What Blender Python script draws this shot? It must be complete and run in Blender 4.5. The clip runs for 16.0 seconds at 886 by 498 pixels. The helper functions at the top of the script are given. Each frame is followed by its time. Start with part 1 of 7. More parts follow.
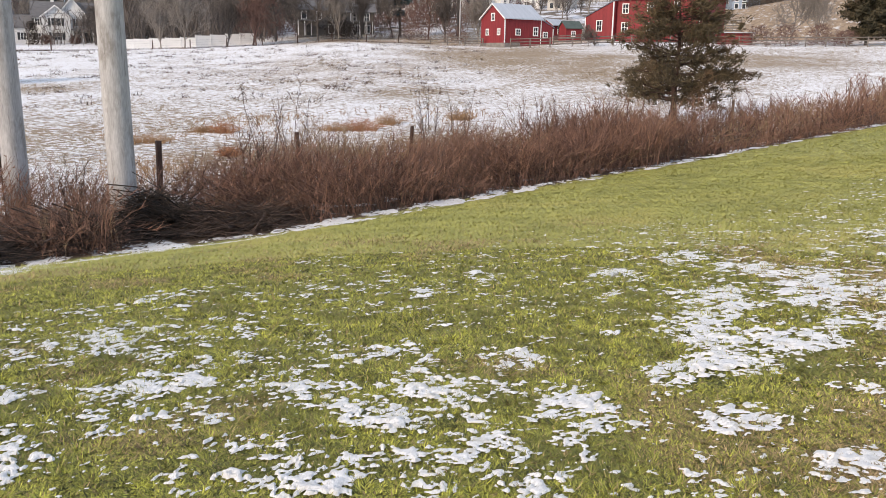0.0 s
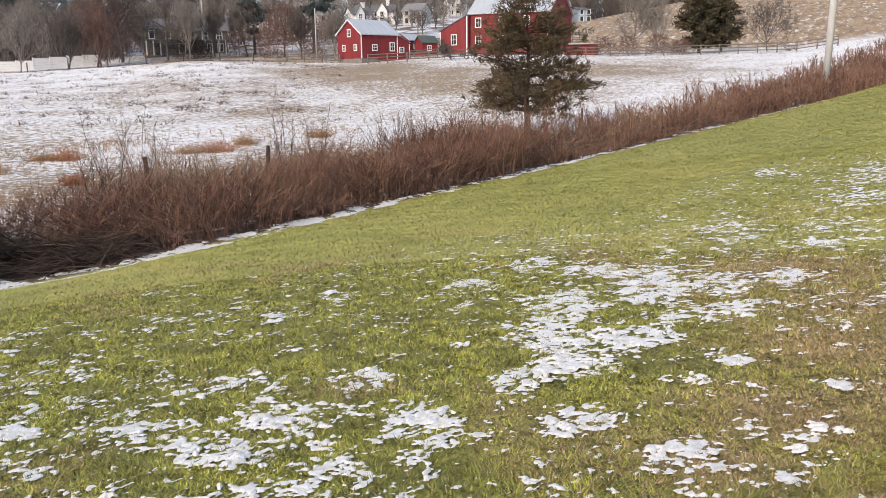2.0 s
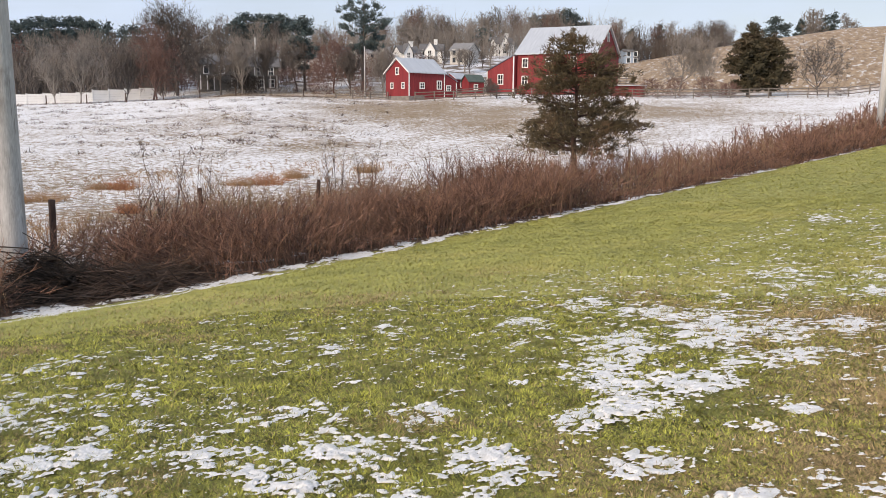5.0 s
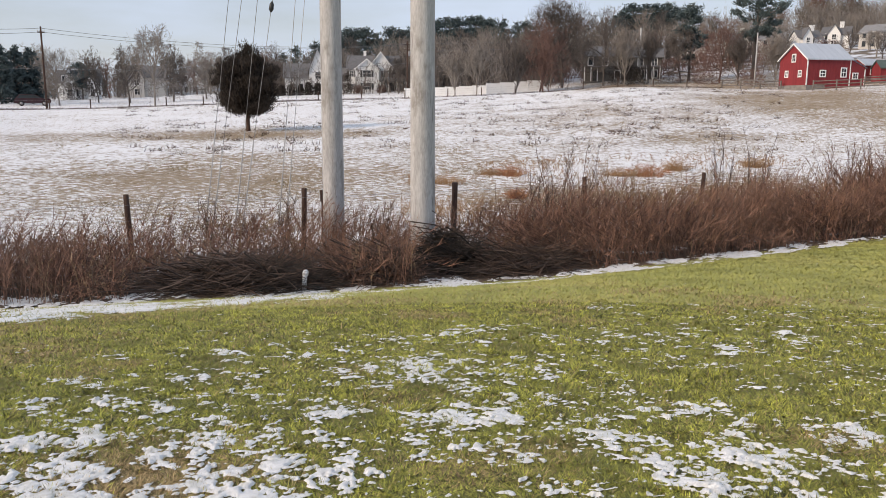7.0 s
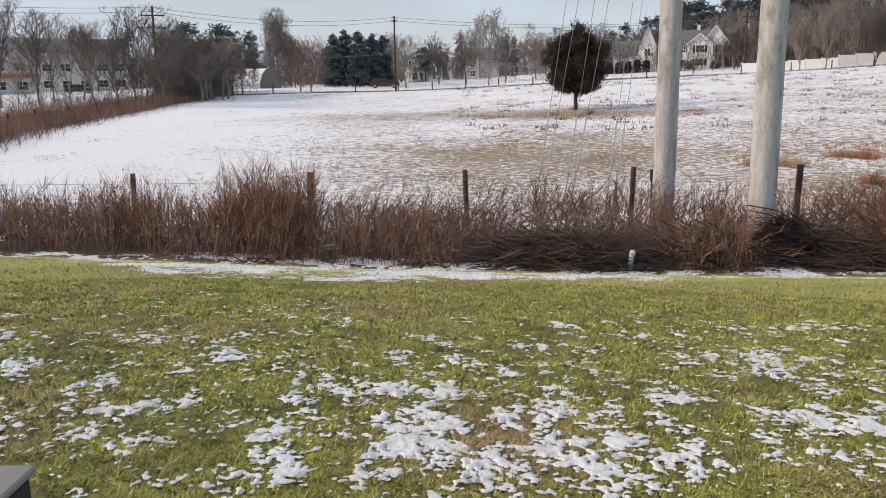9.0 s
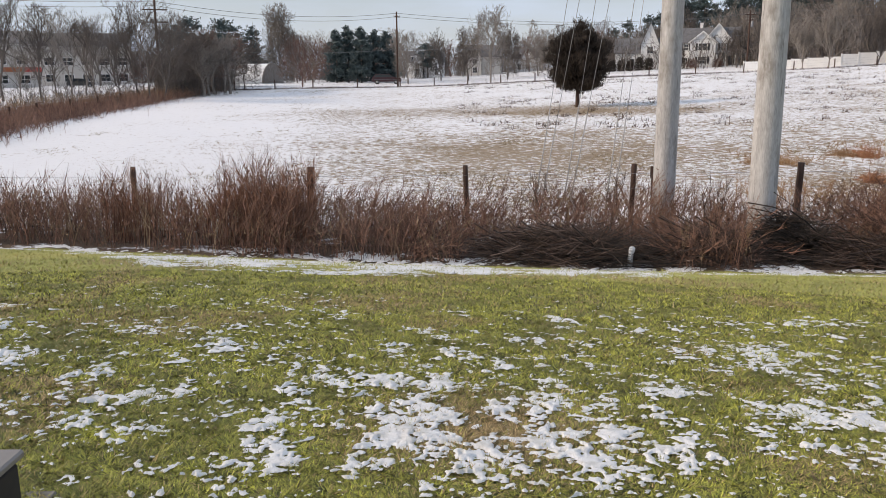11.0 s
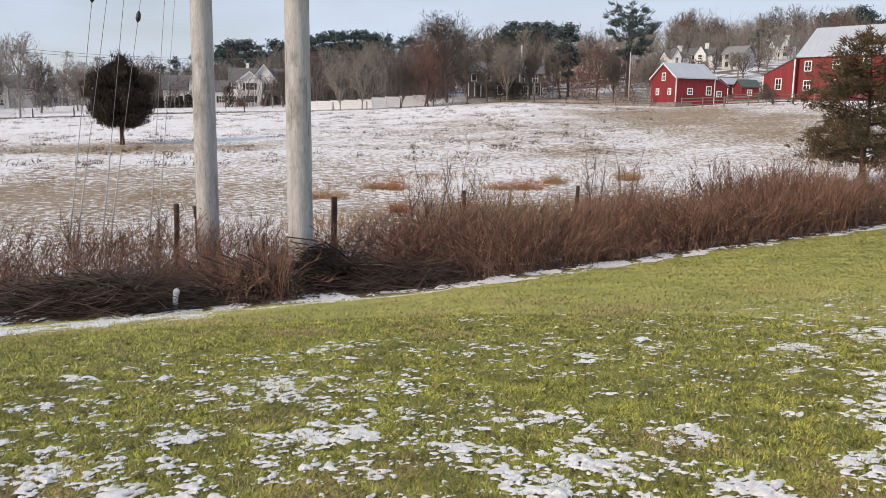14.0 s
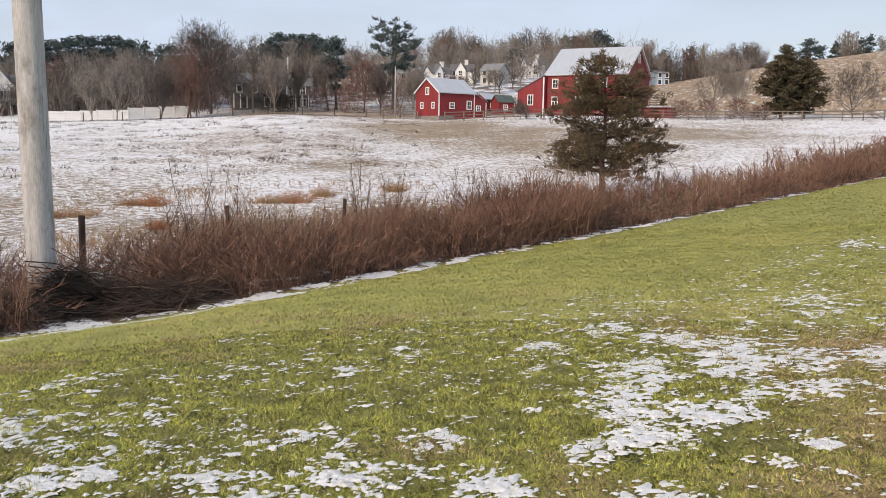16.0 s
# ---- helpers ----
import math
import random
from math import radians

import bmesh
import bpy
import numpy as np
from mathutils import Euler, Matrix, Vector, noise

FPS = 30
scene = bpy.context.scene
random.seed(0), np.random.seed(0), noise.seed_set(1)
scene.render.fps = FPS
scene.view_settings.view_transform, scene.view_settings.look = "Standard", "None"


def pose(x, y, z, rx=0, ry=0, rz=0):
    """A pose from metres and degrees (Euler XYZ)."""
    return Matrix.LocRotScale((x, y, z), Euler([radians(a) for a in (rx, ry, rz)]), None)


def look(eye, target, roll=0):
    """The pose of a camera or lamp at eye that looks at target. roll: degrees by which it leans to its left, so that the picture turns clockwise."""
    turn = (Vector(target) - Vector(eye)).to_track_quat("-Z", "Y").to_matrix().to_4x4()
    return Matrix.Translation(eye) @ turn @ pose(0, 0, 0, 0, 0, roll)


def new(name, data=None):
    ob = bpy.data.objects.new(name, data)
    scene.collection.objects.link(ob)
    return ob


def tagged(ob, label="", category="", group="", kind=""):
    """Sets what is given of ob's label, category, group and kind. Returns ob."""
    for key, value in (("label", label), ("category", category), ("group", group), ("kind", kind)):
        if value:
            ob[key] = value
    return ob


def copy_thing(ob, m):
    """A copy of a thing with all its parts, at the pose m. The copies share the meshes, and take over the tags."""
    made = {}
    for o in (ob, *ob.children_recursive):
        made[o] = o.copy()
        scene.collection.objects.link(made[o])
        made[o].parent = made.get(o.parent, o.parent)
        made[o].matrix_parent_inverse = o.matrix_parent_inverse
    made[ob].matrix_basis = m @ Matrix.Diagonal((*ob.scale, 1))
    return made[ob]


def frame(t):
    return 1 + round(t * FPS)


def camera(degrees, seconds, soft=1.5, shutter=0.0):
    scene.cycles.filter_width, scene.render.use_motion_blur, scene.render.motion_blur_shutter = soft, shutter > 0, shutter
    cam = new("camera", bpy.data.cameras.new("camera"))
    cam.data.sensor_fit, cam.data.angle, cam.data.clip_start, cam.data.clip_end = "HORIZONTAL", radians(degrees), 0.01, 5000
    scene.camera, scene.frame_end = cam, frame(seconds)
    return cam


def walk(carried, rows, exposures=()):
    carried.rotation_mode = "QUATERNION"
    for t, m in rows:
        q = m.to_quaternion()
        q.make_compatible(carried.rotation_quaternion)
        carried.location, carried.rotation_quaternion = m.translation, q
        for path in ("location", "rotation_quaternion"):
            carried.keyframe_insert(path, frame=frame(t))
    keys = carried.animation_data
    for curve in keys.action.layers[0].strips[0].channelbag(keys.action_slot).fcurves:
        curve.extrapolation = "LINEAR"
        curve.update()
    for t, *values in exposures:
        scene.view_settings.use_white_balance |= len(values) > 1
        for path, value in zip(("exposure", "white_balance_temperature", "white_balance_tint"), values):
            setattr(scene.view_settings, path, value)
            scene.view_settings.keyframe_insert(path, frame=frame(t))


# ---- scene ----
cam = camera(57.63, 16.0, soft=0.25)
# seconds, x, y, z, yaw, pitch, roll
ROWS = [
    (0.0, 0.009, 0.020, 1.345, 0.73, -13.35, -0.91),
    (0.5, 0.053, 0.023, 1.351, -1.80, -13.12, -0.56),
    (1.0, 0.100, 0.028, 1.359, -4.14, -12.88, -0.21),
    (1.5, 0.146, 0.037, 1.362, -6.59, -12.63, 0.29),
    (2.0, 0.184, 0.049, 1.364, -8.98, -12.29, 0.55),
    (2.5, 0.222, 0.050, 1.371, -11.34, -11.72, 0.40),
    (3.0, 0.237, 0.045, 1.374, -12.80, -11.41, 0.28),
    (3.2, 0.233, 0.044, 1.374, -12.78, -11.31, 0.23),
    (5.3, -0.006, 0.013, 1.373, -2.77, -9.53, -0.75),
    (5.5, -0.036, 0.012, 1.371, -0.31, -9.51, -0.93),
    (6.0, -0.119, 0.008, 1.360, 6.62, -9.70, -0.96),
    (6.5, -0.182, -0.003, 1.357, 13.08, -9.96, -0.69),
    (7.0, -0.222, -0.017, 1.356, 20.23, -10.46, -0.30),
    (7.5, -0.272, -0.042, 1.356, 27.64, -11.01, 0.19),
    (8.0, -0.319, -0.072, 1.354, 34.03, -11.28, 0.42),
    (8.5, -0.350, -0.092, 1.349, 38.56, -11.47, 0.66),
    (9.0, -0.377, -0.098, 1.342, 42.69, -11.82, 0.84),
    (9.2, -0.388, -0.102, 1.341, 44.14, -11.95, 0.92),
    (11.3, -0.339, -0.063, 1.313, 42.09, -12.11, 0.19),
    (11.5, -0.318, -0.044, 1.315, 39.69, -11.97, -0.07),
    (12.0, -0.264, 0.001, 1.319, 34.15, -11.68, -0.39),
    (12.5, -0.209, 0.032, 1.326, 28.13, -11.49, -0.53),
    (13.0, -0.147, 0.044, 1.340, 21.79, -11.08, -0.67),
    (13.5, -0.078, 0.049, 1.355, 16.25, -10.25, -0.86),
    (14.0, -0.029, 0.042, 1.370, 12.33, -9.42, -0.72),
    (14.5, 0.027, 0.034, 1.380, 7.34, -9.21, -0.51),
    (15.0, 0.079, 0.056, 1.375, 2.43, -9.27, -0.51),
    (15.5, 0.104, 0.067, 1.388, -1.03, -8.89, -0.82),
    (16.0, 0.136, 0.068, 1.394, -3.72, -8.33, -0.97),
]
walk(cam, [(t, pose(x, y, z, 90 + pitch, roll, yaw)) for t, x, y, z, yaw, pitch, roll in ROWS],
     exposures=[(0.0, 0.27, 7950, 17), (3.2, 0.27, 7950, 17), (6.0, 0.15, 8200, 17), (9.0, 0.10, 8200, 17), (13.0, 0.10, 8200, 17), (16.0, 0.13, 8200, 17)])

# ---------------------------------------------------------------- light
SUN_BEARING, SUN_HEIGHT = -138.0, 27.0
world = bpy.data.worlds.new("winter_sky")
scene.world = world
world.use_nodes = True
wn, wl = world.node_tree.nodes, world.node_tree.links
wn.clear()
w_out = wn.new("ShaderNodeOutputWorld")
w_bg = wn.new("ShaderNodeBackground")
w_sky = wn.new("ShaderNodeTexSky")
w_sky.sky_type = "NISHITA"
w_sky.sun_disc = False
w_sky.sun_elevation = radians(SUN_HEIGHT)
w_sky.sun_rotation = radians(SUN_BEARING)
w_sky.air_density, w_sky.dust_density, w_sky.ozone_density = 1.0, 0.6, 1.0
w_co = wn.new("ShaderNodeTexCoord")
w_map = wn.new("ShaderNodeMapping")
w_map.inputs["Scale"].default_value = (1.0, 1.0, 4.0)
w_noise = wn.new("ShaderNodeTexNoise")
w_noise.inputs["Scale"].default_value = 2.2
w_noise.inputs["Detail"].default_value = 7.0
w_noise.inputs["Roughness"].default_value = 0.55
w_ramp = wn.new("ShaderNodeMapRange")
w_ramp.inputs["From Min"].default_value, w_ramp.inputs["From Max"].default_value = 0.38, 0.68
w_ramp.inputs["To Min"].default_value, w_ramp.inputs["To Max"].default_value = 0.50, 0.95
w_mix = wn.new("ShaderNodeMix")
w_mix.data_type = "RGBA"
w_mix.inputs["B"].default_value = (6.2, 8.6, 12.5, 1)
wl.new(w_co.outputs["Generated"], w_map.inputs["Vector"])
wl.new(w_map.outputs["Vector"], w_noise.inputs["Vector"])
wl.new(w_noise.outputs["Fac"], w_ramp.inputs["Value"])
wl.new(w_ramp.outputs["Result"], w_mix.inputs["Factor"])
wl.new(w_sky.outputs["Color"], w_mix.inputs["A"])
wl.new(w_mix.outputs["Result"], w_bg.inputs["Color"])
w_bg.inputs["Strength"].default_value = 0.086
wl.new(w_bg.outputs["Background"], w_out.inputs["Surface"])

sun = new("sun", bpy.data.lights.new("sun", "SUN"))
sun.data.energy, sun.data.angle, sun.data.color = 2.45, radians(10), (1.0, 0.93, 0.84)
_b, _h = radians(SUN_BEARING), radians(SUN_HEIGHT)
sun.matrix_world = look((0, 0, 30), (-math.sin(_b) * math.cos(_h) * 10, -math.cos(_b) * math.cos(_h) * 10, 30 - math.sin(_h) * 10))


# ---------------------------------------------------------------- materials
def material(name, rough=0.8, metal=0.0):
    m = bpy.data.materials.new(name)
    m.use_nodes = True
    b = m.node_tree.nodes["Principled BSDF"]
    b.inputs["Roughness"].default_value = rough
    b.inputs["Metallic"].default_value = metal
    return m, m.node_tree.nodes, m.node_tree.links, b


def rgb(c):
    return (c[0], c[1], c[2], 1.0)


def coords_along(n, bearing, longer):
    """Coordinates drawn out along a bearing, as drilled rows are."""
    co = n.new("ShaderNodeTexCoord")
    mp = n.new("ShaderNodeMapping")
    mp.vector_type = "TEXTURE"
    mp.inputs["Rotation"].default_value = (0, 0, radians(-bearing))
    mp.inputs["Scale"].default_value = (1, longer, 1)
    n.id_data.links.new(co.outputs["Object"], mp.inputs["Vector"])
    return mp.outputs["Vector"]


def coords(n, scale=(1, 1, 1), kind="Object"):
    co = n.new("ShaderNodeTexCoord")
    mp = n.new("ShaderNodeMapping")
    mp.inputs["Scale"].default_value = scale
    n.id_data.links.new(co.outputs[kind], mp.inputs["Vector"])
    return mp.outputs["Vector"]


def noise_tex(n, vec, scale, detail=4.0, rough=0.55):
    t = n.new("ShaderNodeTexNoise")
    t.inputs["Scale"].default_value, t.inputs["Detail"].default_value, t.inputs["Roughness"].default_value = scale, detail, rough
    if vec is not None:
        n.id_data.links.new(vec, t.inputs["Vector"])
    return t.outputs["Fac"]


def ranged(n, value, a, b, c=0.0, d=1.0):
    r = n.new("ShaderNodeMapRange")
    for k, v in (("From Min", a), ("From Max", b), ("To Min", c), ("To Max", d)):
        r.inputs[k].default_value = v
    n.id_data.links.new(value, r.inputs["Value"])
    return r.outputs["Result"]


def mixed(n, fac, a, b):
    m = n.new("ShaderNodeMix")
    m.data_type = "RGBA"
    for key, v in (("Factor", fac), ("A", a), ("B", b)):
        if isinstance(v, (int, float)):
            m.inputs[key].default_value = v
        elif isinstance(v, tuple):
            m.inputs[key].default_value = rgb(v)
        else:
            n.id_data.links.new(v, m.inputs[key])
    return m.outputs["Result"]


def calc(n, op, a, b=0.0):
    m = n.new("ShaderNodeMath")
    m.operation = op
    for i, v in enumerate((a, b)):
        if isinstance(v, (int, float)):
            m.inputs[i].default_value = v
        else:
            n.id_data.links.new(v, m.inputs[i])
    return m.outputs["Value"]


def bumped(n, b, height, strength=0.4, distance=0.02):
    u = n.new("ShaderNodeBump")
    u.inputs["Strength"].default_value, u.inputs["Distance"].default_value = strength, distance
    n.id_data.links.new(height, u.inputs["Height"])
    n.id_data.links.new(u.outputs["Normal"], b.inputs["Normal"])


def varied(name, dark, light, scale=6.0, stretch=(1, 1, 1), rough=0.85, metal=0.0, bump=0.3, bump_dist=0.01, island=0.0, per_object=0.0, tint=None, deep=1.0):
    """A surface of two colours mixed by coarse and fine grain, with relief; island or per_object: how far single pieces differ; deep: above 1, more of the dark colour."""
    m, n, l, b = material(name, rough, metal)
    v = coords(n, stretch)
    coarse, fine = noise_tex(n, v, scale, 5), noise_tex(n, v, scale * 7, 4)
    f = calc(n, "ADD", calc(n, "MULTIPLY", coarse, 0.6), calc(n, "MULTIPLY", fine, 0.4))
    f = ranged(n, f, 0.32, 0.68)
    if island:
        g = n.new("ShaderNodeNewGeometry")
        f = calc(n, "ADD", calc(n, "MULTIPLY", f, 1 - island), calc(n, "MULTIPLY", g.outputs["Random Per Island"], island))
    if per_object:
        o = n.new("ShaderNodeObjectInfo")
        f = calc(n, "ADD", calc(n, "MULTIPLY", f, 1 - per_object), calc(n, "MULTIPLY", o.outputs["Random"], per_object))
    if deep != 1.0:
        f = calc(n, "POWER", calc(n, "MAXIMUM", f, 0.0), deep)
    c = mixed(n, f, dark, light)
    if tint:
        c = mixed(n, ranged(n, noise_tex(n, v, scale * 0.35, 3), 0.5, 0.72), c, tint)
    l.new(c, b.inputs["Base Color"])
    if bump:
        bumped(n, b, fine, bump, bump_dist)
    return m


M_SNOW = varied("snow", (0.785, 0.78, 0.765), (0.96, 0.955, 0.94), 30.0, rough=0.65, bump=0.9, bump_dist=0.008, tint=(0.66, 0.645, 0.59))
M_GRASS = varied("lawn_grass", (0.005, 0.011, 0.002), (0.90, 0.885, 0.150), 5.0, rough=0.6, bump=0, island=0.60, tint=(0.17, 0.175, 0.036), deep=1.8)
M_GRASS_FAR = varied("fine_lawn_grass", (0.216, 0.222, 0.056), (0.535, 0.515, 0.142), 1.2, rough=0.6, bump=0, island=0.16, tint=(0.48, 0.43, 0.13))
M_THATCH = varied("straw_lawn_grass", (0.10, 0.066, 0.026), (0.78, 0.57, 0.29), 2.0, bump=0, island=0.7, deep=1.4)
M_DRY = varied("dry_grass", (0.11, 0.080, 0.040), (0.43, 0.32, 0.17), 2.0, bump=0, island=0.7)
M_STEM = varied("dead_stems", (0.032, 0.016, 0.013), (0.48, 0.258, 0.182), 0.55, bump=0, island=0.68, tint=(0.33, 0.19, 0.135), deep=1.45)
M_REED = varied("russet_reeds", (0.050, 0.019, 0.014), (0.46, 0.225, 0.135), 0.8, bump=0, island=0.65, deep=1.2)
M_RUST = varied("rusty_dead_grass", (0.20, 0.105, 0.055), (0.52, 0.33, 0.18), 0.8, bump=0, island=0.6)
M_TUSSOCK = varied("orange_dead_grass", (0.22, 0.085, 0.045), (0.56, 0.27, 0.14), 0.8, bump=0, island=0.6)
M_STRAW = varied("straw_stems", (0.17, 0.105, 0.06), (0.45, 0.32, 0.20), 0.6, bump=0, island=0.7)
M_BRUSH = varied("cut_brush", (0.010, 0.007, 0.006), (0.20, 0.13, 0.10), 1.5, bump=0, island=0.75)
# near-black: dark boughs at the pole, and the low heap's shade as colour
M_BRUSH_DARK = varied("dark_boughs_and_heap_shade", (0.006, 0.005, 0.004), (0.085, 0.060, 0.046), 1.5, bump=0, island=0.75)
M_POLE, _n, _l, _p = material("weathered_pole_wood", 0.85)
_v = coords(_n, (4, 4, 0.5))
_grain = calc(_n, "ADD", calc(_n, "MULTIPLY", noise_tex(_n, _v, 2.2, 5), 0.5), calc(_n, "MULTIPLY", noise_tex(_n, _v, 16, 4), 0.5))
_c = mixed(_n, ranged(_n, _grain, 0.34, 0.66), (0.31, 0.302, 0.298), (0.60, 0.59, 0.583))
_c = mixed(_n, ranged(_n, noise_tex(_n, coords(_n, (1, 1, 0.5)), 3.0, 5, 0.65), 0.52, 0.66, 0.0, 0.8), _c, (0.24, 0.22, 0.20))
_crack = ranged(_n, noise_tex(_n, coords(_n, (20, 20, 0.55)), 1.6, 3, 0.5), 0.345, 0.30)
_c = mixed(_n, calc(_n, "MULTIPLY", _crack, 0.75), _c, (0.085, 0.07, 0.06))
_l.new(_c, _p.inputs["Base Color"])
bumped(_n, _p, calc(_n, "SUBTRACT", _grain, calc(_n, "MULTIPLY", _crack, 0.8)), 0.6, 0.01)
M_GREY_POLE = varied("bleached_pole_wood", (0.48, 0.48, 0.475), (0.72, 0.72, 0.715), 2.2, (4, 4, 0.22), rough=0.85, bump=0.4, bump_dist=0.006)
M_POST = varied("dark_post_wood", (0.024, 0.013, 0.010), (0.11, 0.058, 0.040), 6.0, (3, 3, 0.4), bump=0.6, bump_dist=0.01)
M_RAIL = varied("grey_rail_wood", (0.10, 0.085, 0.074), (0.25, 0.22, 0.195), 4.0, (1, 1, 1), bump=0.3)
M_WIRE = varied("galvanised_wire", (0.20, 0.20, 0.21), (0.42, 0.42, 0.43), 8.0, rough=0.45, metal=0.6, bump=0)
M_CABLE = varied("grey_cable", (0.10, 0.105, 0.11), (0.18, 0.185, 0.19), 5.0, rough=0.6, bump=0)
M_GUARD = varied("pale_guy_guard", (0.34, 0.325, 0.31), (0.50, 0.48, 0.46), 5.0, rough=0.6, bump=0.1)
M_BARK = varied("bark", (0.052, 0.043, 0.038), (0.19, 0.16, 0.142), 1.2, bump=0.3, bump_dist=0.02, island=0.45, per_object=0.25)
M_BARK_PALE = varied("pale_bark", (0.13, 0.112, 0.098), (0.35, 0.31, 0.275), 1.2, bump=0.3, bump_dist=0.02, island=0.45, per_object=0.25)
M_BARK_RED = varied("reddish_twigs", (0.080, 0.045, 0.038), (0.25, 0.145, 0.118), 1.2, bump=0.3, bump_dist=0.02, island=0.5)
# lighter and bluish: the distance's haze is put into the needle colour
M_NEEDLE = varied("hazed_evergreen_needles", (0.034, 0.055, 0.060), (0.100, 0.145, 0.145), 0.9, rough=0.7, bump=0, island=0.6, per_object=0.2)
M_CEDAR_MID = varied("olive_cedar_foliage", (0.020, 0.020, 0.010), (0.105, 0.085, 0.045), 0.9, rough=0.75, bump=0, island=0.6, tint=(0.13, 0.085, 0.05))
M_CEDAR = varied("cedar_foliage", (0.024, 0.021, 0.011), (0.18, 0.128, 0.064), 0.9, rough=0.75, bump=0, island=0.6, tint=(0.215, 0.108, 0.056))
M_CEDAR_DARK = varied("dark_cedar_foliage", (0.011, 0.008, 0.006), (0.058, 0.040, 0.028), 0.9, rough=0.75, bump=0, island=0.6)
M_RED = varied("barn_red_boards", (0.17, 0.016, 0.020), (0.29, 0.030, 0.036), 0.7, (5, 5, 0.5), rough=0.7, bump=0.25, bump_dist=0.01)
M_WHITE = varied("white_paint", (0.74, 0.74, 0.73), (0.84, 0.84, 0.83), 0.8, rough=0.6, bump=0.1)
M_SIDING = varied("white_siding", (0.70, 0.70, 0.69), (0.84, 0.84, 0.83), 0.6, (0.4, 0.4, 9), rough=0.6, bump=0.25, bump_dist=0.01)
M_BEIGE = varied("beige_siding", (0.46, 0.44, 0.41), (0.60, 0.575, 0.54), 0.6, (0.4, 0.4, 9), rough=0.65, bump=0.2)
M_BLUE = varied("pale_blue_siding", (0.24, 0.32, 0.42), (0.34, 0.43, 0.54), 0.6, (0.4, 0.4, 9), rough=0.65, bump=0.2)
M_FIELDSTONE = varied("dark_fieldstone_wall", (0.07, 0.064, 0.06), (0.20, 0.185, 0.17), 2.5, rough=0.9, bump=0.7, bump_dist=0.03)
M_STONE = varied("stone_wall", (0.13, 0.12, 0.11), (0.32, 0.295, 0.27), 2.5, rough=0.9, bump=0.7, bump_dist=0.03)
M_METAL_ROOF = varied("metal_roof", (0.38, 0.42, 0.47), (0.54, 0.58, 0.63), 0.6, (6, 0.6, 0.6), rough=0.45, metal=0.0, bump=0.15)
M_SHINGLE = varied("dark_shingles", (0.085, 0.085, 0.09), (0.20, 0.195, 0.195), 1.6, (1, 1, 6), rough=0.85, bump=0.3)
M_SHINGLE_PALE = varied("pale_slate_roof", (0.15, 0.15, 0.155), (0.30, 0.30, 0.305), 1.6, (1, 1, 6), rough=0.85, bump=0.3)
M_GREEN_ROOF = varied("green_roof", (0.05, 0.075, 0.07), (0.10, 0.135, 0.12), 1.2, rough=0.7)
M_TRIM_DARK = varied("dark_shutter", (0.012, 0.014, 0.016), (0.035, 0.037, 0.04), 3.0, rough=0.5, bump=0)
M_CONCRETE = varied("concrete", (0.40, 0.36, 0.29), (0.56, 0.51, 0.43), 4.0, rough=0.9, bump=0.3)
M_ASPHALT = varied("asphalt", (0.060, 0.068, 0.078), (0.115, 0.128, 0.142), 1.5, rough=0.75, bump=0.4, bump_dist=0.006, tint=(0.14, 0.15, 0.16))
M_PAVER = varied("brick_paver", (0.23, 0.115, 0.088), (0.38, 0.21, 0.16), 7.0, rough=0.85, bump=0.4, bump_dist=0.004, per_object=0.5)
M_LAMPPOST = varied("bronze_lamp_post", (0.055, 0.042, 0.034), (0.10, 0.078, 0.062), 4.0, rough=0.5, metal=0.3, bump=0.1)
# one taupe box: near-black sides hold shade, pale top holds skylight, as colour
M_BOX_SIDE_SHADED = varied("taupe_box_shaded_sides", (0.020, 0.017, 0.017), (0.034, 0.029, 0.028), 3.0, rough=0.75, bump=0.1)
M_BOX_TOP_LIT = varied("taupe_box_lit_top", (0.21, 0.19, 0.175), (0.28, 0.255, 0.235), 3.0, rough=0.5, bump=0.1)
M_CAR = varied("maroon_car_paint", (0.035, 0.010, 0.013), (0.06, 0.018, 0.022), 2.0, rough=0.25, bump=0)
M_TYRE = varied("rubber", (0.012, 0.012, 0.012), (0.03, 0.03, 0.03), 5.0, rough=0.9)
M_PLASTIC = varied("white_plastic", (0.62, 0.64, 0.66), (0.78, 0.79, 0.80), 6.0, rough=0.4, bump=0.1)

M_GLASS, _n, _l, _p = material("dark_window_glass", 0.08)
_p.inputs["Base Color"].default_value = (0.03, 0.035, 0.04, 1)


# ---------------------------------------------------------------- land
def curve_at(s, xs, ys):
    return np.interp(s, xs, ys)


def step(t):
    t = np.clip(t, 0, 1)
    return t * t * (3 - 2 * t)


EDGE = 13.2                      # the lawn ends along the line across = EDGE
AX, AY = -0.643, 0.766           # "across" the hedge, away from the camera
DX, DY = 0.766, 0.643            # "along" the hedge


def lawn_z(u, s):
    a = curve_at(s, [-30, -10, -3, 0, 6, 12, 20, 30, 35, 40, 60, 120], [0.6, 0.30, 0.17, 0.04, -0.20, -0.40, -0.20, 0.35, 0.95, 1.55, 3.0, 6.0])
    e = curve_at(s, [-30, -8, -2.3, 2.3, 6.2, 11, 17.5, 32.6, 58, 80, 120], [-1.0, -1.50, -1.75, -1.86, -1.90, -1.72, -1.50, -0.86, 0.2, 1.6, 5.0])
    fall = (a - 0.0936 * EDGE - e) / (EDGE - 5.0) ** 2
    uu = np.minimum(u, EDGE)
    return a - 0.0936 * np.maximum(uu, -1.0) - fall * np.maximum(uu - 5.0, 0) ** 2


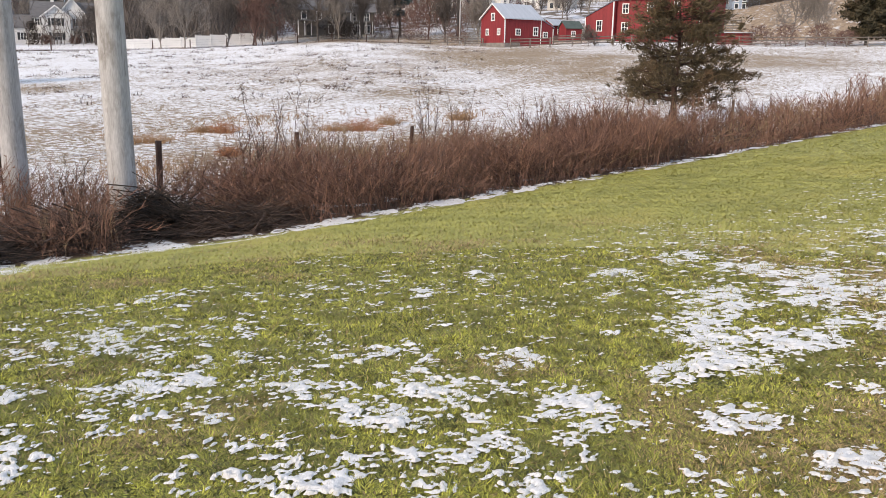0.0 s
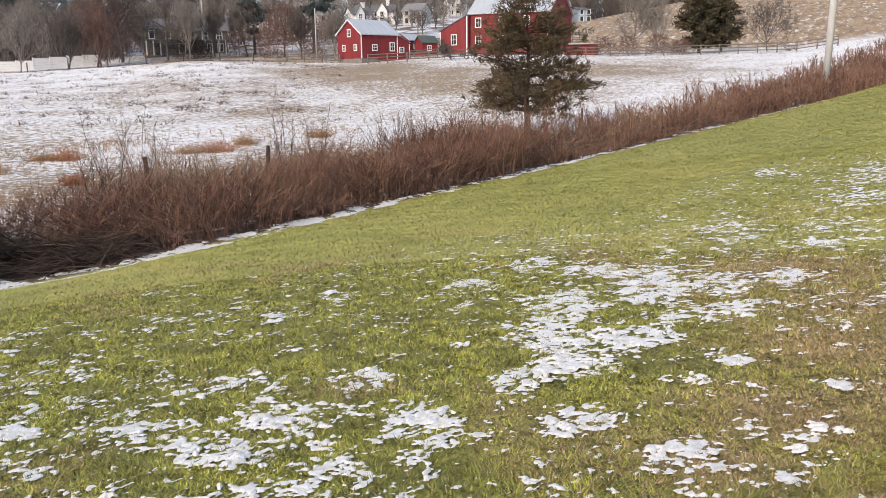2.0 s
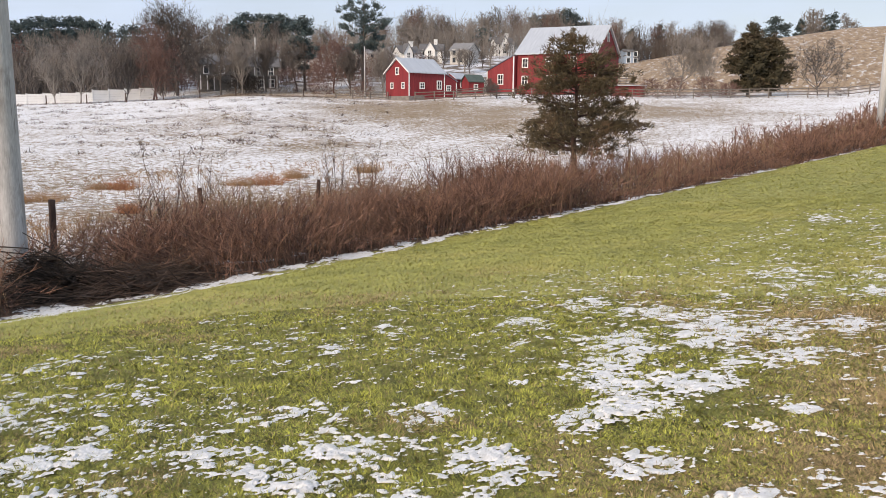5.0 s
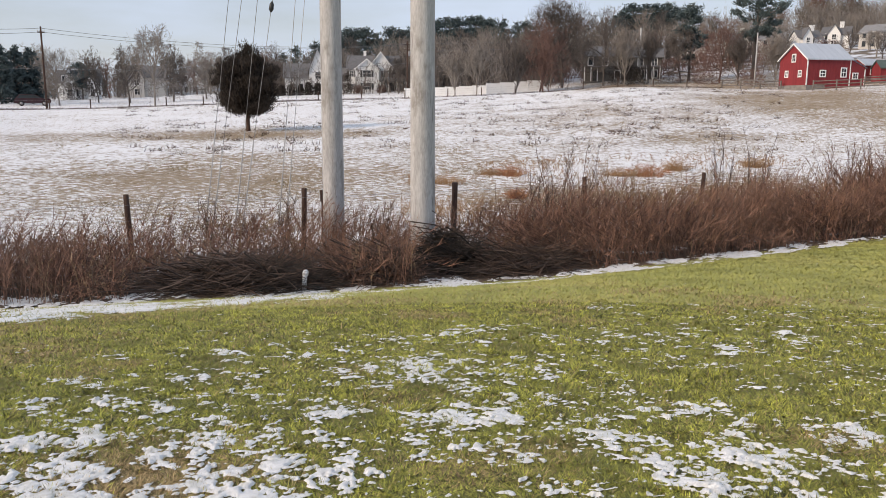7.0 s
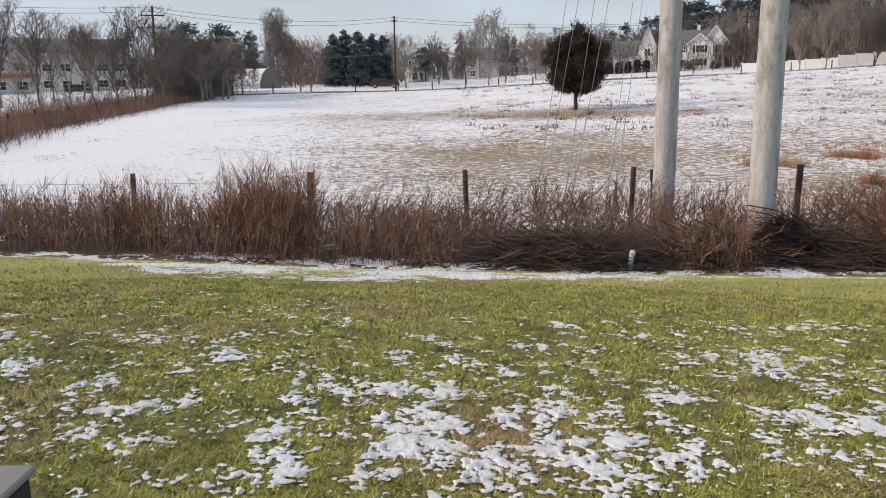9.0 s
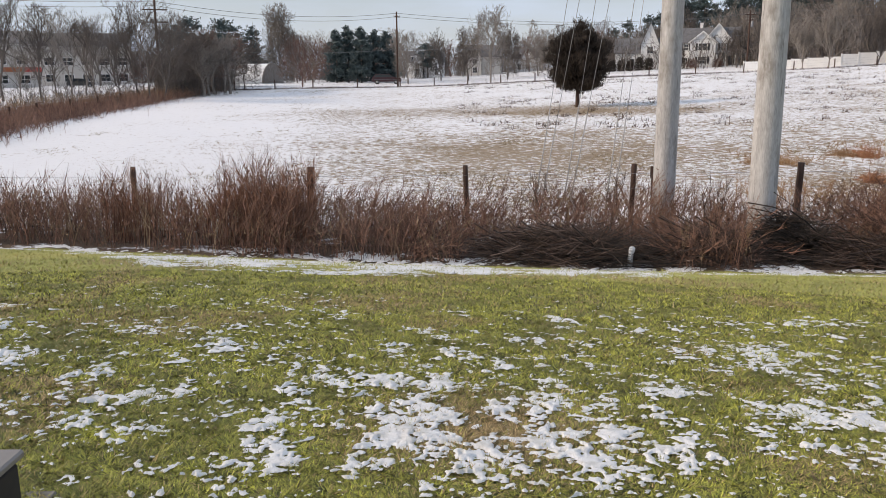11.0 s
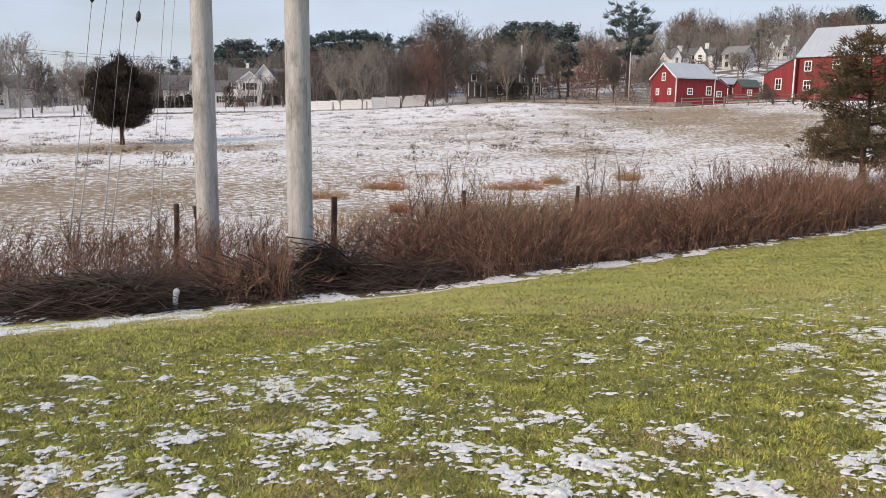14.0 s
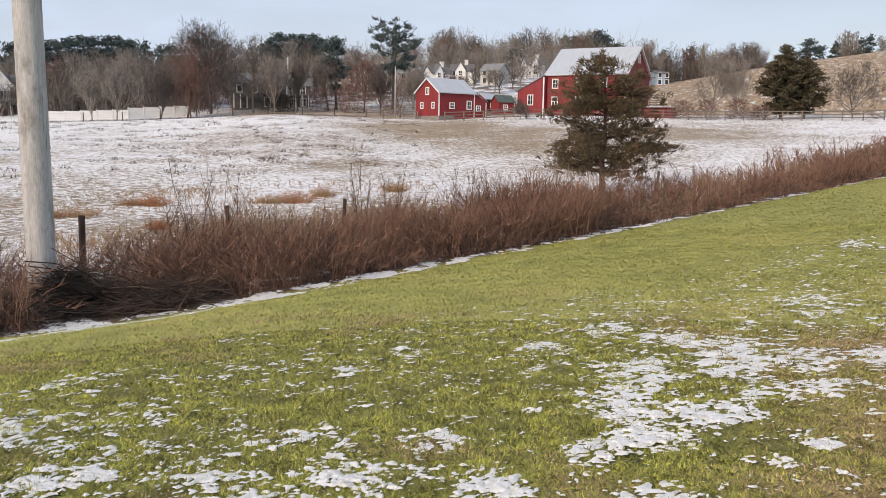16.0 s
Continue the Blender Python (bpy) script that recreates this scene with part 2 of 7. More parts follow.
def ground_z(x, y):
    x, y = np.asarray(x, float), np.asarray(y, float)
    u, s = AX * x + AY * y, DX * x + DY * y
    r, b = np.hypot(x, y), np.degrees(np.arctan2(x, y))
    rim = curve_at(b, [-120, -90, -72, -58, -46, -36, -25, -18, -13, -8, 3, 10, 23, 32, 45, 60, 90], [-1, -0.8, -0.4, 0.2, 0.2, 0.7, 1.5, 2.0, 2.5, 3.3, 3.2, 3.85, 3.8, 3.9, 7.5, 8, 5])
    t = np.maximum(r - 30, 0) / 85.0
    field = -1.85 + (rim + 1.85) * np.minimum(t, 1) ** 1.05
    slope = curve_at(b, [-120, -60, -40, -30, -24, -18, -10, 0, 10, 14, 18.4, 25, 32, 45, 90], [0.0, 0.004, 0.015, 0.035, 0.045, 0.07, 0.085, 0.12, 0.13, 0.12, 0.105, 0.148, 0.182, 0.15, 0.02])
    far = np.clip(r - 122, 0, curve_at(b, [-120, -40, 12, 20, 60], [160, 120, 120, 105, 105]))
    field = field + slope * far + 0.12 * np.sin(x * 0.11 + 1) * np.sin(y * 0.09) * step((r - 25) / 20)
    w = step((u - EDGE) / 4.5)
    near = lawn_z(u, s)
    z = near * (1 - w) + field * w
    return z


def spot(bearing, dist):
    """A place on the ground by its bearing from the start (degrees, clockwise from +y) and distance."""
    b = radians(bearing)
    x, y = dist * math.sin(b), dist * math.cos(b)
    return Vector((x, y, float(ground_z(x, y))))


def hash2(ix, iy, seed):
    h = (ix.astype(np.int64) * 374761393 + iy.astype(np.int64) * 668265263 + seed * 1442695041) & 0xFFFFFFFF
    h = ((h ^ (h >> 13)) * 1274126177) & 0xFFFFFFFF
    return ((h ^ (h >> 16)) & 0xFFFF) / 65535.0


def value_noise(x, y, scale, seed=0, octaves=4):
    total, amp, norm = 0.0, 1.0, 0.0
    for o in range(octaves):
        px, py = x * scale, y * scale
        ix, iy = np.floor(px), np.floor(py)
        fx, fy = px - ix, py - iy
        fx, fy = fx * fx * (3 - 2 * fx), fy * fy * (3 - 2 * fy)
        a, b = hash2(ix, iy, seed + o), hash2(ix + 1, iy, seed + o)
        c, d = hash2(ix, iy + 1, seed + o), hash2(ix + 1, iy + 1, seed + o)
        total = total + amp * ((a * (1 - fx) + b * fx) * (1 - fy) + (c * (1 - fx) + d * fx) * fy)
        norm += amp
        amp *= 0.5
        scale *= 2.05
    return total / norm


# ---------------------------------------------------------------- mesh tools
def mesh_from(name, verts, faces, mats, smooth=False, index=None):
    """A mesh from arrays: verts (n, 3), faces a list of arrays (m, k)."""
    me = bpy.data.meshes.new(name)
    verts = np.asarray(verts, np.float32)
    faces = [np.asarray(f, np.int32) for f in faces if len(f)]
    loops = np.concatenate([f.ravel() for f in faces])
    sizes = np.concatenate([np.full(len(f), f.shape[1], np.int32) for f in faces])
    me.vertices.add(len(verts))
    me.vertices.foreach_set("co", verts.ravel())
    me.loops.add(len(loops))
    me.loops.foreach_set("vertex_index", loops)
    me.polygons.add(len(sizes))
    me.polygons.foreach_set("loop_start", np.concatenate([[0], np.cumsum(sizes)[:-1]]).astype(np.int32))
    if smooth:
        me.polygons.foreach_set("use_smooth", np.ones(len(sizes), bool))
    for m in mats:
        me.materials.append(m)
    if index is not None:
        me.polygons.foreach_set("material_index", np.asarray(index, np.int32))
    me.update(calc_edges=True)
    return me


def tubes(paths, radii, sides=3):
    """Tubes along many polylines of one length. paths (n, k, 3), radii (n, k). Returns verts, quads."""
    paths, radii = np.asarray(paths, float), np.asarray(radii, float)
    n, k, _ = paths.shape
    d = np.gradient(paths, axis=1)
    d /= np.linalg.norm(d, axis=2, keepdims=True) + 1e-9
    ref = np.where(np.abs(d[..., 2:3]) < 0.85, np.array([0, 0, 1.0]), np.array([1.0, 0, 0]))
    a = np.cross(d, ref)
    a /= np.linalg.norm(a, axis=2, keepdims=True) + 1e-9
    c = np.cross(d, a)
    ang = np.arange(sides) * 2 * np.pi / sides
    ring = a[:, :, None, :] * np.cos(ang)[None, None, :, None] + c[:, :, None, :] * np.sin(ang)[None, None, :, None]
    v = paths[:, :, None, :] + ring * radii[:, :, None, None]
    base = (np.arange(n) * k * sides)[:, None, None] + (np.arange(k - 1) * sides)[None, :, None]
    i, j = np.arange(sides)[None, None, :], ((np.arange(sides) + 1) % sides)[None, None, :]
    q = np.stack([base + i, base + j, base + sides + j, base + sides + i], -1).reshape(-1, 4)
    return v.reshape(-1, 3), q


def spikes(a, b, width):
    """Thin three-sided spikes from a to b (n, 3). Returns verts, triangles."""
    a, b = np.asarray(a, float), np.asarray(b, float)
    d = b - a
    d /= np.linalg.norm(d, axis=1, keepdims=True) + 1e-9
    ref = np.where(np.abs(d[:, 2:3]) < 0.85, np.array([0, 0, 1.0]), np.array([1.0, 0, 0]))
    p = np.cross(d, ref)
    p /= np.linalg.norm(p, axis=1, keepdims=True) + 1e-9
    c = np.cross(d, p)
    w = np.broadcast_to(np.asarray(width, float), (len(a),))[:, None]
    v = np.stack([a + p * w, a + (-0.5 * p + 0.866 * c) * w, a + (-0.5 * p - 0.866 * c) * w, b], 1)
    base = (np.arange(len(a)) * 4)[:, None]
    t = np.concatenate([base + np.array([[0, 1, 3]]), base + np.array([[1, 2, 3]]), base + np.array([[2, 0, 3]])])
    return v.reshape(-1, 3), t


def blades(a, b, width, rng):
    """Flat thin triangles from a to b, turned at random: far twigs, needles and dead grass."""
    a, b = np.asarray(a, float), np.asarray(b, float)
    p = np.cross(b - a, rng.normal(0, 1, a.shape))
    p /= np.linalg.norm(p, axis=1, keepdims=True) + 1e-9
    w = np.broadcast_to(np.asarray(width, float), (len(a),))[:, None]
    v = np.stack([a + p * w, a - p * w, b], 1)
    return v.reshape(-1, 3), (np.arange(len(a)) * 3)[:, None] + np.array([[0, 1, 2]])


def reach(bearing, dist, rise):
    """Height of a tree at that place whose top stands rise (per metre of distance) above eye level."""
    return dist * rise + 1.36 - spot(bearing, dist).z


def thing(name, place, label, category, group="", turn=0.0, kind=""):
    """An empty at a thing's base, which parents its parts."""
    ob = new(name)
    ob.matrix_basis = Matrix.Translation(place) @ Matrix.Rotation(radians(turn), 4, "Z")
    return tagged(ob, label, category, group, kind)


def part(name, me, parent, label=""):
    if isinstance(me, bmesh.types.BMesh):
        raise TypeError
    ob = new(name, me)
    ob.parent = parent
    return tagged(ob, label)


def bm_mesh(name, bm, mat, smooth=False):
    me = bpy.data.meshes.new(name)
    bm.normal_update()
    bm.to_mesh(me)
    bm.free()
    me.materials.append(mat)
    if smooth:
        me.polygons.foreach_set("use_smooth", np.ones(len(me.polygons), bool))
    return me


def box_into(bm, x0, x1, y0, y1, z0, z1, bevel=0.0):
    v = [bm.verts.new((x, y, z)) for z in (z0, z1) for y in (y0, y1) for x in (x0, x1)]
    fs = [bm.faces.new([v[i] for i in f]) for f in ((0, 2, 3, 1), (4, 5, 7, 6), (0, 1, 5, 4), (2, 6, 7, 3), (0, 4, 6, 2), (1, 3, 7, 5))]
    if bevel:
        es = list({e for f in fs for e in f.edges})
        bmesh.ops.bevel(bm, geom=es, offset=bevel, segments=1, affect="EDGES", profile=0.5)


def box(name, x0, x1, y0, y1, z0, z1, mat, bevel=0.0):
    bm = bmesh.new()
    box_into(bm, x0, x1, y0, y1, z0, z1, bevel)
    return bm_mesh(name, bm, mat)


def prism(name, profile, y0, y1, mat):
    """A solid from a profile of (x, z) points, drawn out along y."""
    bm = bmesh.new()
    a = [bm.verts.new((x, y0, z)) for x, z in profile]
    b = [bm.verts.new((x, y1, z)) for x, z in profile]
    k = len(profile)
    bm.faces.new(a)
    bm.faces.new(b[::-1])
    for i in range(k):
        bm.faces.new((a[i], b[i], b[(i + 1) % k], a[(i + 1) % k]))
    bmesh.ops.recalc_face_normals(bm, faces=bm.faces)
    return bm_mesh(name, bm, mat)


def tube_mesh(name, pts, radii, mat, sides=10, smooth=True, caps=True):
    v, q = tubes(np.array([pts], float), np.array([radii], float), sides)
    faces = [q]
    if caps:
        k = len(pts)
        faces.append(np.array([list(range(sides))[::-1]]))
        faces.append(np.array([[(k - 1) * sides + i for i in range(sides)]]))
    return mesh_from(name, v, faces, [mat], smooth)


# ---------------------------------------------------------------- the ground
BARE = [  # bearing, distance, spread of both, strength
    (3, 88, 7, 22, 1.0), (9, 75, 7, 24, 0.85), (-33, 56, 10, 4, 1.0), (-43, 60, 9, 5, 0.7), (-12, 27, 12, 5, 0.75), (1, 29, 9, 5, 0.8), (-36, 34, 18, 10, 0.7),
    (-8, 66, 12, 22, 0.45), (20, 84, 9, 20, 0.75), (14, 62, 8, 16, 0.7), (-24, 27, 6, 4, 0.5), (-20, 42, 9, 9, 0.45), (-2, 50, 9, 8, 0.5),
]


def bare_ground(x, y):
    """How far the field's dead grass shows through its snow."""
    r, b = np.hypot(x, y), np.degrees(np.arctan2(x, y))
    bare = np.zeros_like(r)
    for bb, rad, wb, wr, k in BARE:
        bare = np.maximum(bare, k * np.exp(-((b - bb) / wb) ** 2 - ((r - rad) / wr) ** 2))
    bare = np.maximum(bare, 0.75 * step((r - 108) / 6) * step((b + 14) / 5) * step((12 - b) / 4))
    return bare - 0.3 * step((-50 - b) / 10) * step((r - 16) / 6) * step((100 - r) / 20)


def build_ground():
    radii = np.concatenate([[0.35], 0.6 * np.exp(np.linspace(0, math.log(2600 / 0.6), 160))])
    count = 340
    ang = np.linspace(0, 2 * np.pi, count, endpoint=False)
    rr, aa = np.meshgrid(radii, ang, indexing="ij")
    x, y = (rr * np.sin(aa)).ravel(), (rr * np.cos(aa)).ravel()
    x, y = np.append(x, 0.0), np.append(y, 0.0)
    z = ground_z(x, y)
    u = AX * x + AY * y
    z = z - 0.012 * (value_noise(x, y, 1.3, 5) + 0.7) * (u < EDGE + 0.4)
    z = z + 0.10 * (value_noise(x, y, 0.5, 9) - 0.5) * step((u - EDGE) / 3)
    k = len(radii)
    i, j = np.meshgrid(np.arange(k - 1), np.arange(count), indexing="ij")
    jn = (j + 1) % count
    quads = np.stack([i * count + j, (i + 1) * count + j, (i + 1) * count + jn, i * count + jn], -1).reshape(-1, 4)
    tip = k * count
    fan = np.stack([np.full(count, tip), np.arange(count), (np.arange(count) + 1) % count], -1)
    me = mesh_from("ground", np.stack([x, y, z], 1), [quads, fan], [M_GROUND], True)
    r, b = np.hypot(x, y), np.degrees(np.arctan2(x, y))
    bare = bare_ground(x, y)
    hill = step((r - 121) / 5) * step((b - 13.5) / 2.5) * step((120 - b) / 20)
    litter = step((r - 136) / 14) * (1 - hill) * curve_at(b, [-70, -55, -40, -25, -15], [0.3, 0.25, 0.3, 0.7, 1.0])
    bank = step((b - 36) / 3) * step((u - 9) / 3) * (1 - hill) * step((90 - b) / 10)
    for name, values in (("bare", bare), ("hill", hill), ("litter", np.maximum(litter, bank))):
        me.attributes.new(name, "FLOAT", "POINT").data.foreach_set("value", values.astype(np.float32))
    return tagged(new("ground", me), "mown winter lawn running into a snow-dusted grass field", "ground", kind="structure")


def ground_material():
    m, n, l, p = material("ground_cover", 0.9)
    pos = coords(n)
    dot = n.new("ShaderNodeVectorMath")
    dot.operation = "DOT_PRODUCT"
    dot.inputs[1].default_value = (AX, AY, 0)
    l.new(pos, dot.inputs[0])
    across = dot.outputs["Value"]

    def attr(name):
        a = n.new("ShaderNodeAttribute")
        a.attribute_name = name
        return a.outputs["Fac"]

    wob = noise_tex(n, pos, 1.5, 3)
    across = calc(n, "ADD", across, calc(n, "MULTIPLY", wob, 0.35))
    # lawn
    # near thatch is coloured dark, standing for shade between the blades
    shaded_thatch = mixed(n, ranged(n, noise_tex(n, pos, 60, 3), 0.35, 0.65), (0.040, 0.048, 0.012), (0.27, 0.265, 0.07))
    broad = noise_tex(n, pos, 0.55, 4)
    lawn = mixed(n, ranged(n, broad, 0.42, 0.66), shaded_thatch, mixed(n, noise_tex(n, pos, 35, 3), (0.065, 0.062, 0.020), (0.33, 0.29, 0.10)))
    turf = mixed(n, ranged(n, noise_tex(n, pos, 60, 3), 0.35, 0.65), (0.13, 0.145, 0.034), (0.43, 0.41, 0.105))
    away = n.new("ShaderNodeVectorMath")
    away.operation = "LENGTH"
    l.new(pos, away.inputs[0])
    # from 5 to 8.5 m out this shade colour gives way to paler turf
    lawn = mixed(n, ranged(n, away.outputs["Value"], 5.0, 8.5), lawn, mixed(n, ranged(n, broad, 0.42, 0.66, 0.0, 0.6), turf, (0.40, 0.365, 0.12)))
    # field: snow over dead grass
    flat = coords(n, (1.0, 1.0, 0.3))
    tuft = noise_tex(n, flat, 3.4, 9, 0.80)
    mid = noise_tex(n, flat, 0.16, 4)
    cover = calc(n, "ADD", tuft, calc(n, "MULTIPLY", calc(n, "SUBTRACT", mid, 0.5), 0.20))
    cover = calc(n, "SUBTRACT", cover, calc(n, "MULTIPLY", attr("bare"), 0.165))
    snow_f = ranged(n, cover, 0.420, 0.448)
    dead = mixed(n, noise_tex(n, flat, 3.0, 4), (0.17, 0.115, 0.075), (0.50, 0.385, 0.265))
    field = mixed(n, snow_f, dead, mixed(n, noise_tex(n, pos, 4.0, 3), (0.81, 0.805, 0.81), (0.93, 0.925, 0.93)))
    # brushy strip
    strip_f = ranged(n, noise_tex(n, pos, 1.6, 5, 0.6), 0.56, 0.64)
    strip = mixed(n, strip_f, mixed(n, noise_tex(n, pos, 14, 4), (0.055, 0.036, 0.024), (0.20, 0.13, 0.085)), (0.78, 0.80, 0.83))
    # stubble hill
    rows = noise_tex(n, coords_along(n, 28, 5.0), 1.1, 6, 0.7)
    stub = mixed(n, ranged(n, rows, 0.40, 0.62), (0.25, 0.165, 0.100), (0.45, 0.32, 0.20))
    stub = mixed(n, ranged(n, noise_tex(n, coords_along(n, 28, 5.0), 1.3, 5, 0.72), 0.56, 0.61, 0.0, 0.8), stub, (0.74, 0.73, 0.72))
    leaf = mixed(n, ranged(n, noise_tex(n, flat, 0.22, 5, 0.65), 0.44, 0.58), mixed(n, noise_tex(n, flat, 2.0, 4), (0.10, 0.075, 0.055), (0.24, 0.19, 0.145)), (0.72, 0.74, 0.78))
    f = mixed(n, attr("litter"), field, leaf)
    f = mixed(n, attr("hill"), f, stub)
    f = mixed(n, ranged(n, across, EDGE + 3.6, EDGE + 5.0), strip, f)
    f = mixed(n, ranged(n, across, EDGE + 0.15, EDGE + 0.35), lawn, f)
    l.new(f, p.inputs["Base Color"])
    bumped(n, p, calc(n, "ADD", calc(n, "MULTIPLY", tuft, 1.0), calc(n, "MULTIPLY", noise_tex(n, pos, 40, 3), 0.25)), 0.7, 0.08)
    return m


M_GROUND = ground_material()
build_ground()

# snow left lying on the lawn, from west to east: x, y, half-width, half-depth, cover
DRIFTS_WEST = [
    (-4.2, 1.07, 0.05, 0.06, 0.8), (-5.27, 1.52, 0.11, 0.14, 0.7), (-3.89, 1.29, 0.05, 0.06, 0.8), (-4.06, 1.48, 0.05, 0.07, 0.8), (-4, 1.73, 0.12, 0.09, 0.8),
    (-3.05, 1.44, 0.15, 0.1, 0.6), (-4.71, 2.49, 0.05, 0.14, 0.7), (-3, 1.67, 0.09, 0.15, 1), (-3.26, 1.88, 0.11, 0.09, 1), (-3.14, 2.01, 0.06, 0.12, 0.9),
    (-2.69, 1.91, 0.06, 0.12, 0.9), (-3.51, 2.73, 0.28, 0.11, 0.7), (-2.82, 2.2, 0.06, 0.13, 0.9), (-2.97, 2.48, 0.17, 0.19, 0.8), (-2.7, 2.29, 0.13, 0.14, 0.9),
    (-3.98, 3.4, 0.09, 0.09, 0.8), (-3.16, 2.88, 0.08, 0.14, 0.9), (-3.27, 3.03, 0.05, 0.13, 1),
]
DRIFTS_CLUMP = [
    (-4.12, 3.87, 0.07, 0.18, 0.7), (-2.38, 2.34, 0.12, 0.12, 0.8), (-3.62, 3.57, 0.07, 0.14, 0.8), (-2.74, 2.87, 0.06, 0.06, 1), (-2.36, 2.6, 0.1, 0.08, 0.7),
    (-2.3, 2.77, 0.08, 0.07, 0.9), (-2.62, 3.16, 0.12, 0.15, 0.9), (-2.75, 3.36, 0.09, 0.21, 0.7), (-2.07, 2.68, 0.13, 0.13, 0.8), (-3.81, 5, 0.08, 0.19, 0.7),
    (-1.9, 2.63, 0.17, 0.12, 0.8), (-2.14, 3.01, 0.07, 0.07, 1), (-1.82, 2.93, 0.09, 0.1, 0.8), (-2.08, 3.39, 0.07, 0.07, 0.8), (-2.32, 3.81, 0.1, 0.07, 0.9),
    (-2.41, 3.97, 0.1, 0.18, 0.7), (-1.88, 3.12, 0.09, 0.15, 0.9), (-2.53, 4.82, 0.14, 0.19, 0.7),
]
DRIFTS_POLES = [
    (-1.64, 3.38, 0.13, 0.07, 0.8), (-2.34, 5.16, 0.25, 0.27, 0.7), (-1.56, 3.44, 0.17, 0.1, 0.7), (-2.09, 4.83, 0.15, 0.15, 0.7), (-1.48, 3.56, 0.16, 0.1, 0.8),
    (-2.16, 5.29, 0.24, 0.14, 0.6), (-1.8, 4.67, 0.09, 0.2, 0.5), (-2.5, 6.67, 0.18, 0.18, 0.7), (-1.54, 4.1, 0.22, 0.17, 0.8), (-1.38, 4.11, 0.12, 0.2, 0.6),
    (-2.31, 7, 0.1, 0.21, 0.7), (-0.92, 3.24, 0.07, 0.08, 0.9), (-1.41, 5.4, 0.07, 0.18, 0.8), (-0.63, 3.08, 0.12, 0.07, 0.9), (-0.8, 4.03, 0.11, 0.1, 1),
    (-0.48, 2.8, 0.17, 0.08, 0.8), (-1.51, 8.86, 0.19, 0.33, 0.6), (-1.4, 8.99, 0.25, 0.34, 0.7),
]
DRIFTS_MIDDLE = [
    (-0.4, 2.94, 0.32, 0.12, 1), (-0.45, 3.73, 0.12, 0.17, 0.9), (-0.32, 3.55, 0.18, 0.15, 1), (-0.35, 4.76, 0.11, 0.13, 1), (-0.2, 3.01, 0.14, 0.09, 0.9),
    (-0.18, 4.01, 0.14, 0.1, 0.9), (-0.23, 6.64, 0.07, 0.19, 0.8), (-0.05, 2.82, 0.13, 0.1, 0.8), (-0.03, 4.01, 0.24, 0.18, 1), (0, 3.91, 0.11, 0.13, 0.8),
    (0.03, 3.08, 0.09, 0.07, 0.8), (0.32, 7.44, 0.15, 0.18, 0.7), (0.17, 3.89, 0.16, 0.17, 0.8), (0.18, 3.32, 0.1, 0.17, 1), (0.39, 4.52, 0.14, 0.17, 0.9),
    (0.28, 2.88, 0.13, 0.14, 1), (0.62, 3.72, 0.13, 0.19, 1), (0.54, 3.18, 0.05, 0.06, 0.9),
]
DRIFTS_BARN = [
    (0.69, 3.37, 0.05, 0.11, 0.8), (1.6, 7.56, 0.26, 0.25, 0.6), (2.47, 8.49, 0.24, 0.41, 0.7), (1.32, 4.24, 0.14, 0.16, 0.9), (1.78, 5.44, 0.23, 0.38, 1),
    (2.14, 6.21, 0.24, 0.5, 1), (1.58, 4.39, 0.17, 0.22, 1), (2.97, 7.67, 0.3, 0.39, 0.7), (1.36, 3.47, 0.1, 0.13, 0.8), (1.92, 4.87, 0.29, 0.42, 1),
    (1.43, 3.58, 0.12, 0.11, 0.6), (3.11, 6.67, 0.25, 0.79, 1), (2.3, 4.92, 0.16, 0.33, 1), (2.8, 5.43, 0.17, 0.28, 0.9), (3.47, 6.46, 0.17, 0.3, 0.8),
    (2.15, 3.96, 0.09, 0.07, 0.7), (1.61, 2.92, 0.1, 0.15, 0.8), (5.64, 10, 0.43, 1.2, 0.5),
]
DRIFTS_EAST = [
    (3.76, 6.5, 0.21, 0.4, 0.8), (1.76, 3.04, 0.06, 0.05, 0.9), (3.31, 5.58, 0.12, 0.36, 1), (9.78, 16.07, 0.28, 0.92, 0.7), (2.55, 4.18, 0.11, 0.08, 0.7),
    (2.07, 3.18, 0.05, 0.11, 0.9), (4.37, 6.64, 0.13, 0.41, 0.9), (5.85, 8.29, 0.22, 0.34, 0.7), (2.17, 2.97, 0.06, 0.1, 0.9), (6.96, 9.48, 0.5, 1.17, 0.5),
    (1.96, 2.64, 0.06, 0.04, 0.9), (8.97, 12.07, 0.47, 1.06, 0.6), (10.79, 14.26, 0.35, 2, 0.6), (2.37, 3.02, 0.1, 0.05, 0.7), (2.83, 3.6, 0.05, 0.08, 0.8),
    (4.42, 5.1, 0.1, 0.15, 0.8), (6.56, 7.1, 0.08, 0.85, 0.8),
]


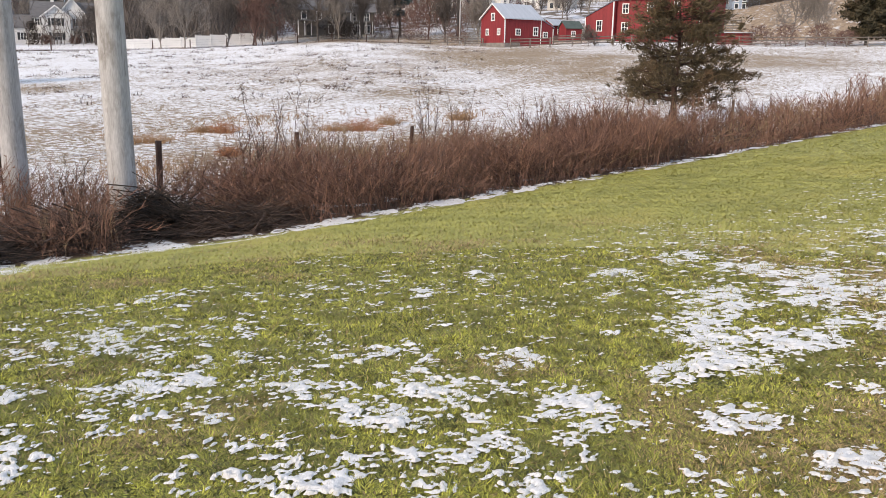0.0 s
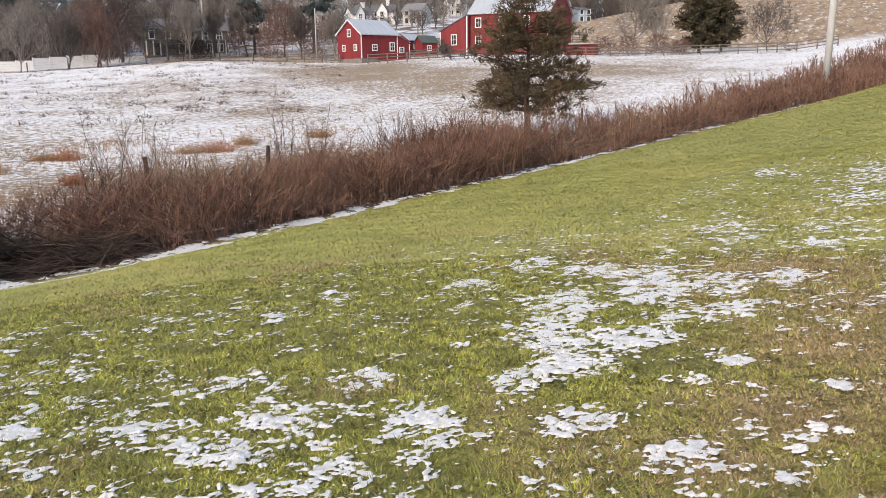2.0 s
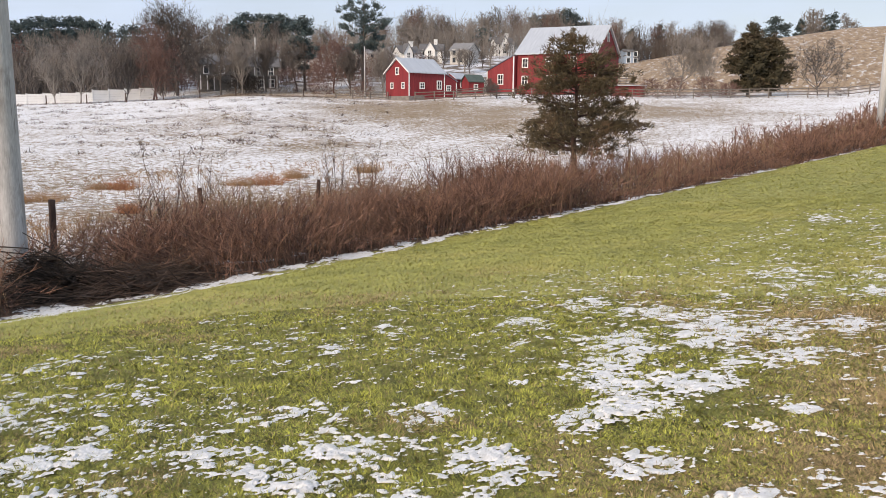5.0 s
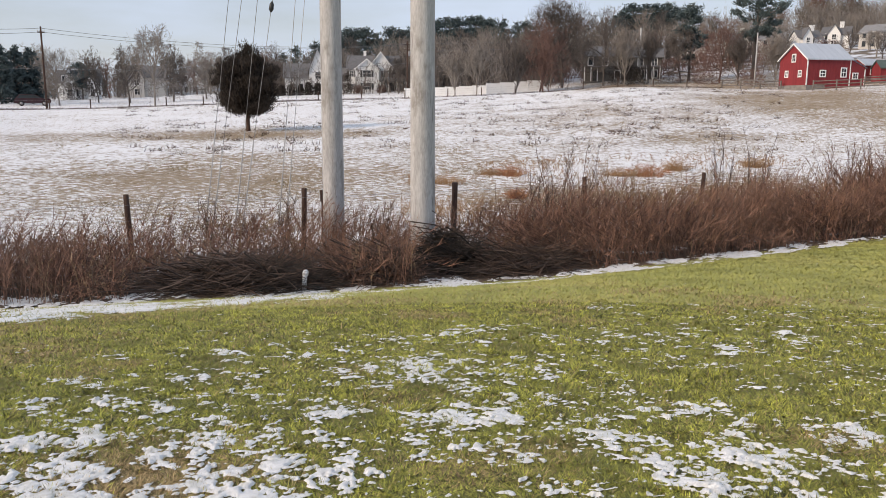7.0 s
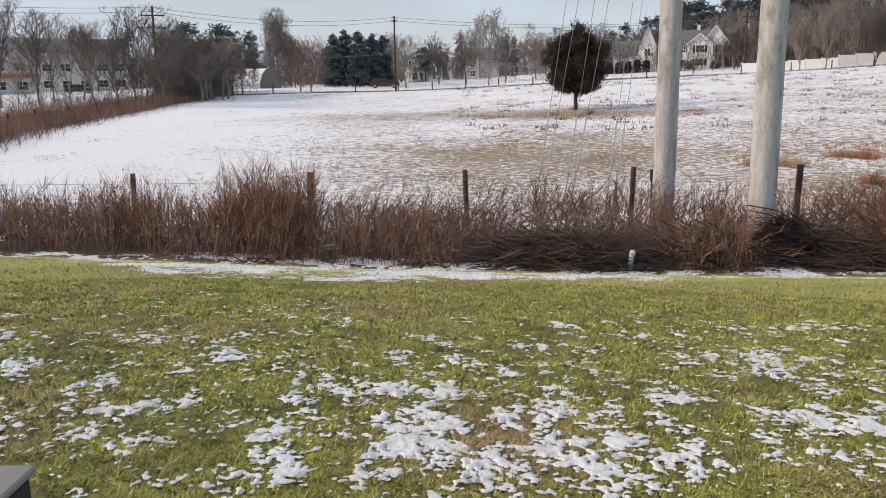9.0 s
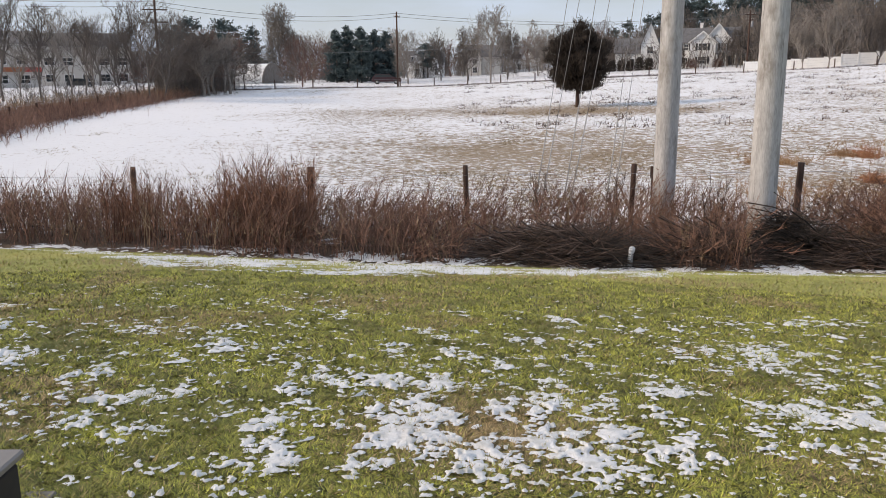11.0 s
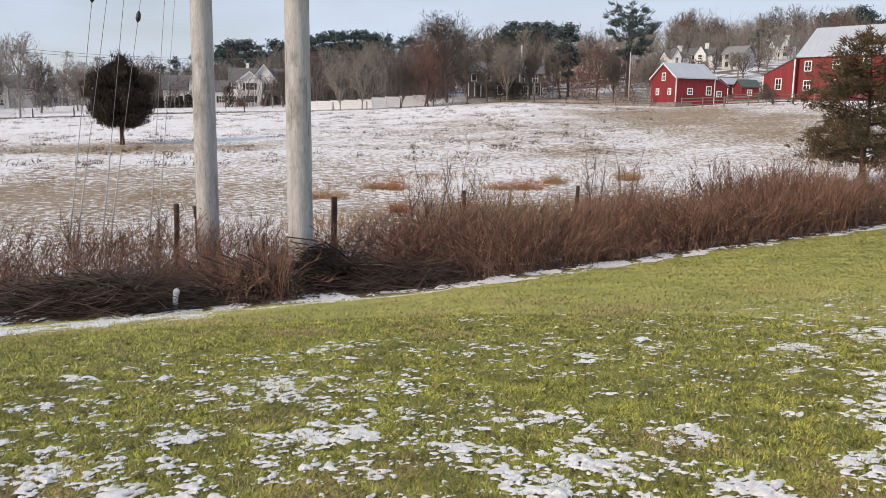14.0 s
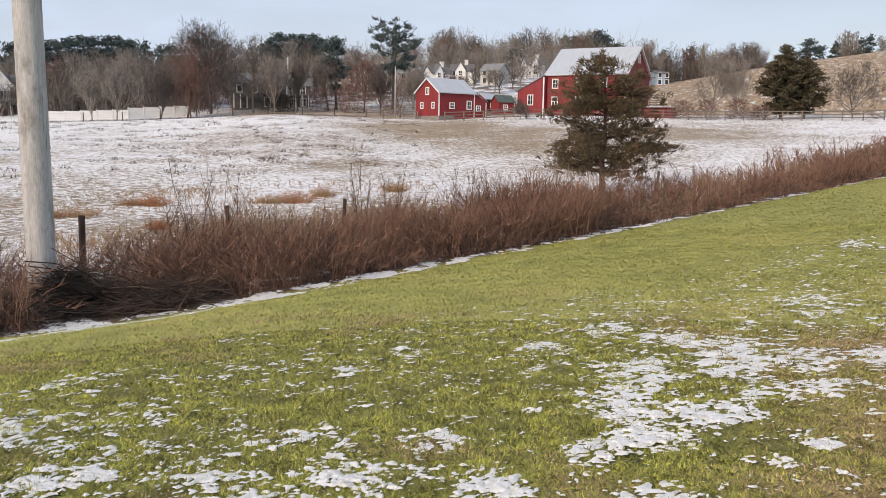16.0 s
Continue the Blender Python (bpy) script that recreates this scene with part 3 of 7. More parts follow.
def snow_cover(x, y):
    """Above 0 where snow lies on the lawn; larger is thicker."""
    x, y = np.asarray(x, float), np.asarray(y, float)
    u, s = AX * x + AY * y, DX * x + DY * y
    patch = np.zeros_like(x)
    bent = 0.05 * (value_noise(x, y, 5.0, 91, 2) - 0.5), 0.05 * (value_noise(x, y, 5.0, 95, 2) - 0.5)
    for px, py, w, d, k in DRIFTS_WEST + DRIFTS_CLUMP + DRIFTS_POLES + DRIFTS_MIDDLE + DRIFTS_BARN + DRIFTS_EAST:
        b = math.atan2(px, py)
        dx, dy = x - px + bent[0], y - py + bent[1]
        side, ahead = dx * math.cos(b) - dy * math.sin(b), dx * math.sin(b) + dy * math.cos(b)
        q = (side / (w * 1.25 + 0.03)) ** 2 + (ahead / (d * 1.25 + 0.03)) ** 2
        patch = np.maximum(patch, k * np.exp(-q ** 1.7))
    fine = 0.25 * value_noise(x, y, 6.5, 21, 3) + 0.33 * value_noise(x, y, 17.0, 23, 3) + 0.42 * value_noise(x, y, 46.0, 25, 2)
    coarse = value_noise(x, y, 0.7, 33, 3)
    r = np.hypot(x, y)
    general = 0.10 * (coarse - 0.45) * step((8.5 - u) / 3.0) - 0.12 * step((u - 6.0) / 3.0) - (0.012 * step((r - 6) / 5) + 0.05 * step((s - 2.2) / 1.2) * step((6.5 - r) / 1.5)) * np.maximum(1 - 1.6 * patch, 0)
    turn = np.degrees(np.arctan2(x, y))
    general = general + 0.024 * np.exp(-((turn - 24) / 13) ** 2) * step((r - 5.5) / 1.5) * step((14 - r) / 4) + 0.020 * np.exp(-((turn + 40) / 13) ** 2) * step((6.4 - r) / 1.2)      # flecks
    m = (fine - 0.606) + 0.140 * patch + general
    # the strip of snow along the brush
    rag = value_noise(x, y, 2.2, 41, 3)
    low = curve_at(s, [-30, -12, -7, -5, -4, -2, 0, 1.5, 3, 4.2, 6, 7.7, 12.4, 16.7, 26, 60], [13.0, 12.9, 12.3, 10.4, 9.5, 9.6, 10.0, 10.4, 12.0, 12.4, 12.7, 12.75, 12.95, 13.0, 13.1, 13.1])
    mid, half = (low + EDGE + 0.4) / 2, (EDGE + 0.4 - low) / 2
    line = np.abs(u - mid) / half
    strip = np.minimum((1.0 - line) * 0.6, 0.20) + 0.06 * step((3.5 - s) / 2) - 0.14 * step((-4.6 - s) / 2) - 0.065 * step((s - 4) / 3) - 0.02 * step((s - 12) / 8)
    m = np.maximum(m, np.where(u > low - 0.8, strip + (fine - 0.5) * 1.5 + (rag - 0.575) * 1.0 + 0.25 * (value_noise(x, y, 0.6, 43, 2) - 0.5) - 0.03, -1))
    return m


def build_snow(r0, r1, dr, db):
    r = r0 * np.exp(np.arange(0, math.log(r1 / r0) + dr, dr))
    b = np.radians(np.arange(-86, 52, db))
    rr, bb = np.meshgrid(r, b, indexing="ij")
    x, y = rr * np.sin(bb), rr * np.cos(bb)
    u = AX * x + AY * y
    m = snow_cover(x, y)
    m = np.where((u > EDGE + 1.2) | ((u < EDGE - 1.2) & (rr > 22)), -1, m)
    lump = value_noise(x, y, 22.0, 77, 3)
    z = ground_z(x, y) + 0.004 + np.clip(m, -0.08, 0.10) * 0.075 + 0.008 * (lump - 0.45) * step(m / 0.05) + 0.011 * step((value_noise(x, y, 7.0, 79, 2) - 0.56) / 0.22) * step(m / 0.06)
    v = np.stack([x.ravel(), y.ravel(), z.ravel()], 1)
    mm, k = m.ravel(), len(b)
    i, j = np.nonzero(np.maximum(np.maximum(m[:-1, :-1], m[1:, :-1]), np.maximum(m[:-1, 1:], m[1:, 1:])) > 0)
    p, q, s, t = i * k + j, (i + 1) * k + j, (i + 1) * k + j + 1, i * k + j + 1
    tri = np.concatenate([np.stack([p, q, s], 1), np.stack([p, s, t], 1)])
    inside = (mm[tri] > 0).sum(1)
    whole = tri[inside == 3]

    def cut(a, c):
        """Where the edge from inside vertex a to outside vertex c crosses the rim."""
        f = (mm[a] / (mm[a] - mm[c] + 1e-9))[:, None]
        return v[a] * (1 - f) + v[c] * f

    def rolled(rows, first):
        sh = np.argmax(first, 1)
        return np.stack([rows[np.arange(len(rows)), (sh + n) % 3] for n in range(3)], 1)

    one = rolled(tri[inside == 1], mm[tri[inside == 1]] > 0)
    two = rolled(tri[inside == 2], mm[tri[inside == 2]] <= 0)
    v1 = np.stack([v[one[:, 0]], cut(one[:, 0], one[:, 1]), cut(one[:, 0], one[:, 2])], 1).reshape(-1, 3)
    v2 = np.stack([v[two[:, 1]], v[two[:, 2]], cut(two[:, 2], two[:, 0]), cut(two[:, 1], two[:, 0])], 1).reshape(-1, 3)
    used, inv = np.unique(whole, return_inverse=True)
    n0, n1 = len(used), len(used) + len(v1)
    me = mesh_from("snow_patches", np.concatenate([v[used], v1, v2]), [inv.reshape(-1, 3), np.arange(len(v1)).reshape(-1, 3) + n0, np.arange(len(v2)).reshape(-1, 4) + n1], [M_SNOW], True)
    return tagged(new("snow_patches", me), "thin melting white snow patches lying on the lawn", "snow", kind="stuff")


build_snow(1.9, 6.0, 0.0036, 0.19)
build_snow(6.0, 11.0, 0.0042, 0.23)
build_snow(11.0, 24.0, 0.0034, 0.18)
build_snow(24.0, 60.0, 0.0052, 0.28)


# ---------------------------------------------------------------- grass
def build_grass():
    rng = np.random.default_rng(11)

    def scatter(r0, r1, density, b0=-82, b1=50):
        area = 0.5 * (r1 * r1 - r0 * r0) * radians(b1 - b0)
        n = int(area * density)
        r = np.sqrt(rng.uniform(r0 * r0, r1 * r1, n))
        b = np.radians(rng.uniform(b0, b1, n))
        x, y = r * np.sin(b), r * np.cos(b)
        u = AX * x + AY * y
        clump = 0.6 * value_noise(x, y, 8.0, 3, 2) + 0.4 * value_noise(x, y, 1.7, 4, 2)
        cover = snow_cover(x, y)
        keep = (u < EDGE + 0.15) & (rng.random(n) < 0.50 + 0.85 * clump) & ((cover < -0.02) | (rng.random(n) < np.where(cover < 0.03, 0.85, np.where(u < 9.2, 0.38, 0.10))))
        return x[keep], y[keep], clump[keep]

    kinds = {"lawn_grass": ([], [], [0]), "straw_grass": ([], [], [0]), "fine_grass": ([], [], [0])}
    for r0, r1, density, width, height, b0, b1 in ((0.3, 2.0, 5000, 0.0040, 0.040, -180, 180), (2.0, 5.5, 2600, 0.0055, 0.038, 50, 278), (2.0, 4.2, 30000, 0.0029, 0.025, -82, 50), (4.2, 6.5, 14500, 0.0038, 0.032, -82, 50), (6.5, 9.5, 7500, 0.0050, 0.037, -82, 50),
                                                 (9.5, 14.5, 2300, 0.0066, 0.050, -82, 50), (14.5, 24, 1400, 0.0105, 0.034, -45, 50), (24, 60, 190, 0.028, 0.036, -45, 50)):
        x, y, clump = scatter(r0, r1, density, b0, b1)
        n = len(x)
        z = ground_z(x, y) - 0.006
        base = np.stack([x, y, z], 1)
        cell = 0.055 + 0.006 * r0                     # blades fan out of the tuft that they grow in
        ix, iy = np.floor(x / cell), np.floor(y / cell)
        tx, ty = x - (ix + 0.2 + 0.6 * hash2(ix, iy, 71)) * cell, y - (iy + 0.2 + 0.6 * hash2(ix, iy, 72)) * cell
        a = np.arctan2(ty, tx) + rng.normal(0, 0.75, n)
        vigour = hash2(ix, iy, 73)
        lean = rng.uniform(0.55, 1.9, n)
        h = height * (0.72 + 1.0 * clump ** 1.5) * (0.60 + 0.75 * vigour) * rng.uniform(0.55, 1.25, n)
        out = np.stack([np.cos(a), np.sin(a), np.zeros(n)], 1)
        side = np.stack([-np.sin(a), np.cos(a), np.zeros(n)], 1) * (width * rng.uniform(0.7, 1.3, n))[:, None]
        tip = base + out * (h * lean)[:, None] + np.array([0, 0, 1.0]) * (h * (1.0 - 0.46 * lean))[:, None]
        # straw-coloured patches, above all beside the paving
        dead = 0.42 * step((value_noise(x, y, 0.9, 61, 3) - 0.55) / 0.16) + 0.08
        for px, py, w in ((2.35, 3.3, 0.6), (3.0, 3.4, 0.5), (3.3, 4.3, 0.8), (4.3, 5.2, 1.0), (4.6, 6.8, 1.2), (1.7, 2.9, 0.4), (-2.6, 2.6, 0.6)):
            dead = np.maximum(dead, 0.95 * np.exp(-((x - px) ** 2 + (y - py) ** 2) / w ** 2))
        is_straw = rng.random(n) < dead * step((14 - np.hypot(x, y)) / 4)
        v = np.stack([base - side, base + side, tip], 1)
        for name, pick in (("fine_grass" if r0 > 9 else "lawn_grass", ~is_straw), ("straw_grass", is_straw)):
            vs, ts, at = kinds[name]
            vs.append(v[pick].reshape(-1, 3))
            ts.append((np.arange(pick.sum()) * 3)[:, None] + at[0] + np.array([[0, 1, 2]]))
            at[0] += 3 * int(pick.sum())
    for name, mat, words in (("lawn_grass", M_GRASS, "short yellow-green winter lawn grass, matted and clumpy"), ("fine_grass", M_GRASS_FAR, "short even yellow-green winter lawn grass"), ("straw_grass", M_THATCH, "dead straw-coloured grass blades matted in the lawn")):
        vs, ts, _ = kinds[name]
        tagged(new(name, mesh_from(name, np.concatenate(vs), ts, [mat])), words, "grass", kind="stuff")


build_grass()


def build_field_grass():
    """Dead tufts standing through the field's snow."""
    rng = np.random.default_rng(12)
    n = 150000
    r = 17 * np.exp(rng.random(n) ** 0.9 * math.log(112 / 17))
    b = np.radians(rng.uniform(-80, 36, n))
    x, y = r * np.sin(b), r * np.cos(b)
    u = AX * x + AY * y
    want = 0.21 + 1.0 * bare_ground(x, y) + 1.5 * (value_noise(x, y, 0.35, 8, 4) - 0.5)
    keep = (u > EDGE + 3.5) & (rng.random(n) < want)
    x, y, r = x[keep], y[keep], r[keep]
    n, k = len(x), 3
    x, y, r = np.repeat(x, k), np.repeat(y, k), np.repeat(r, k)
    m = n * k
    x, y = x + rng.normal(0, 0.05, m), y + rng.normal(0, 0.05, m)
    a = np.stack([x, y, ground_z(x, y) - 0.06], 1)
    t = a + np.stack([rng.normal(0, 0.10, m), rng.normal(0, 0.10, m), 0.04 + rng.uniform(0.02, 0.085, m)], 1)
    v, f = blades(a, t, 0.008 + r * 0.00034, rng)
    tagged(new("field_grass", mesh_from("field_grass", v, [f], [M_DRY])), "tufts of dead tan grass poking through snow", "grass", kind="stuff")


build_field_grass()


# ---------------------------------------------------------------- the brushy strip
def along(u, s):
    """Plan place by its distance across and along the hedge."""
    return AX * u + DX * s, AY * u + DY * s


def build_weeds(name, count, s0, s1, u0, u1, height, mat, label, seed, lean=0.22, twigs=6, power=1.0, thick=0.006, lay=(0.0, 0.0)):
    rng = np.random.default_rng(seed)
    s = s0 + (s1 - s0) * rng.random(count) ** power
    u = rng.uniform(u0, u1, count)
    x, y = along(u, s)
    clump = value_noise(x, y, 0.55, seed, 3)
    keep = rng.random(count) < np.clip(3.2 * (clump - 0.32), 0.08, 1)
    for h0, h1, hu in ((-0.7, 2.9, 1.6), (4.2, 6.0, 2.2), (6.0, 7.8, 1.1)):
        keep &= ~((s > h0) & (s < h1) & (u < EDGE + hu))        # room for the heaps of cut brush
    thin = (s > -4.6) & (s < 4.4) | (s < -7.6)                  # the strip is low and open before the poles
    keep &= ~thin | (u < EDGE + 2.4) | (rng.random(count) < 0.66)
    x, y, s, clump = x[keep], y[keep], s[keep], clump[keep]
    n = len(x)
    low = np.where((s > 2.6) & (s < 5.4) & (u[keep] < EDGE + 2.3), 0.82, 1.0) * curve_at(s, [-24, -8.5, -7.4, -5, -4.2, 3.6, 5.0, 28, 40, 60], [0.85, 0.85, 1.0, 1.0, 0.88, 0.90, 1.0, 1.0, 0.80, 0.72])
    h = height * low * (0.10 + 1.58 * clump) * rng.uniform(0.6, 1.25, n)
    a = rng.uniform(0, 2 * np.pi, n)
    k = np.abs(rng.normal(0, lean, n))
    dx, dy = np.cos(a) * k + lay[0], np.sin(a) * k + lay[1]
    base = np.stack([x, y, ground_z(x, y) - 0.03], 1)
    f = np.array([0.0, 0.4, 0.75, 1.0])
    paths = base[:, None, :] + np.stack([dx[:, None] * h[:, None] * f ** 1.6, dy[:, None] * h[:, None] * f ** 1.6,
                                         h[:, None] * (f - 0.30 * (k[:, None] + 0.5 * abs(lay[0])) * f ** 2)], -1)
    dist = np.hypot(x, y)
    w = thick * (0.7 + 0.02 * dist) * rng.uniform(0.6, 1.3, n)
    v, q = tubes(paths, w[:, None] * np.array([1.0, 0.85, 0.6, 0.25]))
    vs, fs, at = [v], [q], len(v)
    if twigs:
        idx = np.repeat(np.arange(n), twigs)
        t = rng.uniform(0.35, 0.98, len(idx))
        seg = np.clip(np.searchsorted(f, t) - 1, 0, 2)
        g = (t - f[seg]) / (f[seg + 1] - f[seg])
        p = paths[idx, seg] * (1 - g[:, None]) + paths[idx, seg + 1] * g[:, None]
        al = rng.uniform(0, 2 * np.pi, len(idx))
        ln = (0.12 + 0.26 * rng.random(len(idx))) * h[idx]
        lx, ly = dx[idx] * 0.6, dy[idx] * 0.6
        tip = p + np.stack([(np.cos(al) * 0.42 + lx) * ln, (np.sin(al) * 0.42 + ly) * ln, ln * rng.uniform(0.35, 1.0, len(idx))], 1)
        v2, t2 = blades(p, tip, w[idx] * 0.85, rng)
        vs.append(v2)
        fs.append(t2 + at)
        at += len(v2)
        # dry leaves and seed heads
        idx = np.repeat(np.arange(n), 3)
        t = rng.uniform(0.45, 1.0, len(idx))
        seg = np.clip(np.searchsorted(f, t) - 1, 0, 2)
        g = (t - f[seg]) / (f[seg + 1] - f[seg])
        p = paths[idx, seg] * (1 - g[:, None]) + paths[idx, seg + 1] * g[:, None]
        p = p + rng.normal(0, 0.05, p.shape) * h[idx, None]
        d = rng.normal(0, 1, p.shape)
        d /= np.linalg.norm(d, axis=1, keepdims=True)
        v3, t3 = blades(p, p + d * (rng.uniform(0.02, 0.05, (len(idx), 1)) + 0.001 * dist[idx, None]), 0.006 + 0.0004 * dist[idx], rng)
        vs.append(v3)
        fs.append(t3 + at)
    me = mesh_from(name, np.concatenate(vs), fs, [mat])
    return tagged(new(name, me), label, "weeds", kind="stuff")


# dark stems added low in the hedge, standing for its inner shade
build_weeds("undergrowth", 6000, -24, 60, EDGE + 0.35, EDGE + 4.6, 0.72, M_BRUSH, "dark dead undergrowth added as shade below brown weeds", 115, lean=0.9, twigs=7, power=1.2)
LAWN_EDGE = "dead weed stems beside the lawn"
build_weeds("brown_weeds", 5600, -5, 21, EDGE + 0.32, EDGE + 4.3, 1.15, M_STEM, "dense reddish-brown " + LAWN_EDGE, 101, lean=0.55, twigs=13, lay=(0.22, 0.05), thick=0.0060)
build_weeds("leaning_weeds", 2600, 3, 21, EDGE + 0.35, EDGE + 2.4, 1.05, M_STEM, "tangled leaning brown " + LAWN_EDGE, 111, lean=0.6, twigs=10, lay=(-0.8, -0.5), thick=0.0065)
build_weeds("brown_weeds", 7400, 18, 75, EDGE + 0.05, EDGE + 5.0, 1.32, M_STEM, "dense reddish-brown " + LAWN_EDGE, 102, lean=0.55, twigs=11, power=1.35, thick=0.008)
build_weeds("edge_weeds", 3600, -24, 22, EDGE + 0.22, EDGE + 0.95, 0.36, M_STEM, "low dead weeds and litter along the lawn", 113, lean=0.8, twigs=9)
build_weeds("edge_weeds", 3600, 20, 75, EDGE + 0.02, EDGE + 0.8, 0.42, M_STEM, "low dead weeds and litter along the lawn", 114, lean=0.8, twigs=9, power=1.3)
build_weeds("brown_weeds", 5200, -24, -4, EDGE + 0.42, EDGE + 4.6, 0.95, M_STEM, "reddish-brown dead weed stems below the field fence", 103, lean=0.42, twigs=10)
build_weeds("low_weeds", 2300, -3.0, 5.6, EDGE + 0.6, EDGE + 3.4, 0.70, M_STEM, "low tangle of brown dead weeds before the field fence", 117, lean=0.75, twigs=9)
build_weeds("straw_weeds", 1300, -24, 12, EDGE + 0.3, EDGE + 4.8, 0.85, M_STRAW, "straw-coloured dead grass stalks among brown weeds", 104, lean=0.45, twigs=6)
build_weeds("straw_weeds", 2200, 10, 70, EDGE + 2.0, EDGE + 6.0, 1.25, M_STRAW, "straw-coloured dead grass stalks among brown weeds", 105, lean=0.35, twigs=7, power=1.3)
build_weeds("pale_stalks", 900, -8, 34, EDGE + 0.25, EDGE + 2.2, 0.95, M_STRAW, "thin pale broken stalks lying across brown weeds", 116, lean=0.9, twigs=2, thick=0.0042)
build_weeds("reed_clump", 900, -7.2, -5.2, EDGE + 0.9, EDGE + 2.2, 1.30, M_REED, "tall upright clump of dead russet reeds", 106, lean=0.16, twigs=9)
build_weeds("reed_clump", 460, -5.2, -3.5, EDGE + 0.9, EDGE + 2.4, 1.30, M_REED, "tall upright clump of dead russet reeds", 107, lean=0.22, twigs=9)
build_weeds("fence_weeds", 2200, -24, 26, EDGE + 3.2, EDGE + 5.6, 0.72, M_DRY, "thin pale dead grass along the field fence", 108, lean=0.4, twigs=4, thick=0.004)
build_weeds("bank_weeds", 2400, 44, 100, EDGE - 2.5, EDGE + 8, 1.5, M_STEM, "russet dead weeds on the bank beside the car park", 109, lean=0.35, twigs=9, thick=0.012)

build_weeds("field_weeds", 1300, 6, 24, EDGE + 5.0, EDGE + 9.0, 0.52, M_RUST, "rusty dead grass tufts in snow past the field fence", 110, lean=0.7, twigs=6)
build_weeds("field_weeds", 850, 9, 27, EDGE + 15, EDGE + 21, 0.34, M_RUST, "rusty dead grass tufts in snow past the field fence", 112, lean=0.8, twigs=5)


def grass_tussock(x, y, wide, high, mat, label, seed):
    """A rounded clump of dead grass past the field fence, its blades bent over."""
    rng = np.random.default_rng(seed)
    n = 420
    q = np.clip(rng.normal(0, 1, (n, 2)), -1.5, 1.5) * wide * 0.45
    q[:, 1] *= 0.8
    px, py = x + q[:, 0], y + q[:, 1]
    a = np.stack([px, py, ground_z(px, py) - 0.02], 1)
    away = np.hypot(q[:, 0], q[:, 1]) / wide
    h = high * np.exp(-1.3 * away ** 2) * rng.uniform(0.45, 1.1, n)
    bend = rng.normal(0, 0.35, (n, 2)) * high + q * 0.30
    mid = a + np.stack([bend[:, 0] * 0.35, bend[:, 1] * 0.35, h * 0.75], 1)
    tip = a + np.stack([bend[:, 0], bend[:, 1], h * rng.uniform(0.7, 1.05, n)], 1)
    v1, f1 = blades(a, mid, 0.011, rng)
    v2, f2 = blades(mid, tip, 0.009, rng)
    me = mesh_from("grass_tussock", np.concatenate([v1, v2]), [f1, f2 + len(v1)], [mat])
    return tagged(new("grass_tussock", me), label, "grass tuft", "tussocks past the field fence")


_rusty, _tan = "rounded rusty-orange tussock of dead grass in snow", "rounded tan tussock of dead grass in snow"
for _k, (_x, _y, _w, _h, _m, _t) in enumerate(((-3.76, 33.8, 0.85, 0.62, M_TUSSOCK, _rusty), (-4.9, 33.5, 0.7, 0.42, M_RUST, _tan), (-9.15, 32.4, 0.62, 0.55, M_TUSSOCK, _rusty), (-10.0, 32.4, 0.6, 0.34, M_RUST, _tan), (-7.15, 26.0, 0.40, 0.42, M_TUSSOCK, _rusty), (-2.77, 35.7, 0.65, 0.55, M_RUST, _tan), (-11.0, 29.1, 0.9, 0.42, M_RUST, _tan), (-11.7, 28.7, 0.6, 0.34, M_RUST, _tan), (0.4, 38.0, 0.7, 0.55, M_RUST, _tan))):
    grass_tussock(_x, _y, _w, _h, _m, _t, 900 + _k)


def field_tufts():
    """Dark ragged weed tufts far out in the field."""
    rng = np.random.default_rng(14)
    n, k = 420, 14
    b, r = np.radians(rng.uniform(-42, 2, n)), rng.uniform(44, 114, n)
    x, y = np.repeat(r * np.sin(b), k), np.repeat(r * np.cos(b), k)
    x, y = x + rng.normal(0, 0.28, n * k), y + rng.normal(0, 0.28, n * k)
    a = np.stack([x, y, ground_z(x, y) - 0.03], 1)
    t = a + np.stack([rng.normal(0, 0.16, n * k), rng.normal(0, 0.16, n * k), rng.uniform(0.10, 0.34, n * k)], 1)
    v, f = blades(a, t, 0.028, rng)
    tagged(new("weed_tufts", mesh_from("weed_tufts", v, [f], [M_BRUSH])), "dark ragged weed tufts scattered over the snowy field", "weeds", kind="stuff")


field_tufts()


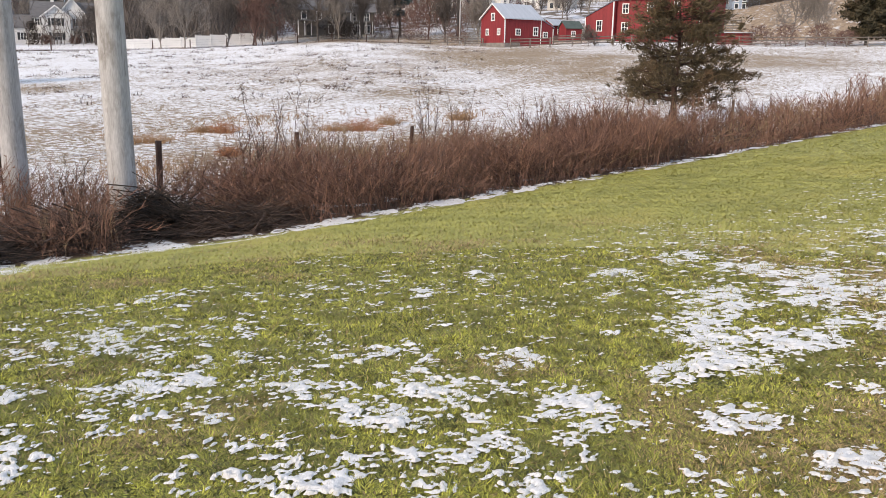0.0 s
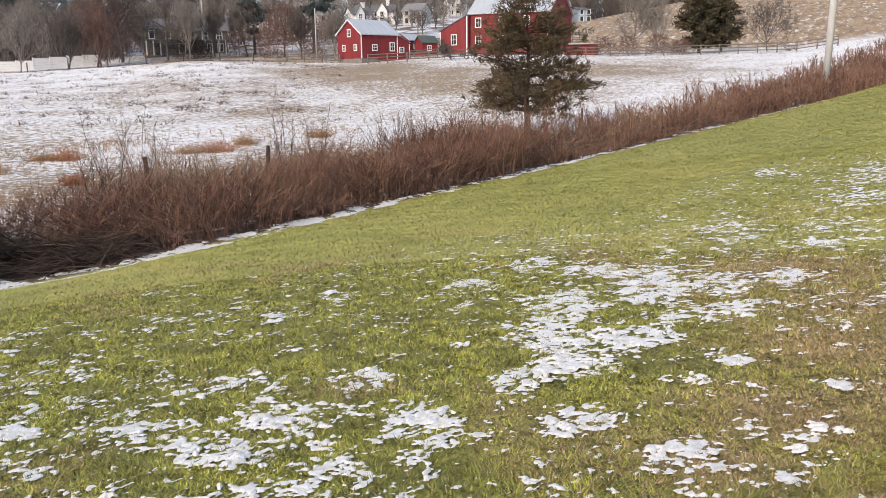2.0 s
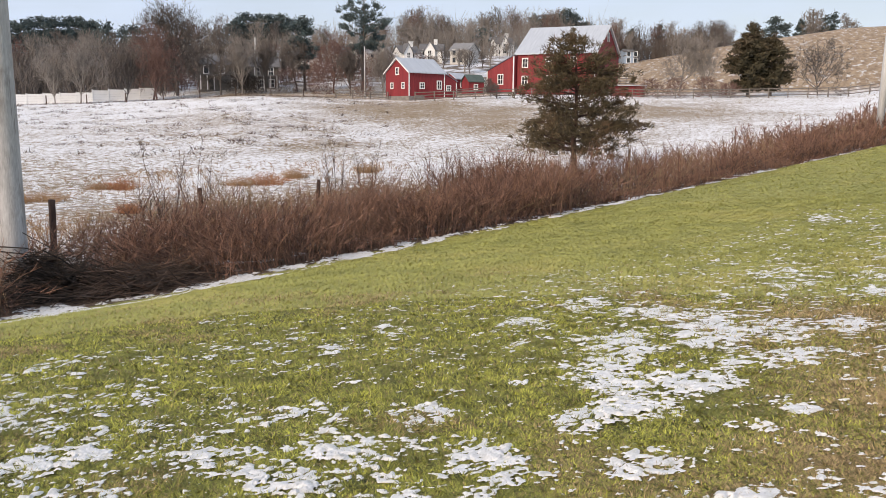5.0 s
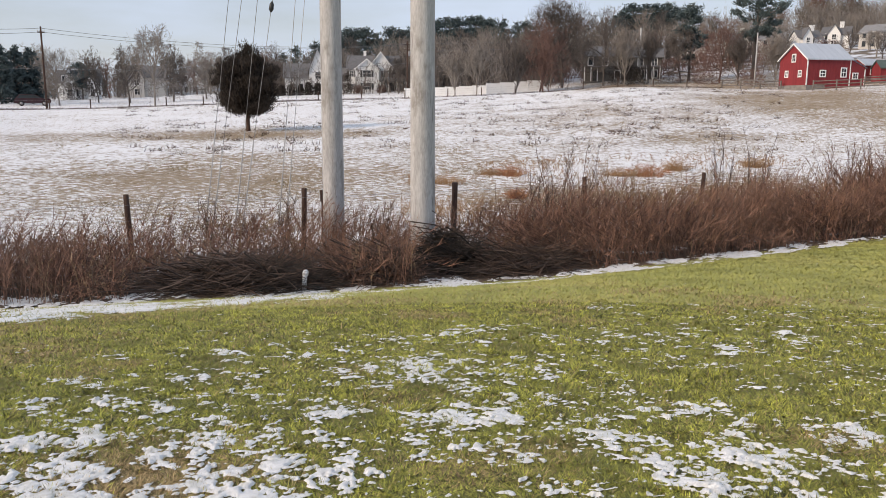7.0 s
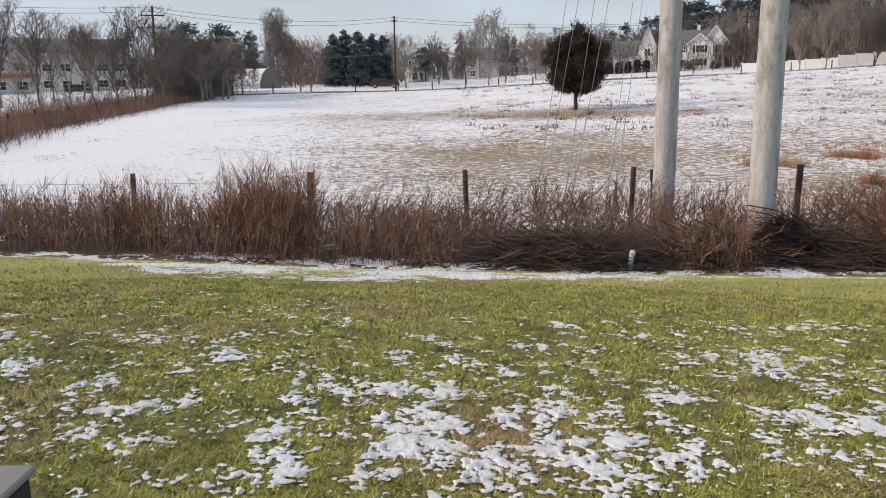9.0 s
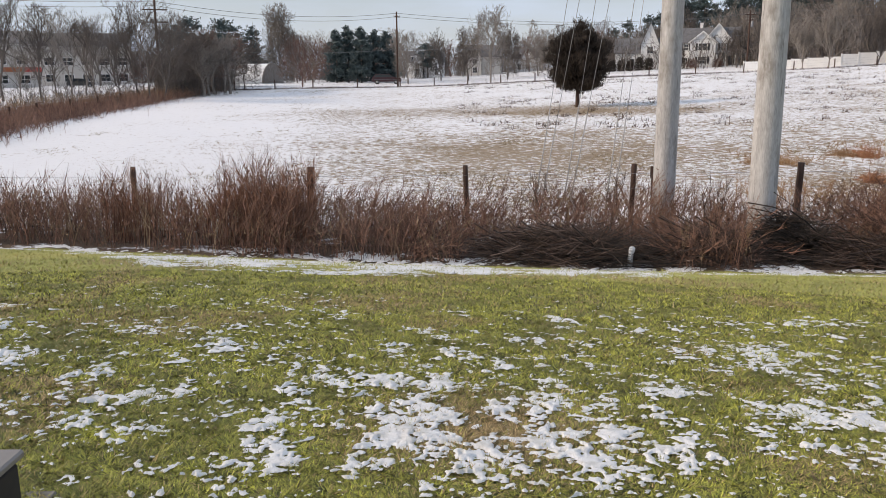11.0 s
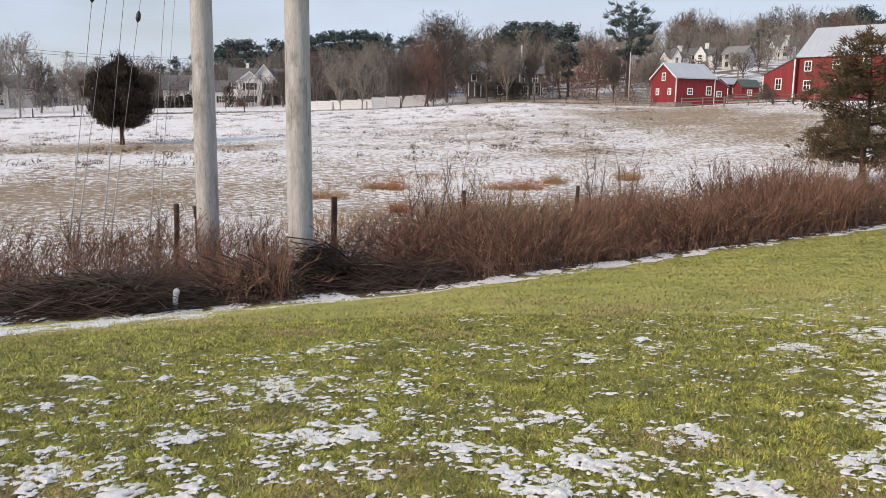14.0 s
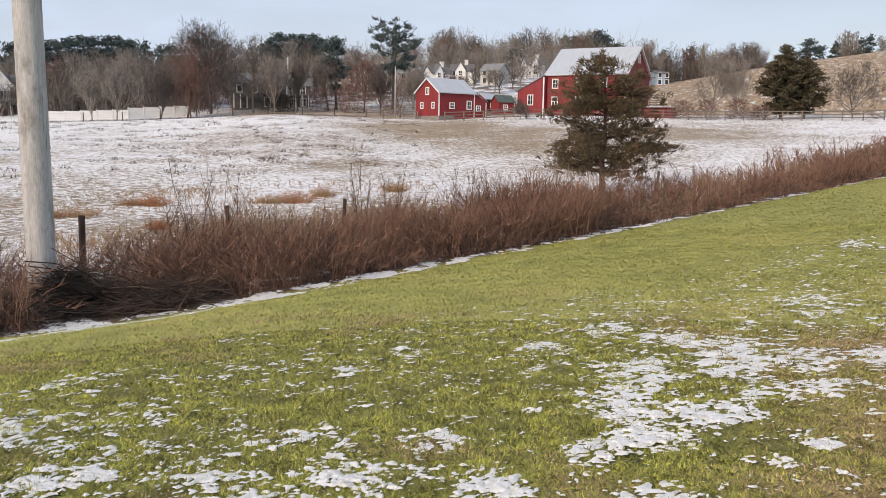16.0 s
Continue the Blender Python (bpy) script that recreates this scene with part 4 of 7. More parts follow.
def sapling(place, height, seed, lean=0.2):
    """A thin leafless sapling with a few upright twigs."""
    rng = np.random.default_rng(seed)
    me_v, me_f, at = [], [], 0
    for k in range(rng.integers(5, 8)):
        a = rng.uniform(0, 2 * np.pi)
        top = np.array([math.cos(a) * lean, math.sin(a) * lean, 1.0]) * height * (rng.uniform(0.6, 1.0) if k else 1.0)
        pts = np.array([np.zeros(3), top * 0.4 + rng.normal(0, 0.03, 3), top * 0.75 + rng.normal(0, 0.04, 3), top])
        v, q = tubes(pts[None], np.array([[0.011, 0.009, 0.007, 0.003]]))
        me_v.append(v), me_f.append(q + at)
        at += len(v)
        t = rng.uniform(0.30, 0.97, 16)
        p = pts[0] + top * t[:, None]
        al = rng.uniform(0, 2 * np.pi, 16)
        ln = rng.uniform(0.12, 0.42, 16)
        v, f = spikes(p, p + np.stack([np.cos(al) * ln * 0.7, np.sin(al) * ln * 0.7, ln], 1), 0.006)
        me_v.append(v), me_f.append(f + at)
        at += len(v)
    ob = new("sapling", mesh_from("sapling", np.concatenate(me_v), me_f, [M_BRUSH]))
    ob.matrix_basis = Matrix.Translation(place)
    return tagged(ob, "thin leafless sapling standing among dead weeds", "sapling", "saplings in the hedge")


for _i, (_b, _r, _h) in enumerate(((-12.9, 18.5, 2.75), (-11.2, 19, 2.65), (-1.6, 21, 2.6), (0.6, 21.5, 2.6), (-25.5, 15.8, 1.3), (-37, 17, 1.35), (-32, 17, 1.3), (-14, 18, 1.7))):
    sapling(spot(_b, _r), _h, 300 + _i)


def brush_pile(name, s, u, length, width, height, count, seed, label, turn=0.0, mat=None):
    """Cut branches heaped lengthwise."""
    rng = np.random.default_rng(seed)
    t = rng.normal(0, 0.42, count)
    w = rng.normal(0, 0.40, count)
    hmax = height * np.exp(-(t * 1.25) ** 2 - (w * 1.3) ** 2)
    hmax = hmax * (0.45 + 1.1 * value_noise(s + t * length, u + w * width, 1.6, seed, 2))
    zc = rng.random(count) ** 0.8 * hmax
    cs, cu = s + t * length, u + w * width
    ln = rng.uniform(0.5, 1.9, count) * 0.45
    ang = rng.normal(turn, 0.50, count) + np.where(rng.random(count) < 0.25, rng.normal(0, 1.2, count), 0)
    ds, du = np.cos(ang) * ln, np.sin(ang) * ln
    tilt = rng.normal(0, 0.32, count)
    f = np.linspace(-1, 1, 4)
    ss, uu = cs[:, None] + ds[:, None] * f, cu[:, None] + du[:, None] * f
    x, y = AX * uu + DX * ss, AY * uu + DY * ss
    z = ground_z(x, y) + np.maximum(zc[:, None] + (tilt * ln)[:, None] * f , 0.015)
    z = z + (rng.normal(0.0, 0.10, count) * ln)[:, None] * (1 - f ** 2)
    jit = rng.normal(0, 0.03, (count, 4, 3))
    jit[..., 2] = np.abs(jit[..., 2])
    paths = np.stack([x, y, z], -1) + jit
    rad = 0.0035 + 0.012 * rng.random(count) ** 2
    v, q = tubes(paths, rad[:, None] * np.array([1.0, 0.85, 0.65, 0.3]))
    k = rng.integers(0, count, count * 4)
    p = paths[k, rng.integers(1, 4, count * 4)]
    d = rng.normal(0, 1, (count * 4, 3)) * np.array([1, 1, 0.45]) + np.array([0, 0, 0.2])
    d /= np.linalg.norm(d, axis=1, keepdims=True)
    v2, t2 = spikes(p, p + d * rng.uniform(0.08, 0.30, (count * 4, 1)), 0.0032)
    me = mesh_from(name, np.concatenate([v, v2]), [q, t2 + len(v)], [mat or M_BRUSH])
    return tagged(new(name, me), label, "brush pile", kind="stuff")


brush_pile("brush_pile", 1.15, EDGE + 0.95, 1.7, 0.7, 0.44, 1300, 201, "heap of dark cut brush lying along the lawn edge")
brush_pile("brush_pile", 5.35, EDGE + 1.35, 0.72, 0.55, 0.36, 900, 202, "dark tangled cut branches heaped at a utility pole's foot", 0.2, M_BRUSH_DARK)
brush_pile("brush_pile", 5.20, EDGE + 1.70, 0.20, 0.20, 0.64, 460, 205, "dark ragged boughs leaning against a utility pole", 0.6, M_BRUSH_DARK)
# dark core added to the heap, coloured as the shade in its hollow
brush_pile("brush_pile", 1.55, EDGE + 0.80, 1.1, 0.5, 0.30, 600, 206, "near-black boughs added as the shade inside a low brush heap", 0.0, M_BRUSH_DARK)
brush_pile("brush_pile", 6.6, EDGE + 0.85, 1.3, 0.55, 0.36, 800, 203, "low heap of dark cut brush beside the lawn", 0.1)
brush_pile("brush_pile", 3.6, EDGE + 1.0, 0.9, 0.6, 0.42, 750, 204, "scattered cut twigs between two brush heaps")


def utility_pole(place, height, r0, r1, lean, label):
    ob = thing("utility_pole", place, label, "utility pole", "pair of tall poles at the hedge")
    k = 14
    f = np.linspace(0, 1, k)
    pts = np.stack([lean[0] * f * height, lean[1] * f * height, -0.4 + f * (height + 0.4)], 1)
    rad = r0 + (r1 - r0) * f
    part("shaft", tube_mesh("shaft", pts, rad, M_POLE, 28), ob)
    part("cap", tube_mesh("cap", [pts[-1], pts[-1] + np.array([0, 0, 0.05]), pts[-1] + np.array([0, 0, 0.10])], [r1 * 1.05, r1 * 1.03, r1 * 0.5], M_WIRE, 20), ob, "weathered metal cap")
    return ob


P1 = spot(-28.65, 17.5)
P2 = spot(-22.4, 16.0)
utility_pole(P1, 18.0, 0.235, 0.175, (0.001, 0.002), "tall pale weathered wooden pole rising from brown weeds")
utility_pole(P2, 18.0, 0.25, 0.20, (-0.002, 0.003), "tall pale weathered wooden pole with cut brush at its foot")

# ground wire moulding and small plate on the first pole
_ob = thing("pole_marker", P1 + Vector((-0.235, -0.10, 0.0)), "small dark tag board fixed beside a weathered pole", "marker")
part("plate", box("plate", -0.03, 0.03, -0.012, 0.012, 1.05, 1.30, M_POST, 0.004), _ob)
part("stake", box("stake", -0.012, 0.012, 0.013, 0.03, -0.1, 1.28, M_POST), _ob)


def guy_wire(anchor, top, guard, grip):
    ob = thing("guy_wire", anchor, "steel guy wire with a pale plastic guard anchored in weeds", "guy wire", "guys of the hedge poles")
    d = Vector(top) - Vector(anchor)
    n = d.normalized()
    part("wire", tube_mesh("wire", [n * -0.2, d * 0.5, d], [0.0055] * 3, M_WIRE, 6), ob)
    part("guard", tube_mesh("guard", [n * 0.1, n * guard * 0.5, n * guard], [0.015, 0.015, 0.014], M_GUARD, 8), ob, "pale plastic guard")
    part("anchor_rod", tube_mesh("anchor_rod", [n * -0.3, n * 0.05, n * 0.3], [0.014] * 3, M_WIRE, 8), ob)
    if grip:
        part("insulator", tube_mesh("insulator", [n * (grip - 0.10), n * (grip - 0.04), n * (grip + 0.06), n * (grip + 0.12)], [0.014, 0.05, 0.045, 0.014], M_TRIM_DARK, 10), ob, "dark strain insulator")


for _b, _h, _g, _k in ((-37.7, 16.3, 2.6, 5.4), (-37.3, 12.8, 2.2, 0), (-35.7, 12.9, 2.6, 0), (-35.3, 9.2, 2.4, 5.1), (-32.7, 8.4, 2.6, 0), (-32.2, 6.4, 2.3, 0)):
    _a = spot(_b, 17.2)
    guy_wire(_a, P1 + Vector((-0.15, -0.1, _h - P1.z)), _g, _k)

# white stub beside the brush heap
_ob = thing("white_marker", spot(-31.0, 13.8), "short white plastic pipe marker standing in cut brush", "marker")
part("pipe", tube_mesh("pipe", [(0, 0, -0.1), (0.0, 0, 0.15), (0.02, 0, 0.27)], [0.045, 0.045, 0.045], M_PLASTIC, 14), _ob)
part("cap", tube_mesh("cap", [(0.02, 0, 0.26), (0.03, 0.01, 0.32), (0.033, 0.01, 0.345)], [0.055, 0.05, 0.022], M_PLASTIC, 14), _ob)

# ---------------------------------------------------------------- field fence
FENCE_N = Vector((math.sin(radians(-44)), math.cos(radians(-44)), 0))
FENCE_D = Vector((FENCE_N.y, -FENCE_N.x, 0))


def fence_place(k, off=17.3):
    p = FENCE_N * off + FENCE_D * k
    return Vector((p.x, p.y, float(ground_z(p.x, p.y))))


def fence_post(place, height, radius, lean, seed):
    ob = thing("fence_post", place, "dark weathered round wooden post of a wire field fence", "fence post", "posts of the field fence", turn=seed * 40)
    rng = np.random.default_rng(seed)
    k, sides = 7, 12
    f = np.linspace(0, 1, k)
    pts = np.stack([lean[0] * f * height, lean[1] * f * height, -0.25 + f * (height + 0.25)], 1)
    v, q = tubes(pts[None], np.full((1, k), radius), sides)
    v = v + rng.normal(0, radius * 0.06, v.shape) * np.array([1, 1, 0.4])
    top = np.array([[(k - 1) * sides + i for i in range(sides)]])
    part("post", mesh_from("post", v, [q, top], [M_POST]), ob)
    for h in (0.35, 0.65, 0.95):
        part("staple", box("staple", radius * 0.9, radius * 1.06, -0.015, 0.015, height * h - 0.006, height * h + 0.006, M_WIRE), ob)


_steps = [17.3 * math.tan(radians(b + 44)) for b in (-64.8, -53.4, -42.2, -30.8, -20.1, -10.7, -3.0, 8.2)]
_steps = [_steps[0] - 7.2, _steps[0] - 3.6] + _steps + [_steps[-1] + 3.8 * i for i in (1, 3)]
_hs = np.random.default_rng(7)
for _i, _s in enumerate(_steps):
    fence_post(fence_place(_s), 1.32 if _s < 24 else 1.15, 0.055 if _i % 3 else 0.068, (_hs.normal(0, 0.06), _hs.normal(0, 0.06)), 400 + _i)
for _z in (0.45, 0.8, 1.12):
    _v, _q = tubes([[fence_place(_s) + Vector((0, -0.09, _z)) for _s in np.linspace(_steps[0], _steps[-1], 60)]], np.full((1, 60), 0.0035), 4)
    tagged(new("fence_wire", mesh_from("fence_wire", _v, [_q], [M_WIRE])), "thin steel strand strung along wooden field posts", "fence wire", "wires of the field fence")


# ---------------------------------------------------------------- car park corner, lamp, white pole, pavers, box
def slab(name, outline, z_up, mat, thick=0.05):
    """A flat patch that follows the ground; outline: plan points round its edge."""
    pts = np.array(outline, float)
    c = pts.mean(0)
    rings = [pts * (1 - k) + c * k for k in (0.0, 0.06, 0.3, 0.6, 0.85)]
    n = len(pts)
    v = np.concatenate(rings + [c[None]])
    z = ground_z(v[:, 0], v[:, 1]) + z_up
    z[:n] -= thick
    v = np.column_stack([v, z])
    faces = []
    for k in range(4):
        for i in range(n):
            faces.append((k * n + i, k * n + (i + 1) % n, (k + 1) * n + (i + 1) % n, (k + 1) * n + i))
    tris = [(4 * n + i, 4 * n + (i + 1) % n, 5 * n) for i in range(n)]
    return mesh_from(name, v, [np.array(faces), np.array(tris)], [mat])


def smooth_line(points, count):
    p = np.array(points, float)
    t = np.linspace(0, len(p) - 1, count)
    out = []
    for a in t:
        i = min(int(a), len(p) - 2)
        f = a - i
        p0, p1, p2, p3 = p[max(i - 1, 0)], p[i], p[i + 1], p[min(i + 2, len(p) - 1)]
        out.append(0.5 * (2 * p1 + (p2 - p0) * f + (2 * p0 - 5 * p1 + 4 * p2 - p3) * f * f + (3 * p1 - p0 - 3 * p2 + p3) * f ** 3))
    return np.array(out)


def plan(b, r):
    return (r * math.sin(radians(b)), r * math.cos(radians(b)))


_near = [plan(47.0, 16), plan(43.5, 21.5), plan(41.0, 27), plan(39.3, 32), plan(38.3, 36.0), plan(38.6, 38.6), plan(41, 41.5), plan(46, 46), plan(54, 52)]
LOT = smooth_line(_near, 48)
_outline = np.concatenate([LOT, [plan(62, 56), plan(75, 50), plan(80, 34), plan(70, 20), plan(58, 15)]])
tagged(new("road", slab("road", _outline, 0.06, M_ASPHALT)), "wet grey asphalt car park corner rimmed with snow", "car park", kind="structure")


def snow_bank(line, width, height, seed):
    rng = np.random.default_rng(seed)
    n, k = len(line), 9
    d = np.gradient(line, axis=0)
    d /= np.linalg.norm(d, axis=1, keepdims=True)
    nrm = np.stack([-d[:, 1], d[:, 0]], 1)
    f = np.linspace(-1, 1, k)
    far = np.hypot(line[:, 0], line[:, 1])
    wid = width * (0.75 + 0.6 * value_noise(line[:, 0], line[:, 1], 0.5, seed)) * (0.28 + 0.72 * step((far - 31) / 5))
    xy = line[:, None, :] + nrm[:, None, :] * (wid[:, None] * f)[..., None]
    z = ground_z(xy[..., 0], xy[..., 1]) - 0.03 + (0.10 + height * (0.6 + 0.8 * value_noise(xy[..., 0], xy[..., 1], 1.5, seed + 1))) * np.sqrt(np.maximum(1 - f ** 2, 0))
    v = np.concatenate([xy, z[..., None]], -1).reshape(-1, 3)
    i, j = np.meshgrid(np.arange(n - 1), np.arange(k - 1), indexing="ij")
    q = np.stack([i * k + j, (i + 1) * k + j, (i + 1) * k + j + 1, i * k + j + 1], -1).reshape(-1, 4)
    return mesh_from("snow_bank", v, [q], [M_SNOW], True)


tagged(new("snow_bank", snow_bank(LOT, 0.26, 0.04, 55)), "low ridge of ploughed snow round the car park edge", "snow bank")

_lp = spot(38.6, 39.5)
_ob = thing("lamp_post", _lp, "bronze square lamp post on a round concrete base", "lamp post")
part("base", tube_mesh("base", [(0, 0, -0.3), (0, 0, 0.70), (0, 0, 0.74)], [0.30, 0.30, 0.27], M_CONCRETE, 24), _ob, "round concrete base")
part("base_plate", box("base_plate", -0.16, 0.16, -0.16, 0.16, 0.74, 0.79, M_LAMPPOST, 0.01), _ob)
part("shaft", box("shaft", -0.065, 0.065, -0.065, 0.065, 0.79, 7.2, M_LAMPPOST, 0.012), _ob)
part("arm", box("arm", -0.6, 0.066, -0.04, 0.04, 7.05, 7.15, M_LAMPPOST, 0.01), _ob)
part("lamp_head", box("lamp_head", -1.15, -0.6, -0.2, 0.2, 7.0, 7.17, M_LAMPPOST, 0.03), _ob)

_ob = thing("slim_pole", spot(34.05, 57.0), "pale grey wooden pole standing in the brown hedge", "utility pole")
part("shaft", tube_mesh("shaft", [(0, 0, -0.4), (0.06, 0, 6), (0.34, 0, 13)], [0.22, 0.20, 0.17], M_GREY_POLE, 20), _ob)

_ob = thing("slim_pole", spot(41.4, 46.0), "tan wooden pole at the car park's far side", "utility pole")
part("shaft", tube_mesh("shaft", [(0, 0, -0.4), (0.02, 0, 4), (0.04, 0, 9)], [0.15, 0.14, 0.12], M_POLE, 18), _ob)


def paver_walk():
    """A brick-red tactile slab with rows of small domes where the walk meets the lawn."""
    ob = thing("tactile_paving", Vector((0, 0, 0)), "brick-red tactile paving with small domes beside the lawn", "paving", kind="structure")
    p0, direction = Vector((2.265, 2.41, 0)), Vector((0.739, 0.674, 0))
    right = Vector((direction.y, -direction.x, 0))
    turn = Matrix.Rotation(math.atan2(direction.y, direction.x), 4, "Z")
    tile = box("tile", -0.148, 0.148, -0.148, 0.148, -0.05, 0.0, M_PAVER, 0.004)
    v, q = tubes(np.array([[(0, 0, -0.001), (0, 0, 0.003), (0, 0, 0.005)]], float), np.array([[0.012, 0.010, 0.006]]), 6)
    spots = [(i * 0.037 - 0.13, j * 0.037 - 0.13) for i in range(8) for j in range(8)]
    dv = np.concatenate([v + np.array([a, b, 0]) for a, b in spots])
    dq = np.concatenate([q + k * len(v) for k in range(64)])
    dt = np.concatenate([[[12 + i + k * len(v) for i in range(6)]] for k in range(64)])
    domes = mesh_from("domes", dv, [dq, dt], [M_PAVER])
    for i in range(-2, 7):
        for j in range(0, 3):
            p = p0 + direction * (i * 0.30) + right * (0.17 + j * 0.30)
            m = Matrix.Translation((p.x, p.y, float(ground_z(p.x, p.y)) + 0.030)) @ turn
            b = new("tile", tile)
            b.parent, b.matrix_basis = ob, m
            d = new("domes", domes)
            d.parent, d.matrix_basis = ob, m


# a taupe metal box close by, beside a flat stone
_c = Vector((-2.566, 0.18, 0))
_c.z = float(ground_z(_c.x, _c.y))
_ob = thing("utility_box", _c, "taupe metal box with a separate pale top beside a flat stone", "utility box", turn=42.2)
part("body", box("body", -0.30, 0.30, -0.30, 0.30, -0.06, 0.372, M_BOX_SIDE_SHADED, 0.012), _ob)
# separate slab added to carry the top's skylight colour
part("lid", box("lid", -0.312, 0.312, -0.312, 0.312, 0.374, 0.397, M_BOX_TOP_LIT, 0.006), _ob, "box top with its skylight put into pale taupe")
_ob2 = thing("flat_stone", _c, "flat grey stone set in the lawn", "stone", turn=42.2)
part("stone", box("stone", -0.70, 0.04, 0.30, 0.98, -0.15, -0.086, M_STONE, 0.015), _ob2)


# ---------------------------------------------------------------- trees
def bare_mesh(height, spread, seed, form="round", twigs=1100, trunk=0.25, thick=1.0):
    """Wood of a leafless tree, with limbs that fork five times: returns (limbs, twigs) as arrays."""
    rng = np.random.default_rng(seed)
    rise = {"round": 0.15, "tall": 1.5, "vase": 0.95, "low": 0.25}[form]
    bole = {"round": 0.36, "tall": 0.22, "vase": 0.45, "low": 0.40}[form]
    stem = {"round": 0.60, "tall": 0.80, "vase": 0.30, "low": 0.24}[form]
    tilt = {"round": (12, 62), "tall": (0, 0), "vase": (42, 84), "low": (4, 76)}[form]

    def norm(v):
        return v / (np.linalg.norm(v, axis=-1, keepdims=True) + 1e-9)

    def bend(p, d, ln, up):
        pts = [p]
        for i in range(4):
            d = norm(d + rng.normal(0, 0.14, d.shape) + np.array([0, 0, up]))
            pts.append(pts[-1] + d * ln[:, None] / 4)
        return np.stack(pts, 1), d

    levels = []
    path, d = bend(np.zeros((1, 3)), np.array([[0, 0, 1.0]]), np.array([stem]), 0.2)
    levels.append((path, np.array([0.0125])))
    full = 1 if height > 12 and thick < 1.5 else 0          # the large crowns are fuller
    for lev, (kids, ratio) in enumerate(((16 + 4 * full if form == "round" else 11, 0.44), (4 + full if form == "round" else 5, 0.58), (4 + full, 0.60), (4, 0.65))):
        par, rad = levels[-1]
        n = len(par)
        idx = np.repeat(np.arange(n), kids)
        t = rng.uniform(0.30, 1.0, len(idx)) if lev else np.linspace(bole, 1.0, kids)
        seg = np.minimum((t * 4).astype(int), 3)
        f = (t * 4 - seg)[:, None]
        p = par[idx, seg] * (1 - f) + par[idx, seg + 1] * f
        along_d = norm(par[idx, seg + 1] - par[idx, seg])
        side = norm(np.cross(along_d, rng.normal(0, 1, (len(idx), 3))))
        if lev == 0:
            a = np.arange(kids) * 2.4 + rng.uniform(0, 6)
            side = np.stack([np.cos(a), np.sin(a), np.zeros(kids)], 1)
        d = norm(along_d * (0.25 if lev == 0 else 0.75) + side * 0.8 + np.array([0, 0, rise * (1.0 if lev == 0 else 0.45)]))
        if lev == 0 and form != "tall":
            e = np.radians(tilt[0] + (tilt[1] - tilt[0]) * np.linspace(0, 1, kids) + rng.normal(0, 12 if form == "round" else 6, kids))
            d = np.stack([np.cos(a) * np.cos(e), np.sin(a) * np.cos(e), np.sin(e)], 1)
        plen = np.linalg.norm(np.diff(par, axis=1), axis=2).sum(1)[idx]
        ln = (plen * ratio if lev else 0.46 * (1.15 - 0.55 * t) if form == "tall" else 0.46 * (0.80 + 0.20 * np.sin(np.pi * np.linspace(0.0, 0.9, kids))) if form == "round" else np.full(kids, 0.50)) * rng.uniform(0.75, 1.2, len(idx))
        path, _ = bend(p, d, ln, {"round": 0.02}.get(form, 0.06 if lev else 0.10))
        levels.append((path, rad[idx] * (0.50 if lev == 0 else 0.56)))
    allp = np.concatenate([l[0].reshape(-1, 3) for l in levels])
    top, wide = np.percentile(allp[:, 2], 99.0), np.percentile(np.hypot(allp[:, 0], allp[:, 1]), 93)
    fit = np.array([spread * 0.80 / wide, spread * 0.80 / wide, height * 0.95 / top])
    shaped = []
    for path, rad in levels:             # a rounded outline: pull in what would stick out
        path = path * fit
        over = np.maximum(path[..., 2] - 0.88 * height, 0)
        path[..., 2] += 0.12 * height * np.tanh(over / (0.12 * height)) - over
        far = np.hypot(path[..., 0], path[..., 1]) + 1e-6
        lim = 0.82 * spread
        more = np.maximum(far - lim, 0)
        path[..., :2] *= ((np.minimum(far, lim) + 0.18 * spread * np.tanh(more / (0.18 * spread))) / far)[..., None]
        shaped.append((path, rad))
    levels, fit = shaped, np.ones(3)
    vs, qs, at = [], [], 0
    for lev, sides in ((0, 7), (1, 4), (2, 3)) if thick < 1.5 else ((0, 6), (1, 3)):
        path, rad = levels[lev]
        pick = [0, 1, 2, 3, 4] if lev == 0 else [0, 2, 4]
        r = rad[:, None] * height * thick * np.linspace(1.0, 0.5, 5)[pick]
        v, q = tubes(path[:, pick] * fit, np.maximum(r, 0.012 * thick), sides)
        vs.append(v), qs.append(q + at)
        at += len(v)
    if thick >= 1.5:
        path, rad = levels[2]
        v, q = spikes(path[:, 0], path[:, 4], np.maximum(rad * height * thick, 0.013 * thick))
        vs.append(v), qs.append(q + at)
        at += len(v)
    path, rad = levels[3]
    v, q = blades(path[:, 0], path[:, 4], np.maximum(rad * height * thick * 1.1, 0.016 * thick), rng)
    vs.append(v), qs.append(q + at)
    path, rad = levels[4]
    keep = rng.permutation(len(path))[: max(twigs, 1)]
    path = path[keep] * fit
    fine = 0.017 * thick
    ends, starts = [path[:, 2], path[:, 4]], [path[:, 0], path[:, 2]]
    for j in (0, 1, 2, 3, 3, 4):
        dd = norm(path[:, 4] - path[:, 1]) + rng.normal(0, 0.6, path[:, 0].shape) + np.array([0, 0, 0.25])
        starts.append(path[:, j])
        ends.append(path[:, j] + norm(dd) * height * rng.uniform(0.025, 0.065, (len(path), 1)))
    tw = blades(np.concatenate(starts), np.concatenate(ends), fine, rng)
    return (np.concatenate(vs), qs), tw


